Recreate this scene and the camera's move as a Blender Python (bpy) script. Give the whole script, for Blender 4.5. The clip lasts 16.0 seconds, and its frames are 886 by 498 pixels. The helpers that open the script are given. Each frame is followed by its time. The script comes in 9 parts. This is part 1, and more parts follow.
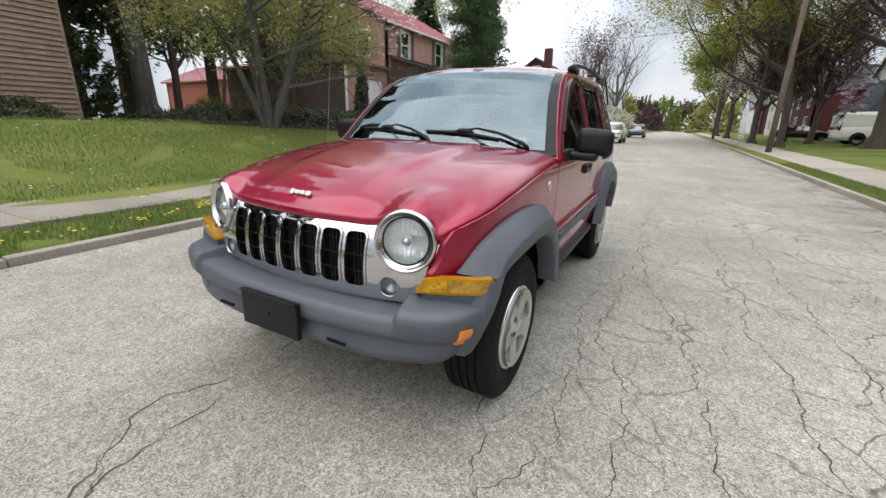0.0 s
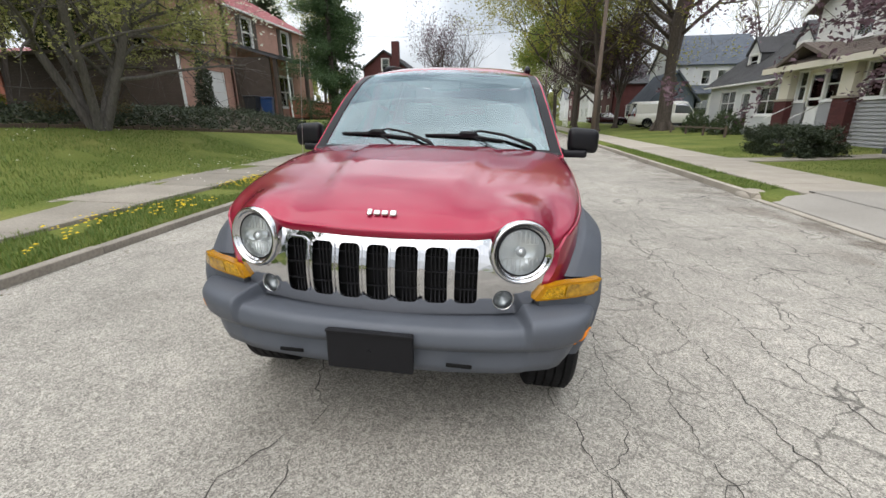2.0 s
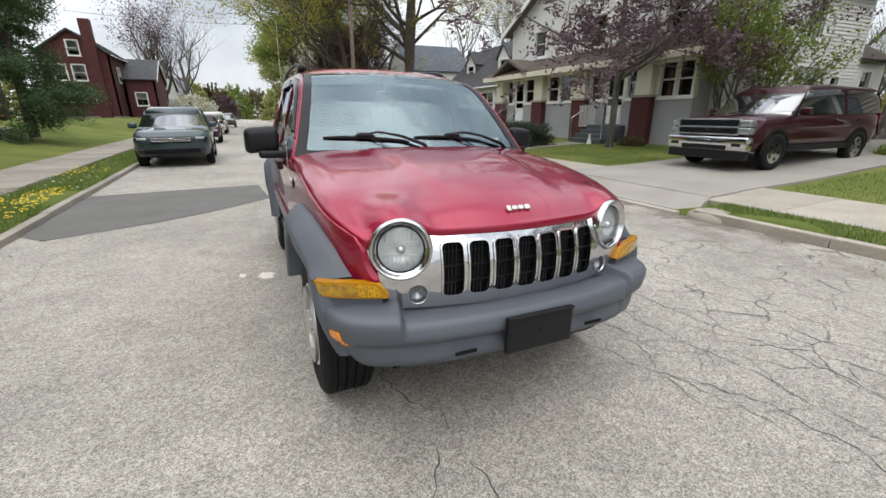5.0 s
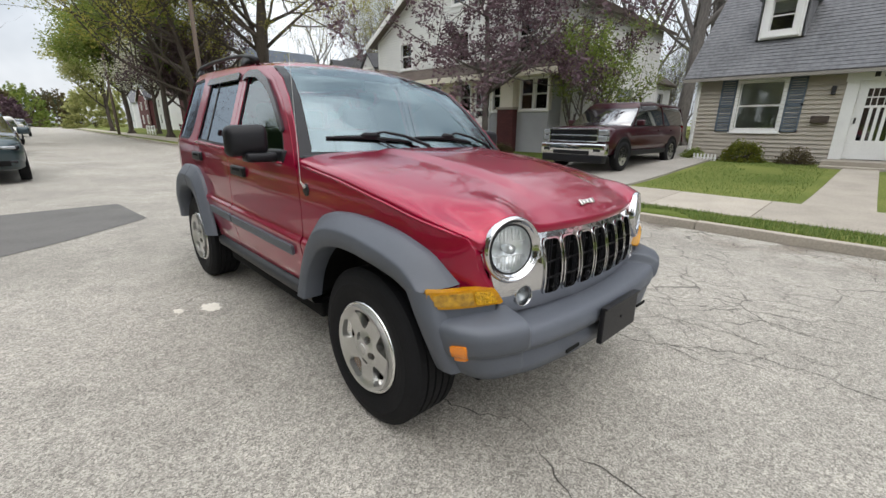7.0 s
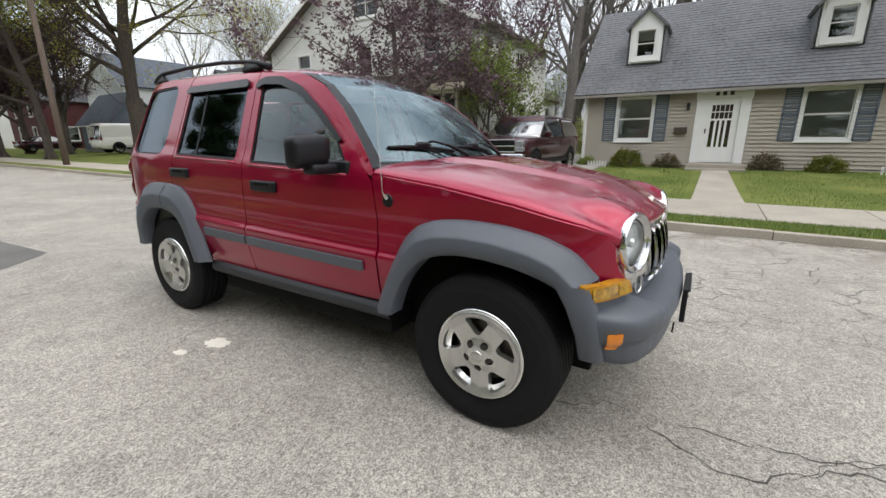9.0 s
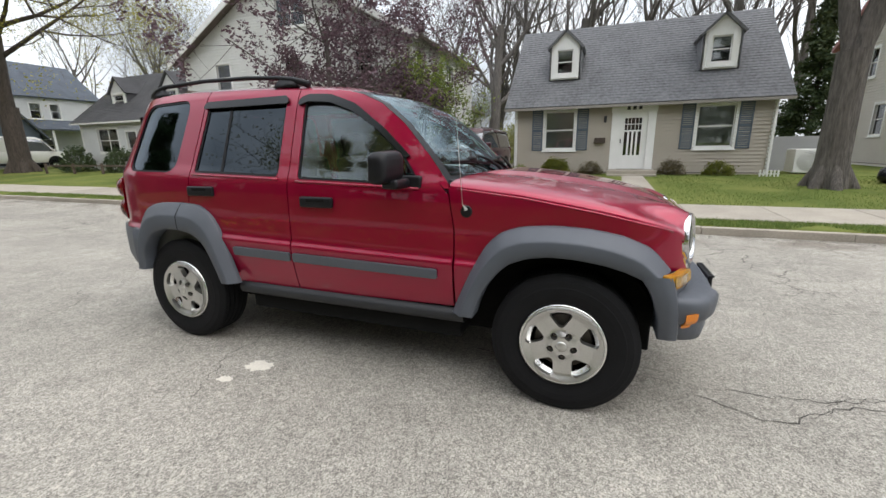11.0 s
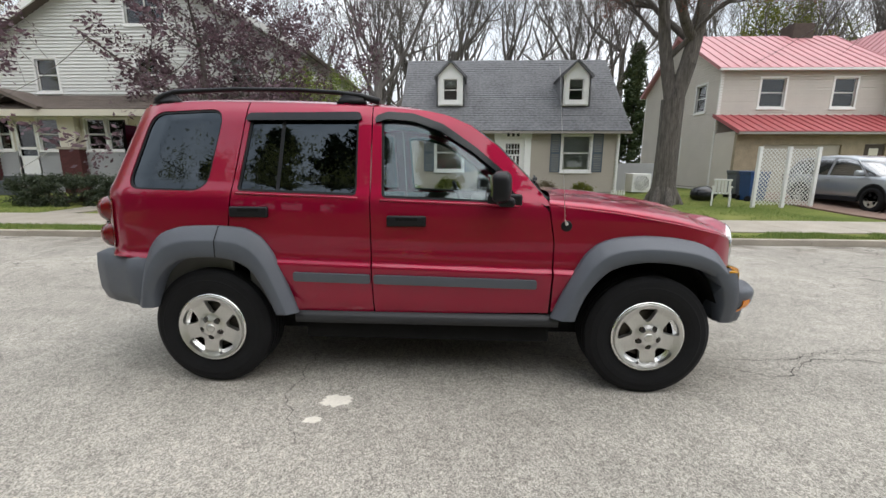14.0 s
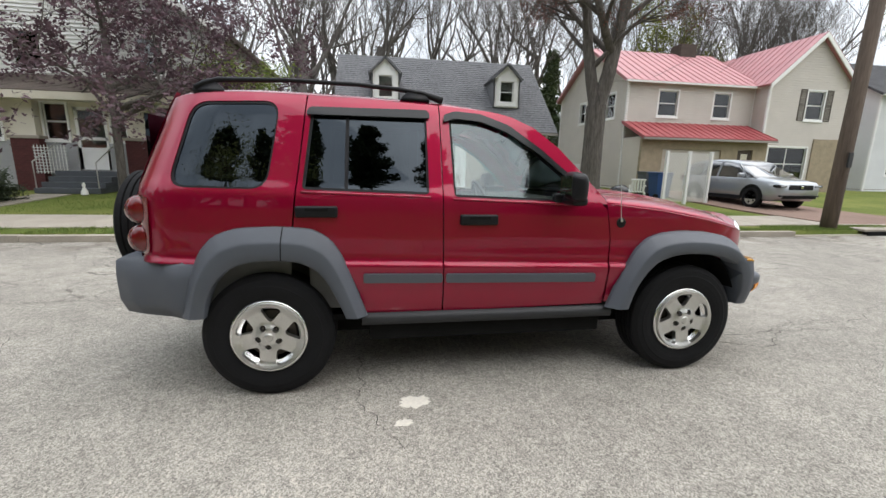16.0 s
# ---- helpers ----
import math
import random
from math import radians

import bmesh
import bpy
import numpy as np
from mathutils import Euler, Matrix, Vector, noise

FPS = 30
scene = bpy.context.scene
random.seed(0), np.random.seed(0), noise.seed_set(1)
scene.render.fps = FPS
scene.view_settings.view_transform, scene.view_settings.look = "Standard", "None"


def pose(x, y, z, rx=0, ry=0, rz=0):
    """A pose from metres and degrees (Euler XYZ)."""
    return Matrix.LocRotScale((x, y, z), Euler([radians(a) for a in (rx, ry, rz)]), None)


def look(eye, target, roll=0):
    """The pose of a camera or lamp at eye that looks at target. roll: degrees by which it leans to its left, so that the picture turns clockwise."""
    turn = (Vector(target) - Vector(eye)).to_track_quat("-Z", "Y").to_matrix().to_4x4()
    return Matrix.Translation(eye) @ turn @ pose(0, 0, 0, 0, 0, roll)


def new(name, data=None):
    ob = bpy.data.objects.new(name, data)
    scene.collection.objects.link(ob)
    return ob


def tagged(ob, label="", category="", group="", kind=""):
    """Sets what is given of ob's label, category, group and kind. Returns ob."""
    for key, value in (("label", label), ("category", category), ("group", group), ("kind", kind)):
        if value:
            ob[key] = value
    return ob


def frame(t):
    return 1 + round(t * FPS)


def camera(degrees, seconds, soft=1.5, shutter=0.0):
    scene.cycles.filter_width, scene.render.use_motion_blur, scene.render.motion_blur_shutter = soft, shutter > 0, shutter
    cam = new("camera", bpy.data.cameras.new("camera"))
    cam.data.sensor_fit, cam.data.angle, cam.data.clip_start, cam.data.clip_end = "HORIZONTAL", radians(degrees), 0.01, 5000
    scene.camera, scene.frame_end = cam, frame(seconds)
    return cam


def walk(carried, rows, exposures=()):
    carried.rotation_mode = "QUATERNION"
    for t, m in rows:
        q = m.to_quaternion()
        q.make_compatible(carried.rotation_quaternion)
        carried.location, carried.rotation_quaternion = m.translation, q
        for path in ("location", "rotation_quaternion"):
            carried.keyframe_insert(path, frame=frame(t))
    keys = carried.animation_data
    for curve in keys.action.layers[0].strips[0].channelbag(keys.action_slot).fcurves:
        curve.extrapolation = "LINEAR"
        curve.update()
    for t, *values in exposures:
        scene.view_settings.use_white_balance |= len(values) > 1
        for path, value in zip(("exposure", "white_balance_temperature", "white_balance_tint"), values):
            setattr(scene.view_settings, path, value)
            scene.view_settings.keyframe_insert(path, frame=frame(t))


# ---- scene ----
cam = camera(94.2, 16.0)
PATH = [
    (0, (1.429, -3.146, 1.313), (0.517, -1.463, 0.735), 0.8),
    (0.5, (1.175, -3.289, 1.341), (0.397, -1.545, 0.747), 0.7),
    (1, (0.967, -3.384, 1.348), (0.342, -1.582, 0.746), 0.5),
    (1.5, (0.735, -3.376, 1.357), (0.269, -1.528, 0.751), 0.1),
    (2, (0.506, -3.406, 1.378), (0.213, -1.524, 0.769), -0.5),
    (2.5, (0.206, -3.504, 1.41), (0.102, -1.604, 0.793), -0.9),
    (3, (-0.007, -3.488, 1.384), (0.08, -1.587, 0.77), -1.3),
    (3.5, (-0.228, -3.426, 1.392), (0.053, -1.542, 0.782), -1.2),
    (4, (-0.449, -3.416, 1.403), (0.012, -1.567, 0.794), -1.2),
    (4.2, (-0.577, -3.441, 1.414), (-0.046, -1.612, 0.805), -1.2),
    (6.3, (-1.528, -3.026, 1.417), (-0.379, -1.508, 0.805), 0.4),
    (6.5, (-1.595, -2.974, 1.399), (-0.394, -1.492, 0.799), 0.2),
    (7, (-1.733, -2.76, 1.355), (-0.412, -1.375, 0.774), 0.2),
    (7.5, (-1.874, -2.597, 1.366), (-0.45, -1.31, 0.803), 0.1),
    (8, (-2.101, -2.435, 1.367), (-0.592, -1.243, 0.818), -0.1),
    (8.5, (-2.24, -2.281, 1.345), (-0.66, -1.178, 0.808), -0.3),
    (9, (-2.339, -2.072, 1.33), (-0.701, -1.051, 0.807), -0.4),
    (9.5, (-2.437, -1.91, 1.35), (-0.747, -0.968, 0.845), -0.5),
    (9.7, (-2.5, -1.823, 1.372), (-0.792, -0.92, 0.857), -0.7),
    (11.8, (-2.965, -1.141, 1.36), (-1.1, -0.571, 0.917), -0.6),
    (12, (-3.002, -1.024, 1.367), (-1.124, -0.495, 0.925), -0.5),
    (12.5, (-3.085, -0.846, 1.365), (-1.18, -0.415, 0.933), -0.4),
    (13, (-3.081, -0.636, 1.346), (-1.152, -0.317, 0.926), -0.2),
    (13.5, (-3.105, -0.441, 1.369), (-1.158, -0.238, 0.964), 0.0),
    (14, (-3.19, -0.207, 1.375), (-1.231, -0.123, 0.98), 0.3),
    (14.5, (-3.227, 0.025, 1.373), (-1.267, -0.007, 0.979), 0.7),
    (15, (-3.161, 0.258, 1.356), (-1.205, 0.122, 0.961), 0.9),
    (15.5, (-3.143, 0.45, 1.363), (-1.197, 0.221, 0.963), 1.0),
    (16, (-3.187, 0.7, 1.377), (-1.253, 0.389, 0.975), 1.2),
]
walk(cam, [(t, look(eye, target, roll)) for t, eye, target, roll in PATH])

# ---- light ----
SUN_ELEVATION, SUN_AZIMUTH = 60.0, 207.0
world = bpy.data.worlds.new("overcast_sky")
scene.world = world
world.use_nodes = True
wn, wl = world.node_tree.nodes, world.node_tree.links
wn.clear()
w_out = wn.new("ShaderNodeOutputWorld")
w_bg = wn.new("ShaderNodeBackground")
w_sky = wn.new("ShaderNodeTexSky")
w_sky.sky_type = "NISHITA"
w_sky.sun_disc = False
w_sky.sun_elevation, w_sky.sun_rotation = radians(SUN_ELEVATION), radians(SUN_AZIMUTH)
w_sky.dust_density, w_sky.air_density = 4.0, 1.0
w_coord = wn.new("ShaderNodeTexCoord")
w_noise = wn.new("ShaderNodeTexNoise")
w_noise.inputs["Scale"].default_value = 2.6
w_noise.inputs["Detail"].default_value = 5.0
w_ramp = wn.new("ShaderNodeValToRGB")
w_ramp.color_ramp.elements[0].position, w_ramp.color_ramp.elements[0].color = 0.38, (4.6, 5.0, 5.5, 1)
w_ramp.color_ramp.elements[1].position, w_ramp.color_ramp.elements[1].color = 0.62, (10.0, 10.3, 10.7, 1)
w_mix = wn.new("ShaderNodeMix")
w_mix.data_type = "RGBA"
w_mix.inputs["Factor"].default_value = 0.86
wl.new(w_coord.outputs["Generated"], w_noise.inputs["Vector"])
wl.new(w_noise.outputs["Fac"], w_ramp.inputs["Fac"])
wl.new(w_sky.outputs["Color"], w_mix.inputs["A"])
wl.new(w_ramp.outputs["Color"], w_mix.inputs["B"])
# overcast: brighter overhead than at the horizon
w_xyz, w_grad, w_scale = wn.new("ShaderNodeSeparateXYZ"), wn.new("ShaderNodeMapRange"), wn.new("ShaderNodeVectorMath")
w_grad.inputs["To Min"].default_value, w_grad.inputs["To Max"].default_value = 0.46, 1.45
w_scale.operation = "SCALE"
wl.new(w_coord.outputs["Generated"], w_xyz.inputs["Vector"])
wl.new(w_xyz.outputs["Z"], w_grad.inputs["Value"])
wl.new(w_mix.outputs["Result"], w_scale.inputs[0])
wl.new(w_grad.outputs["Result"], w_scale.inputs["Scale"])
wl.new(w_scale.outputs["Vector"], w_bg.inputs["Color"])
w_bg.inputs["Strength"].default_value = 0.218
wl.new(w_bg.outputs["Background"], w_out.inputs["Surface"])

sun = new("sun", bpy.data.lights.new("sun", "SUN"))
sun.data.energy, sun.data.angle, sun.data.color = 1.3, radians(84), (1.0, 0.95, 0.88)
sun.matrix_world = pose(0, 0, 30, 90 - SUN_ELEVATION, 0, 180 - SUN_AZIMUTH)


# ---- materials ----
def material(name, color, rough=0.6, metal=0.0, vary=0.15, scale=6.0, fine=60.0, bump=0.1, bump_scale=None, coat=0.0,
             tint=None, spec=0.5, each=0.0, stretch=1.0):
    """A surface with large stains, fine grain and relief; each: brightness spread from object to object; stretch: grain drawn out upwards."""
    m = bpy.data.materials.new(name)
    m.use_nodes = True
    n, l = m.node_tree.nodes, m.node_tree.links
    b = n["Principled BSDF"]
    b.inputs["Roughness"].default_value, b.inputs["Metallic"].default_value = rough, metal
    b.inputs["Coat Weight"].default_value, b.inputs["Coat Roughness"].default_value = coat, 0.04
    b.inputs["Specular IOR Level"].default_value = spec
    co = n.new("ShaderNodeTexCoord")
    big, small = n.new("ShaderNodeTexNoise"), n.new("ShaderNodeTexNoise")
    big.inputs["Scale"].default_value, big.inputs["Detail"].default_value = scale, 4
    small.inputs["Scale"].default_value, small.inputs["Detail"].default_value = fine, 3
    mp = n.new("ShaderNodeMapping")
    mp.inputs["Scale"].default_value = (1, 1, 1 / stretch)
    l.new(co.outputs["Object"], mp.inputs["Vector"])
    for t in (big, small):
        l.new(mp.outputs["Vector"], t.inputs["Vector"])
    add = n.new("ShaderNodeMath")
    add.operation = "ADD"
    l.new(big.outputs["Fac"], add.inputs[0])
    l.new(small.outputs["Fac"], add.inputs[1])
    rng = n.new("ShaderNodeMapRange")
    rng.inputs["From Min"].default_value, rng.inputs["From Max"].default_value = 0.6, 1.4
    rng.inputs["To Min"].default_value, rng.inputs["To Max"].default_value = 1 - vary, 1 + vary
    l.new(add.outputs[0], rng.inputs["Value"])
    val = rng.outputs["Result"]
    if each:
        info, er, mul = n.new("ShaderNodeObjectInfo"), n.new("ShaderNodeMapRange"), n.new("ShaderNodeMath")
        er.inputs["To Min"].default_value, er.inputs["To Max"].default_value = 1 - each, 1 + each
        mul.operation = "MULTIPLY"
        l.new(info.outputs["Random"], er.inputs["Value"])
        l.new(val, mul.inputs[0])
        l.new(er.outputs["Result"], mul.inputs[1])
        val = mul.outputs[0]
    base = n.new("ShaderNodeRGB")
    base.outputs[0].default_value = (*color, 1)
    src = base.outputs[0]
    if tint:
        mx = n.new("ShaderNodeMix")
        mx.data_type = "RGBA"
        mx.inputs["B"].default_value = (*tint, 1)
        l.new(src, mx.inputs["A"])
        l.new(big.outputs["Fac"], mx.inputs["Factor"])
        src = mx.outputs["Result"]
    sc = n.new("ShaderNodeVectorMath")
    sc.operation = "SCALE"
    l.new(src, sc.inputs[0])
    l.new(val, sc.inputs["Scale"])
    l.new(sc.outputs["Vector"], b.inputs["Base Color"])
    if bump:
        bp = n.new("ShaderNodeBump")
        bp.inputs["Strength"].default_value, bp.inputs["Distance"].default_value = bump, 0.01 if stretch == 1 else 0.05
        if bump_scale:
            t3 = n.new("ShaderNodeTexNoise")
            t3.inputs["Scale"].default_value, t3.inputs["Detail"].default_value = bump_scale, 4
            l.new(co.outputs["Object"], t3.inputs["Vector"])
            l.new(t3.outputs["Fac"], bp.inputs["Height"])
        else:
            l.new(small.outputs["Fac"], bp.inputs["Height"])
        l.new(bp.outputs["Normal"], b.inputs["Normal"])
    return m


def asphalt_material():
    """Aged grey asphalt: pale stone chips in darker binder, wide stains, and a net of fine cracks on the far half."""
    m = bpy.data.materials.new("asphalt")
    m.use_nodes = True
    n, l = m.node_tree.nodes, m.node_tree.links
    b = n["Principled BSDF"]
    b.inputs["Roughness"].default_value = 0.92
    b.inputs["Specular IOR Level"].default_value = 0.3
    co = n.new("ShaderNodeTexCoord")

    def tex(kind, scale, **kw):
        t = n.new(kind)
        t.inputs["Scale"].default_value = scale
        for k, v in kw.items():
            t.inputs[k].default_value = v
        l.new(co.outputs["Object"], t.inputs["Vector"])
        return t

    def calc(op, x, y, clamp=False):
        k = n.new("ShaderNodeMath")
        k.operation, k.use_clamp = op, clamp
        for i, v in enumerate((x, y)):
            if isinstance(v, (int, float)):
                k.inputs[i].default_value = v
            else:
                l.new(v, k.inputs[i])
        return k.outputs[0]

    def remap(v, a0, a1, b0, b1):
        k = n.new("ShaderNodeMapRange")
        for key, x in zip(("From Min", "From Max", "To Min", "To Max"), (a0, a1, b0, b1)):
            k.inputs[key].default_value = x
        l.new(v, k.inputs["Value"])
        return k.outputs["Result"]

    chips = tex("ShaderNodeTexVoronoi", 165.0)
    sep = n.new("ShaderNodeSeparateColor")
    l.new(chips.outputs["Color"], sep.inputs["Color"])
    chip = remap(sep.outputs["Red"], 0.0, 1.0, 0.52, 1.5)
    chips2 = tex("ShaderNodeTexVoronoi", 46.0)
    sep2 = n.new("ShaderNodeSeparateColor")
    l.new(chips2.outputs["Color"], sep2.inputs["Color"])
    chip2 = remap(sep2.outputs["Green"], 0.0, 1.0, 0.86, 1.14)
    grain = remap(tex("ShaderNodeTexNoise", 260.0, Detail=2.0).outputs["Fac"], 0.3, 0.7, 0.8, 1.2)
    wide = remap(tex("ShaderNodeTexNoise", 0.55, Detail=5.0).outputs["Fac"], 0.35, 0.65, 0.86, 1.12)
    mid = remap(tex("ShaderNodeTexNoise", 4.0, Detail=4.0).outputs["Fac"], 0.3, 0.7, 0.9, 1.1)
    val = calc("MULTIPLY", calc("MULTIPLY", chip, chip2), calc("MULTIPLY", grain, calc("MULTIPLY", wide, mid)))
    # crack net
    warp = tex("ShaderNodeTexNoise", 3.0, Detail=4.0)
    vm = n.new("ShaderNodeVectorMath")
    vm.operation = "MULTIPLY_ADD"
    vm.inputs[1].default_value = (0.34, 0.34, 0.0)
    l.new(warp.outputs["Color"], vm.inputs[0])
    l.new(co.outputs["Object"], vm.inputs[2])
    net = n.new("ShaderNodeTexVoronoi")
    net.feature = "DISTANCE_TO_EDGE"
    net.inputs["Scale"].default_value = 2.3
    l.new(vm.outputs["Vector"], net.inputs["Vector"])
    line = remap(net.outputs["Distance"], 0.006, 0.022, 1.0, 0.0)
    xyz = n.new("ShaderNodeSeparateXYZ")
    l.new(co.outputs["Object"], xyz.inputs["Vector"])
    zone = remap(xyz.outputs["X"], 0.6, 1.8, 0.0, 1.0)
    patchy = remap(tex("ShaderNodeTexNoise", 1.1, Detail=3.0).outputs["Fac"], 0.42, 0.56, 0.0, 1.0)
    crackf = calc("MULTIPLY", calc("MULTIPLY", line, zone), calc("MULTIPLY", patchy, 0.6))
    val = calc("MULTIPLY", val, calc("SUBTRACT", 1.0, crackf))
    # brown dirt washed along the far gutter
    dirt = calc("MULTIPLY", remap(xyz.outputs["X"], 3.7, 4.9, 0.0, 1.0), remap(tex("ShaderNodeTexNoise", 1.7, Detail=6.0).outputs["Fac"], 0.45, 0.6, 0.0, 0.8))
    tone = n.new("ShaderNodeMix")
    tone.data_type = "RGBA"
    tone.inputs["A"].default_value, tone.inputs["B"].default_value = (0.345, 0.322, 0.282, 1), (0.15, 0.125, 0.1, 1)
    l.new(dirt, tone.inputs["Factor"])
    sc = n.new("ShaderNodeVectorMath")
    sc.operation = "SCALE"
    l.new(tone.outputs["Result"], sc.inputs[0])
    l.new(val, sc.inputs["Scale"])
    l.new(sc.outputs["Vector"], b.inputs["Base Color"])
    bp = n.new("ShaderNodeBump")
    bp.inputs["Strength"].default_value, bp.inputs["Distance"].default_value = 0.8, 0.004
    l.new(val, bp.inputs["Height"])
    l.new(bp.outputs["Normal"], b.inputs["Normal"])
    return m


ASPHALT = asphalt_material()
PATCH = material("asphalt_patch", (0.125, 0.12, 0.112), 0.9, vary=0.25, scale=1.5, fine=140, bump=0.6)
CONCRETE = material("concrete", (0.335, 0.3, 0.25), 0.9, vary=0.25, scale=1.5, fine=40, bump=0.3, each=0.1)
CONCRETE_OLD = material("old_concrete", (0.255, 0.228, 0.19), 0.9, vary=0.35, scale=1.2, fine=40, bump=0.3, each=0.12)
GRASS = material("grass", (0.085, 0.145, 0.024), 0.95, vary=0.5, scale=0.45, fine=30, bump=1.0, tint=(0.165, 0.15, 0.052), spec=0.1)
BARK = material("bark", (0.1, 0.088, 0.078), 0.95, vary=0.6, scale=9, fine=26, bump=1.0, stretch=6)
BARK_GREY = material("grey_bark", (0.13, 0.118, 0.108), 0.95, vary=0.4, scale=6, fine=24, bump=0.8, stretch=5)
BARK_DARK = material("dark_bark", (0.075, 0.06, 0.05), 0.95, vary=0.45, scale=6, fine=24, bump=1.0, stretch=5)
WHITE = material("white_paint", (0.78, 0.78, 0.76), 0.5, vary=0.06, scale=3, fine=30, bump=0.05)
BRICK_RED = material("red_brick", (0.22, 0.06, 0.045), 0.85, vary=0.3, scale=2, fine=14, bump=0.4)


# ---- mesh helpers ----
def part(name, bm, mat, parent=None, label="", smooth=False):
    """Links a bmesh as one mesh object under a thing or a part."""
    me = bpy.data.meshes.new(name)
    bm.to_mesh(me)
    bm.free()
    if smooth:
        me.polygons.foreach_set("use_smooth", [True] * len(me.polygons))
    me.materials.append(mat)
    ob = new(name, me)
    if parent is not None:
        ob.parent = parent
    if label:
        ob["label"] = label
    return ob


def raw(name, verts, faces, mat, parent=None, label="", smooth=False):
    me = bpy.data.meshes.new(name)
    me.from_pydata([tuple(v) for v in verts], [], [tuple(f) for f in faces])
    me.update()
    if smooth:
        me.polygons.foreach_set("use_smooth", [True] * len(me.polygons))
    me.materials.append(mat)
    ob = new(name, me)
    if parent is not None:
        ob.parent = parent
    if label:
        ob["label"] = label
    return ob


def thing(name, label, category, m=None, group="", kind=""):
    ob = new(name)
    ob.empty_display_size = 0.2
    if m is not None:
        ob.matrix_world = m
    return tagged(ob, label, category, group, kind)


def box(bm, x0, x1, y0, y1, z0, z1, bevel=0.0, seg=2, m=None):
    x0, x1, y0, y1, z0, z1 = min(x0, x1), max(x0, x1), min(y0, y1), max(y0, y1), min(z0, z1), max(z0, z1)
    r = bmesh.ops.create_cube(bm, size=1.0)
    vs = r["verts"]
    for v in vs:
        v.co = Vector(((x0 + x1) / 2 + v.co.x * (x1 - x0), (y0 + y1) / 2 + v.co.y * (y1 - y0), (z0 + z1) / 2 + v.co.z * (z1 - z0)))
    if bevel:
        es = list({e for v in vs for e in v.link_edges})
        out = bmesh.ops.bevel(bm, geom=es, offset=bevel, segments=seg, affect="EDGES", profile=0.6)
        vs = list({v for f in out["faces"] for v in f.verts} | {v for v in vs if v.is_valid})
    if m is not None:
        for v in vs:
            v.co = m @ v.co
    return vs


def boxes(*dims, bevel=0.0):
    bm = bmesh.new()
    for d in dims:
        box(bm, *d, bevel=bevel)
    return bm


def tube(bm, pts, radii, sides=8, cap=True):
    """A round tube along points."""
    pts = [Vector(p) for p in pts]
    if not hasattr(radii, "__len__"):
        radii = [radii] * len(pts)
    rings, ref = [], Vector((0.31, 0.17, 0.93))
    for i, p in enumerate(pts):
        d = (pts[min(i + 1, len(pts) - 1)] - pts[max(i - 1, 0)]).normalized()
        a = d.cross(ref)
        if a.length < 0.1:
            a = d.cross(Vector((1, 0, 0)))
        a.normalize()
        b = d.cross(a)
        rings.append([bm.verts.new(p + radii[i] * (math.cos(t) * a + math.sin(t) * b)) for t in [2 * math.pi * k / sides for k in range(sides)]])
    for r0, r1 in zip(rings, rings[1:]):
        for k in range(sides):
            bm.faces.new((r0[k], r0[(k + 1) % sides], r1[(k + 1) % sides], r1[k]))
    if cap:
        bm.faces.new(rings[0][::-1])
        bm.faces.new(rings[-1])


# ---- ground ----
SLOPE = 0.02444
KERB_L, KERB_R = -3.5, 5.0


def kerb_l(y):
    return KERB_L - 0.035 * min(max(y, -15.0), 25.0)


def smooth01(a):
    a = min(max(a, 0.0), 1.0)
    return a * a * (3 - 2 * a)


def road_z(x):
    return -SLOPE * x


def ground_z(x, y):
    """Height of the lawn sheet; under road and walks it lies a little below them."""
    if x < KERB_L - 0.14:
        z = 0.16 + 0.14 * smooth01((KERB_L - x) / 2.2) + 1.0 * smooth01((-5.7 - x) / 5.5)
    elif x > KERB_R + 0.14:
        z = 0.0 + 0.03 * smooth01((x - KERB_R) / 2.6) + 0.22 * smooth01((x - 7.6) / 7.0)
    else:
        z = road_z(x) - 0.16
    if 5.14 < x < 7.6 and 0.75 < y < 4.95:
        z -= 0.14
    return z


def axis(stops):
    out = []
    for a, b, n in stops:
        out += list(np.linspace(a, b, n, endpoint=False))
    return out + [stops[-1][1]]


gx = axis([(-400, -40, 10), (-40, -12, 14), (-12, -5.7, 24), (-5.7, -3.66, 12), (-3.66, -3.62, 1), (-3.62, 5.12, 4), (5.12, 5.16, 1), (5.16, 8, 12), (8, 16, 24), (16, 40, 12), (40, 400, 10)])
gy = axis([(-400, -40, 8), (-40, -20, 8), (-20, -15, 6), (-15, 25, 64), (25, 30, 6), (30, 60, 12), (60, 700, 16)])
verts = [(x + (kerb_l(y) - KERB_L) * min(max(-x / 3.5, 0.0), 1.0), y, ground_z(x, y)) for y in gy for x in gx]
nx = len(gx)
faces = [(j * nx + i, j * nx + i + 1, (j + 1) * nx + i + 1, (j + 1) * nx + i) for j in range(len(gy) - 1) for i in range(nx - 1)]
ground = tagged(raw("ground", verts, faces, GRASS, smooth=True), "green spring lawn sheet with worn patches", "lawn", kind="structure")

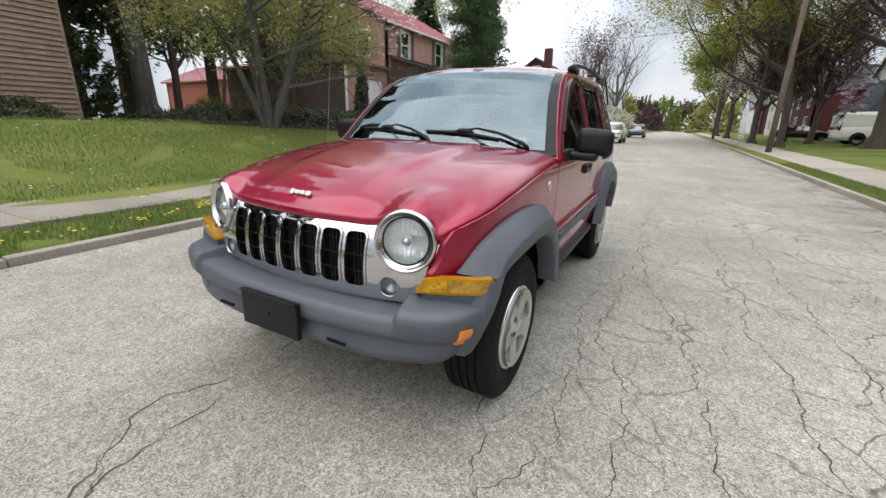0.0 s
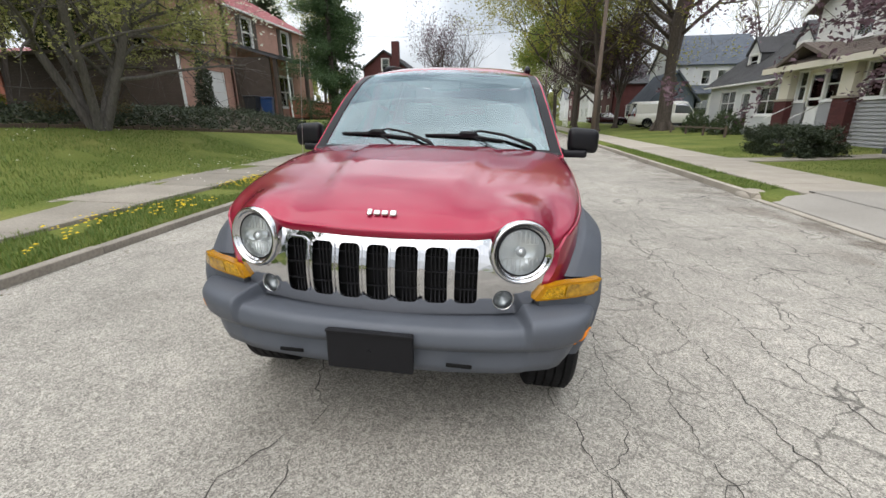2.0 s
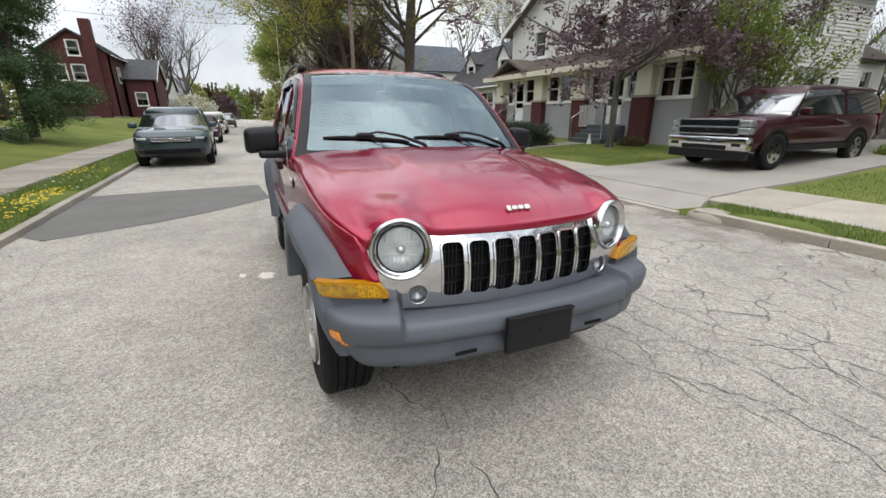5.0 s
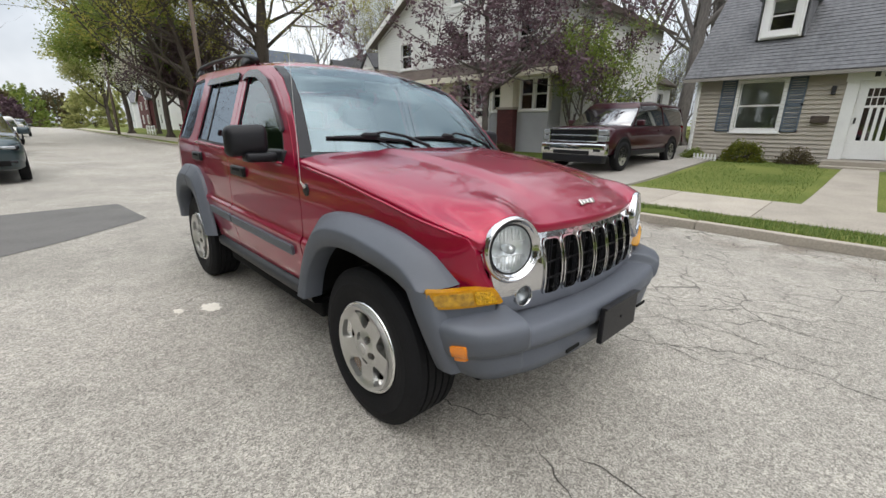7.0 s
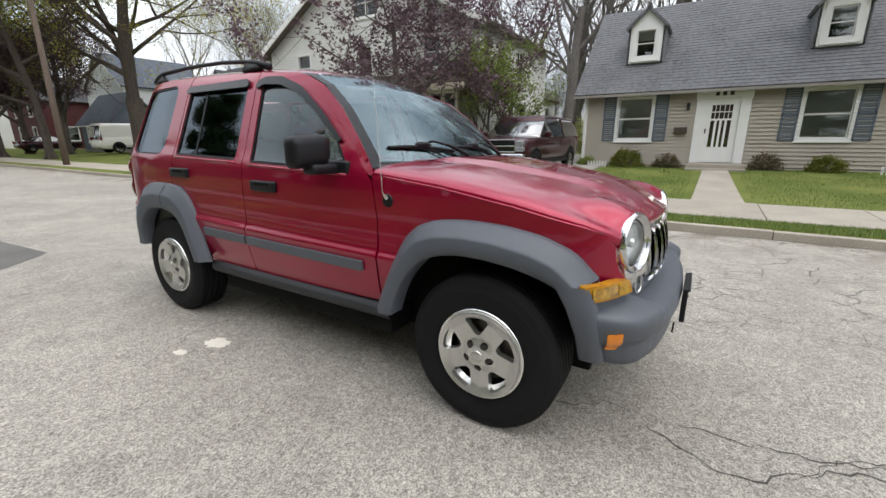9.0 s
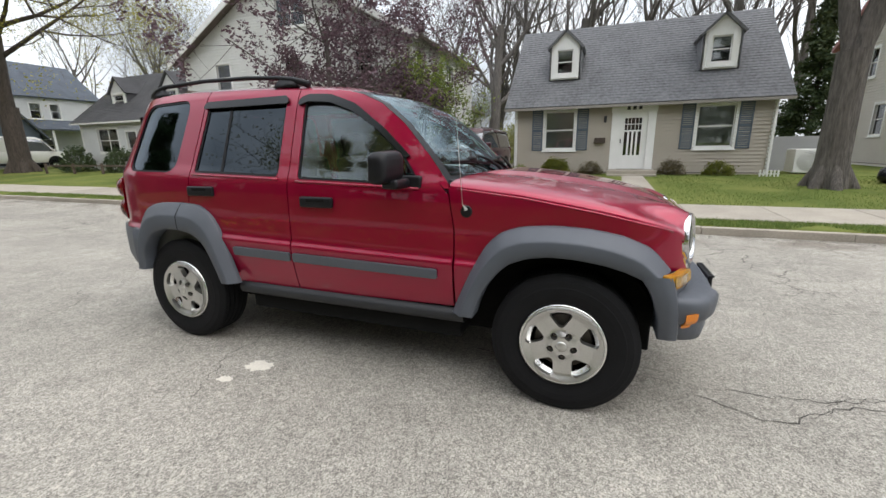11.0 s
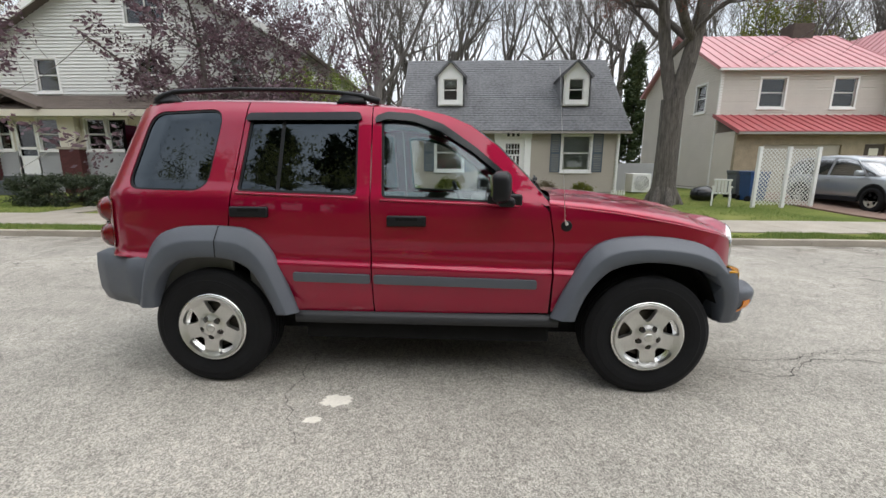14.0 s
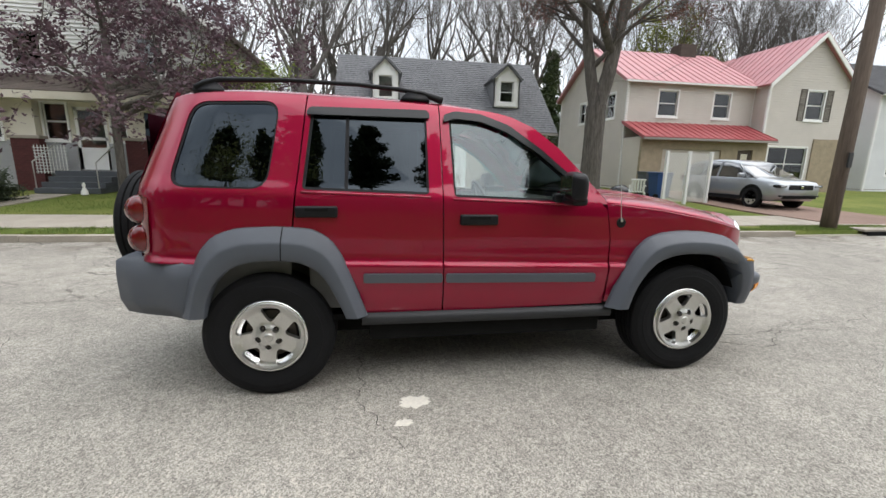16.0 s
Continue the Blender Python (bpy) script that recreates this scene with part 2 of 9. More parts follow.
rx = list(np.linspace(KERB_L, KERB_R, 18))
ry = axis([(-400, -30, 6), (-30, -15, 15), (-15, 25, 40), (25, 30, 5), (30, 700, 20)])
verts = [(x + (kerb_l(y) - KERB_L) * min(max(-x / 3.5, 0.0), 1.0), y, road_z(x)) for y in ry for x in rx]
nx = len(rx)
faces = [(j * nx + i, j * nx + i + 1, (j + 1) * nx + i + 1, (j + 1) * nx + i) for j in range(len(ry) - 1) for i in range(nx - 1)]
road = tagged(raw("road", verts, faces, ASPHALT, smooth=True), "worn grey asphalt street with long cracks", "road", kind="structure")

from mathutils.geometry import delaunay_2d_cdt


# ---- sheet helpers ----
def resample(poly, step):
    out = []
    for a, b in zip(poly, poly[1:] + poly[:1]):
        n = max(1, int(round(math.dist(a, b) / step)))
        out += [(a[0] + (b[0] - a[0]) * k / n, a[1] + (b[1] - a[1]) * k / n) for k in range(n)]
    return out


def rounded(poly, r, n=4):
    """The polygon with its corners rounded."""
    out = []
    for i, p in enumerate(poly):
        p, a, b = Vector(p), Vector(poly[i - 1]), Vector(poly[(i + 1) % len(poly)])
        k = min(r, (a - p).length * 0.45, (b - p).length * 0.45)
        s, e = p + (a - p).normalized() * k, p + (b - p).normalized() * k
        for t in [j / n for j in range(n + 1)]:
            q = s.lerp(p, t).lerp(p.lerp(e, t), t)
            out.append((q.x, q.y))
    return out


def within(p, poly):
    x, y = p
    hit = False
    for (x0, y0), (x1, y1) in zip(poly, poly[1:] + poly[:1]):
        if (y0 > y) != (y1 > y) and x < (x1 - x0) * (y - y0) / (y1 - y0) + x0:
            hit = not hit
    return hit


def ring(cx, cy, r, n=24, a0=0.0, a1=360.0):
    return [(cx + r * math.cos(radians(a)), cy + r * math.sin(radians(a))) for a in np.linspace(a0, a1, n, endpoint=abs(a1 - a0) < 359)]


def sheet(outer, holes, at, step, thick, outward, back=False, ledge=()):
    """A curved panel: a flat outline with holes, laid on the surface at(u, v, depth), with edges thick deep. Returns a bmesh."""
    loops = [resample(outer, step)] + [resample(h, step) for h in holes]
    pts, edges = [], []
    for lp in loops:
        k = len(pts)
        pts += lp
        edges += [(k + i, k + (i + 1) % len(lp)) for i in range(len(lp))]
    nb = len(pts)
    us, vs = [p[0] for p in loops[0]], [p[1] for p in loops[0]]
    bp = np.array(pts)
    for i, u in enumerate(np.arange(min(us), max(us), step)):
        for v in np.arange(min(vs) + (step / 2 if i % 2 else 0), max(vs), step):
            p = (u, v)
            if ledge and ledge[0] - 0.014 < v - 0.026 * u < ledge[-1] + 0.014:
                continue
            if within(p, loops[0]) and not any(within(p, h) for h in loops[1:]) and (((bp - p) ** 2).sum(1)).min() > (0.45 * step) ** 2:
                pts.append(p)
    for r in ledge:
        for u in np.arange(min(us), max(us), 0.016):
            p = (u, r + 0.026 * u)
            if within(p, loops[0]) and not any(within(p, h) for h in loops[1:]) and (((bp - p) ** 2).sum(1)).min() > 0.006 ** 2:
                pts.append(p)
    co, _, tris, orig, _, _ = delaunay_2d_cdt([Vector(p) for p in pts], edges, [], 0, 1e-7)
    keep = []
    for t in tris:
        c = sum((co[i] for i in t), Vector((0, 0))) / 3
        e0, e1 = co[t[1]] - co[t[0]], co[t[2]] - co[t[0]]
        turn = e0.x * e1.y - e0.y * e1.x
        if abs(turn) < 0.002 * step * step:
            continue
        if turn < 0:
            t = t[::-1]
        if within(c, loops[0]) and not any(within(c, h) for h in loops[1:]):
            keep.append(list(t))
    top = [at(p.x, p.y, 0.0) for p in co]
    n = Vector((0, 0, 0))
    for t in keep:
        n += (top[t[1]] - top[t[0]]).cross(top[t[2]] - top[t[0]])
    if n.dot(Vector(outward)) < 0:
        keep = [t[::-1] for t in keep]
    bm = bmesh.new()
    vv = [bm.verts.new(p) for p in top]
    for t in keep:
        try:
            bm.faces.new([vv[i] for i in t])
        except ValueError:
            pass
    if thick:
        count = {}
        for t in keep:
            for a, b in zip(t, t[1:] + t[:1]):
                count[(a, b)] = 1
        rim = [(a, b) for a, b in count if (b, a) not in count]
        w0 = {i: bm.verts.new(top[i]) for e in rim for i in e}
        w1 = {i: bm.verts.new(at(co[i].x, co[i].y, thick)) for e in rim for i in e}
        for a, b in rim:
            bm.faces.new((w0[b], w0[a], w1[a], w1[b]))
        if back:
            v2 = [bm.verts.new(at(p.x, p.y, thick)) for p in co]
            for t in keep:
                try:
                    bm.faces.new([v2[i] for i in t[::-1]])
                except ValueError:
                    pass
    loose = [v for v in bm.verts if not v.link_faces]
    bmesh.ops.delete(bm, geom=loose, context="VERTS")
    bm.normal_update()
    return bm


def lathe(bm, prof, n=32, m=None, closed=False):
    """Turns (radius, along) points round the local x axis."""
    m = m or Matrix()
    rows = []
    for r, a in prof:
        rows.append([bm.verts.new(m @ Vector((a, r * math.cos(2 * math.pi * k / n), r * math.sin(2 * math.pi * k / n)))) for k in range(n)])
    pairs = list(zip(rows, rows[1:])) + ([(rows[-1], rows[0])] if closed else [])
    for r0, r1 in pairs:
        for k in range(n):
            bm.faces.new((r0[k], r0[(k + 1) % n], r1[(k + 1) % n], r1[k]))
    return rows


def loft(rows, close=False, caps=False):
    bm = bmesh.new()
    vr = [[bm.verts.new(p) for p in r] for r in rows]
    n = len(vr[0])
    for a, b in zip(vr, vr[1:]):
        for k in range(n if close else n - 1):
            bm.faces.new((a[k], a[(k + 1) % n], b[(k + 1) % n], b[k]))
    if caps:
        bm.faces.new(vr[0][::-1])
        bm.faces.new(vr[-1])
    bmesh.ops.recalc_face_normals(bm, faces=bm.faces)
    return bm


# ---- car materials ----
def thin_glass(name, tint, ior=1.6, sheen=(1, 1, 1), rough=0.02):
    m = bpy.data.materials.new(name)
    m.use_nodes = True
    n, l = m.node_tree.nodes, m.node_tree.links
    n.remove(n["Principled BSDF"])
    tr, gl, fr, mx = n.new("ShaderNodeBsdfTransparent"), n.new("ShaderNodeBsdfGlossy"), n.new("ShaderNodeFresnel"), n.new("ShaderNodeMixShader")
    tr.inputs["Color"].default_value = (*tint, 1)
    gl.inputs["Roughness"].default_value = rough
    gl.inputs["Color"].default_value = (*sheen, 1)
    fr.inputs["IOR"].default_value = ior
    l.new(fr.outputs[0], mx.inputs[0])
    l.new(tr.outputs[0], mx.inputs[1])
    l.new(gl.outputs[0], mx.inputs[2])
    l.new(mx.outputs[0], n["Material Output"].inputs["Surface"])
    return m


PAINT = material("red_car_paint", (0.285, 0.0015, 0.03), 0.36, metal=0.5, vary=0.05, scale=2, fine=900, bump=0.0, coat=1.0, spec=0.15)
PAINT.node_tree.nodes["Principled BSDF"].inputs["Coat IOR"].default_value = 1.5
PAINT.node_tree.nodes["Principled BSDF"].inputs["Coat Roughness"].default_value = 0.012
CHROME = material("chrome", (0.62, 0.62, 0.63), 0.045, metal=1.0, vary=0.03, scale=4, fine=60, bump=0.02)
RIM_METAL = material("polished_rim", (0.78, 0.78, 0.77), 0.2, metal=1.0, vary=0.05, scale=8, fine=90, bump=0.02)
ALLOY = material("brushed_alloy", (0.6, 0.595, 0.575), 0.3, metal=0.9, vary=0.08, scale=8, fine=120, bump=0.03)
GREY_PLASTIC = material("grey_plastic", (0.078, 0.087, 0.105), 0.48, vary=0.1, scale=5, fine=500, bump=0.12)
SILL_PLASTIC = material("sill_plastic", (0.018, 0.019, 0.022), 0.5, vary=0.15, scale=5, fine=300, bump=0.1)
BLACK_PLASTIC = material("black_plastic", (0.009, 0.009, 0.011), 0.4, vary=0.2, scale=6, fine=300, bump=0.08, spec=0.25)
BLACK_GLOSS = material("smoked_black_plastic", (0.008, 0.009, 0.011), 0.16, vary=0.1, scale=6, fine=100, bump=0.0, coat=0.15, spec=0.35)
DARK_VOID = material("wheel_well_black", (0.008, 0.008, 0.008), 0.9, vary=0.3, scale=6, fine=60, bump=0.1, spec=0.15)
RUBBER = material("tyre_rubber", (0.010, 0.010, 0.011), 0.7, vary=0.2, scale=10, fine=200, bump=0.12, spec=0.15)
INTERIOR = material("grey_cloth", (0.13, 0.13, 0.128), 0.9, vary=0.2, scale=8, fine=300, bump=0.2)
SEAT_CLOTH = material("seat_cloth", (0.05, 0.05, 0.048), 0.9, vary=0.2, scale=8, fine=300, bump=0.2)
WINDSHIELD = thin_glass("windshield_glass", (0.72, 0.82, 0.82), 2.3, (0.78, 0.96, 1.02), 0.008)
DOOR_GLASS = thin_glass("door_glass", (0.93, 0.98, 0.97), 2.0, (0.88, 0.98, 1.0), 0.008)
PRIVACY_GLASS = thin_glass("dark_privacy_glass", (0.02, 0.023, 0.027), 1.6, (0.8, 0.93, 1.05), 0.008)
LENS = thin_glass("clear_lens", (0.93, 0.95, 0.95), 1.35)
AMBER = material("amber_lens", (0.42, 0.19, 0.002), 0.2, vary=0.2, scale=20, fine=110, bump=0.25, coat=0.3, spec=0.3)
AMBER_OLIVE = material("olive_amber_lens", (0.36, 0.19, 0.004), 0.08, vary=0.7, scale=16, fine=60, bump=0.3, coat=1.0)
AMBER_GOLD = material("golden_prism_lens", (0.5, 0.27, 0.004), 0.15, vary=0.6, scale=45, fine=120, bump=1.0, coat=0.4, spec=0.3)
AMBER_BRIGHT = material("orange_reflector", (0.8, 0.24, 0.006), 0.2, vary=0.08, scale=20, fine=300, bump=0.2, coat=0.5)
TAIL_RED = material("red_lens", (0.13, 0.003, 0.006), 0.12, vary=0.2, scale=20, fine=90, bump=0.1, coat=1.0)
LAMP_SILVER = material("lamp_silver", (0.85, 0.86, 0.87), 0.22, metal=0.7, vary=0.08, scale=30, fine=120, bump=0.15)
BLIND = material("pale_blind", (0.55, 0.55, 0.52), 0.8, vary=0.15, scale=3, fine=20, bump=0.1)
TEAL_STICKER = material("pale_green_sticker", (0.3, 0.42, 0.4), 0.6, vary=0.2, scale=60, fine=300, bump=0.0)
LAMP_GREY = material("clear_lamp_bowl", (0.3, 0.31, 0.32), 0.3, metal=0.8, vary=0.3, scale=30, fine=120, bump=0.15)
BRAKE = material("brake_metal", (0.09, 0.078, 0.068), 0.5, metal=0.6, vary=0.3, scale=10, fine=60, bump=0.1)

# ---- the red car: its frame has the nose towards -y, and it leans with the street ----
PLAN_Y = [-1.93, -1.90, -1.855, -1.79, -1.70, -1.58, -1.4, -1.1, -0.7, -0.2, 0.4, 1.0, 1.4, 1.7, 1.85, 1.96, 2.02, 2.06]
PLAN_X = [0.56, 0.615, 0.685, 0.745, 0.79, 0.82, 0.838, 0.85, 0.856, 0.862, 0.865, 0.865, 0.86, 0.85, 0.83, 0.78, 0.70, 0.56]
PROF_Z = [0.30, 0.40, 0.46, 0.55, 0.65, 0.72, 0.758, 0.782, 0.82, 0.95, 1.08, 1.14, 1.18, 1.22, 1.60, 1.66, 1.70, 1.735, 1.77]
PROF_X = [-0.10, -0.07, -0.05, -0.025, -0.006, 0.004, 0.012, -0.008, -0.0105, -0.0095, -0.0125, -0.018, -0.032, -0.05, -0.175, -0.20, -0.225, -0.26, -0.32]


LEDGE = [0.725 + 0.0085 * k for k in range(12)]


def softened(xs, ys, width, lo, hi, n=1200):
    g = np.linspace(lo, hi, n)
    v = np.interp(g, xs, ys)
    k = max(1, int(width / (hi - lo) * n))
    w = np.hanning(2 * k + 1)
    return g, np.convolve(np.pad(v, k, mode="edge"), w / w.sum(), mode="valid")


PLAN = softened(PLAN_Y, PLAN_X, 0.07, -1.93, 2.06)
PROF = softened(PROF_Z, PROF_X, 0.02, 0.3, 1.77)


def half_width(y, z):
    return float(np.interp(y, *PLAN) + np.interp(z - 0.026 * y, *PROF))


def side_at(sgn, lift=0.0):
    """The car's flank as a surface of length and height; depth goes inwards."""
    def at(u, z, d):
        lean = 0.30 * max(0.0, z - 1.2) * smooth01((u - 1.2) / 0.7)
        slope = (half_width(u, z + 0.012) - half_width(u, z - 0.012)) / 0.024
        k = (lift - d) / math.sqrt(1 + slope * slope)
        return Vector((sgn * (half_width(u, z) + k), u - lean, z - k * slope))
    return at


RAIL_Y = [-0.10, 0.0, 0.1, 0.35, 0.8, 1.2, 1.5, 1.8, 2.03]
RAIL_Z = [1.64, 1.672, 1.69, 1.712, 1.732, 1.742, 1.742, 1.73, 1.70]


def rail(u):
    return (u, float(np.interp(u, RAIL_Y, RAIL_Z)))


SHUT_Y = [-1.86, -1.80, -1.72, -1.45, -1.1, -0.70]
SHUT_Z = [0.90, 0.945, 0.972, 1.035, 1.095, 1.14]


def shut(y):
    return float(np.interp(y, SHUT_Y, SHUT_Z))


ARCH_F, ARCH_R = (-1.29, 0.40, 0.475), (1.285, 0.40, 0.475)
Q_WIN = rounded([(1.815, 1.212), (1.845, 1.678), (1.236, 1.696), (1.30, 1.203)], 0.1, 6)
R_WIN = rounded([(1.115, 1.206), (1.065, 1.665), (0.41, 1.672), (0.402, 1.183)], 0.03)
F_WIN = rounded([(0.255, 1.172), (0.275, 1.655), (0.10, 1.652), (-0.08, 1.585), (-0.24, 1.475), (-0.44, 1.305), (-0.56, 1.145)], 0.03)
DOOR_FRONT = [(-0.745, 0.50), (-0.745, 0.92), (-0.715, 1.10), (-0.66, 1.16), (-0.52, 1.315), (-0.34, 1.475), (-0.18, 1.59), (-0.03, 1.66), (0.1, 1.69)]
PILLAR = [(-0.705, 1.165), (-0.58, 1.31), (-0.42, 1.475), (-0.26, 1.598), (-0.12, 1.658), (-0.02, 1.682)]

suv = thing("suv", "dark red off-road car with grey plastic cladding parked on asphalt", "car", pose(0, 0, 0, 0, 1.4, 0))
for sgn in (-1, 1):
    at, out = side_at(sgn), (sgn, 0, 0)
    # quarter panel
    arch = ring(*ARCH_R, 14, 48, 100)
    q = [(2.03, 1.70), (2.03, 0.80), (1.62, 0.80)] + [p for p in arch if p[1] < 0.872 and p[0] > 1.215] + [(1.205, 0.875), (1.172, 1.0), (1.118, 1.5)] + [rail(u) for u in (1.095, 1.3, 1.5, 1.8)]
    body_q = part("quarter_panel", sheet(q, [Q_WIN], at, 0.022, 0.03, out, ledge=LEDGE), PAINT, suv, smooth=True)
    part("window_seal", sheet(Q_WIN, [rounded([(1.802, 1.224), (1.828, 1.666), (1.248, 1.683), (1.311, 1.216)], 0.09, 6)], side_at(sgn, -0.006), 0.03, 0.01, out), BLACK_PLASTIC, body_q)
    part("window", sheet(Q_WIN, [], side_at(sgn, -0.012), 0.03, 0.0, out), PRIVACY_GLASS, body_q, "dark tinted glass", smooth=True)
    # rear door
    door = [(1.164, 1.0), (1.11, 1.5)] + [rail(u) for u in (1.087, 0.8, 0.5, 0.333)] + [(0.325, 1.2), (0.318, 0.47), (0.84, 0.47)] + [p for p in ring(*ARCH_R, 12, 168, 100)] + [(1.197, 0.88)]
    d = part("rear_door", sheet(door, [R_WIN], at, 0.022, 0.03, out, ledge=LEDGE), PAINT, suv, smooth=True)
    part("window_seal", sheet(R_WIN, [[(1.098, 1.222), (1.052, 1.652), (0.42, 1.660), (0.414, 1.2)]], side_at(sgn, -0.005), 0.03, 0.01, out), BLACK_PLASTIC, d)
    part("window", sheet(R_WIN, [], side_at(sgn, -0.012), 0.03, 0.0, out), PRIVACY_GLASS, d, "dark tinted glass", smooth=True)
    part("window_divider", sheet([(0.885, 1.2), (0.875, 1.66), (0.855, 1.66), (0.865, 1.2)], [], side_at(sgn, -0.008), 0.05, 0.01, out), BLACK_PLASTIC, d)
    # front door
    door = [(0.327, 1.712), (0.319, 1.2), (0.310, 0.47)] + [(-0.738, 0.49)] + DOOR_FRONT[1:]
    d2 = part("front_door", sheet(door, [F_WIN], at, 0.022, 0.03, out, ledge=LEDGE), PAINT, suv, smooth=True)
    part("window_seal", sheet(F_WIN, [[(0.243, 1.188), (0.262, 1.642), (0.105, 1.638), (-0.07, 1.572), (-0.23, 1.462), (-0.425, 1.298), (-0.53, 1.16)]], side_at(sgn, -0.005), 0.03, 0.01, out), BLACK_PLASTIC, d2)
    part("window", sheet(F_WIN, [], side_at(sgn, -0.012), 0.03, 0.0, out), DOOR_GLASS, d2, "clear side glass", smooth=True)
    for dd, hy, hz in ((d, 1.036, 1.085), (d2, 0.108, 1.04)):
        hw = half_width(hy, hz)
        bm = bmesh.new()
        box(bm, sgn * (hw - 0.01), sgn * (hw + 0.022), hy - 0.115, hy + 0.115, hz - 0.032, hz + 0.032, bevel=0.014, seg=3)
        h = part("door_handle", bm, BLACK_PLASTIC, dd, "black pull handle", smooth=True)
        # black strip laid on the handle, painting the shade of its finger hollow
        part("handle_recess", boxes((sgn * (hw + 0.0225), sgn * (hw + 0.0235), hy - 0.065, hy + 0.06, hz + 0.004, hz + 0.02)), DARK_VOID, h)
    # rain guards over the windows
    for dd, pts in ((d, rounded([(1.098, 1.618), (1.075, 1.662), (0.40, 1.668), (0.385, 1.62)], 0.03, 4)),
                    (d2, [(0.31, 1.60), (0.305, 1.645), (0.24, 1.668), (0.08, 1.658), (-0.10, 1.595), (-0.30, 1.455), (-0.48, 1.30), (-0.455, 1.285), (-0.27, 1.435), (-0.08, 1.555), (0.08, 1.612), (0.24, 1.625)])):
        part("rain_guard", sheet(rounded(pts, 0.025, 3), [], side_at(sgn, 0.018), 0.02, 0.016, out), BLACK_GLOSS, dd, "smoked plastic rain guard", smooth=True)
    # side moulding, one strip a door
    for dd, y0, y1 in ((d, 0.325, 0.785), (d2, -0.655, 0.303)):
        zc = lambda y: 0.677 + 0.019 * (y + 0.65)
        part("side_moulding", sheet(rounded([(y0, zc(y0) - 0.027), (y1, zc(y1) - 0.027), (y1, zc(y1) + 0.027), (y0, zc(y0) + 0.027)], 0.012, 3), [], side_at(sgn, 0.016), 0.04, 0.02, out), GREY_PLASTIC, dd, "grey rubbing strip", smooth=False)
    # front fender and windscreen pillar
    f = [(-0.752, 0.50), (-0.752, 0.92), (-0.722, 1.10), (-0.715, 1.135)] + [(y, shut(y)) for y in (-0.75, -0.9, -1.1, -1.3, -1.45, -1.6, -1.72, -1.80)] + [(-1.825, 0.90), (-1.832, 0.84), (-1.845, 0.80), (-1.866, 0.762), (-1.72, 0.762)] + ring(*ARCH_F, 16, 128, 12)
    fen = part("front_fender", sheet(f, [], at, 0.022, 0.03, out, ledge=LEDGE), PAINT, suv, smooth=True)
    p = DOOR_FRONT[3:] + [rail(0.12), (0.06, 1.692)] + PILLAR[::-1] + [(-0.716, 1.135), (-0.69, 1.135)]
    part("windscreen_pillar", sheet(p, [], side_at(sgn, -0.002), 0.025, 0.03, out), PAINT, suv, smooth=True)
    # rolled edges that catch the sky: along the hood gap and under the windows
    bm = bmesh.new()
    tube(bm, [(sgn * (half_width(y, shut(y)) - 0.004), y, shut(y) - 0.002) for y in np.linspace(-0.76, -1.78, 16)], 0.0065, 8)
    part("rolled_edge", bm, PAINT, fen, smooth=True)
    for dd, y0, z0, y1, z1 in ((d, 1.118, 1.192, 0.395, 1.169), (d2, 0.262, 1.158, -0.545, 1.131)):
        bm = bmesh.new()
        tube(bm, [side_at(sgn, 0.001)(y0 + (y1 - y0) * k / 8, z0 + (z1 - z0) * k / 8, 0) for k in range(9)], 0.008, 8)
        part("belt_edge", bm, PAINT, dd, smooth=True)
    # round badge on the fender
    bm = bmesh.new()
    hw = half_width(-0.80, 1.02)
    lathe(bm, [(0.0, 0.006), (0.028, 0.005), (0.032, 0.0), (0.032, -0.004)], 20, Matrix.Translation((sgn * hw, -0.90 if sgn > 0 else -0.815, 1.02)) @ Matrix.Scale(sgn, 4, (1, 0, 0)))
    part("round_badge", bm, ALLOY if sgn > 0 else BLACK_PLASTIC, fen)
    # flares
    for name, (cx, cz, _), outer, inner in (
        ("front_wheel_flare", ARCH_F, [(-0.745, 0.475), (-0.80, 0.61), (-0.85, 0.72), (-0.925, 0.855), (-1.0, 0.925), (-1.10, 0.958), (-1.25, 0.97), (-1.42, 0.962), (-1.57, 0.935), (-1.695, 0.88), (-1.785, 0.775)],
         [(-0.875, 0.475), (-0.90, 0.56), (-0.93, 0.63), (-0.985, 0.71), (-1.05, 0.775), (-1.14, 0.812), (-1.25, 0.828), (-1.38, 0.824), (-1.49, 0.806), (-1.585, 0.778), (-1.655, 0.745)]),
        ("rear_wheel_flare", ARCH_R, [(1.775, 0.50), (1.745, 0.62), (1.71, 0.745), (1.66, 0.87), (1.585, 0.955), (1.46, 0.998), (1.24, 1.005), (1.06, 0.993), (0.965, 0.935), (0.90, 0.84), (0.83, 0.66), (0.765, 0.48)],
         [(1.645, 0.50), (1.625, 0.60), (1.585, 0.69), (1.52, 0.76), (1.45, 0.80), (1.36, 0.82), (1.24, 0.823), (1.13, 0.81), (1.045, 0.77), (0.985, 0.70), (0.925, 0.58), (0.885, 0.48)])):
        oc = np.array(outer)
        ic = np.array(inner)
        tt = np.linspace(0, 1, len(oc))
        ts = np.linspace(0, 1, 44)
        sm = lambda c: np.stack([softened(tt, c[:, k], 0.05, 0, 1, 440)[1][np.round(ts * 439).astype(int)] for k in (0, 1)], 1)
        oc, ic = sm(oc), sm(ic)
        oc[0], oc[-1], ic[0], ic[-1] = outer[0], outer[-1], inner[0], inner[-1]
        rows = []
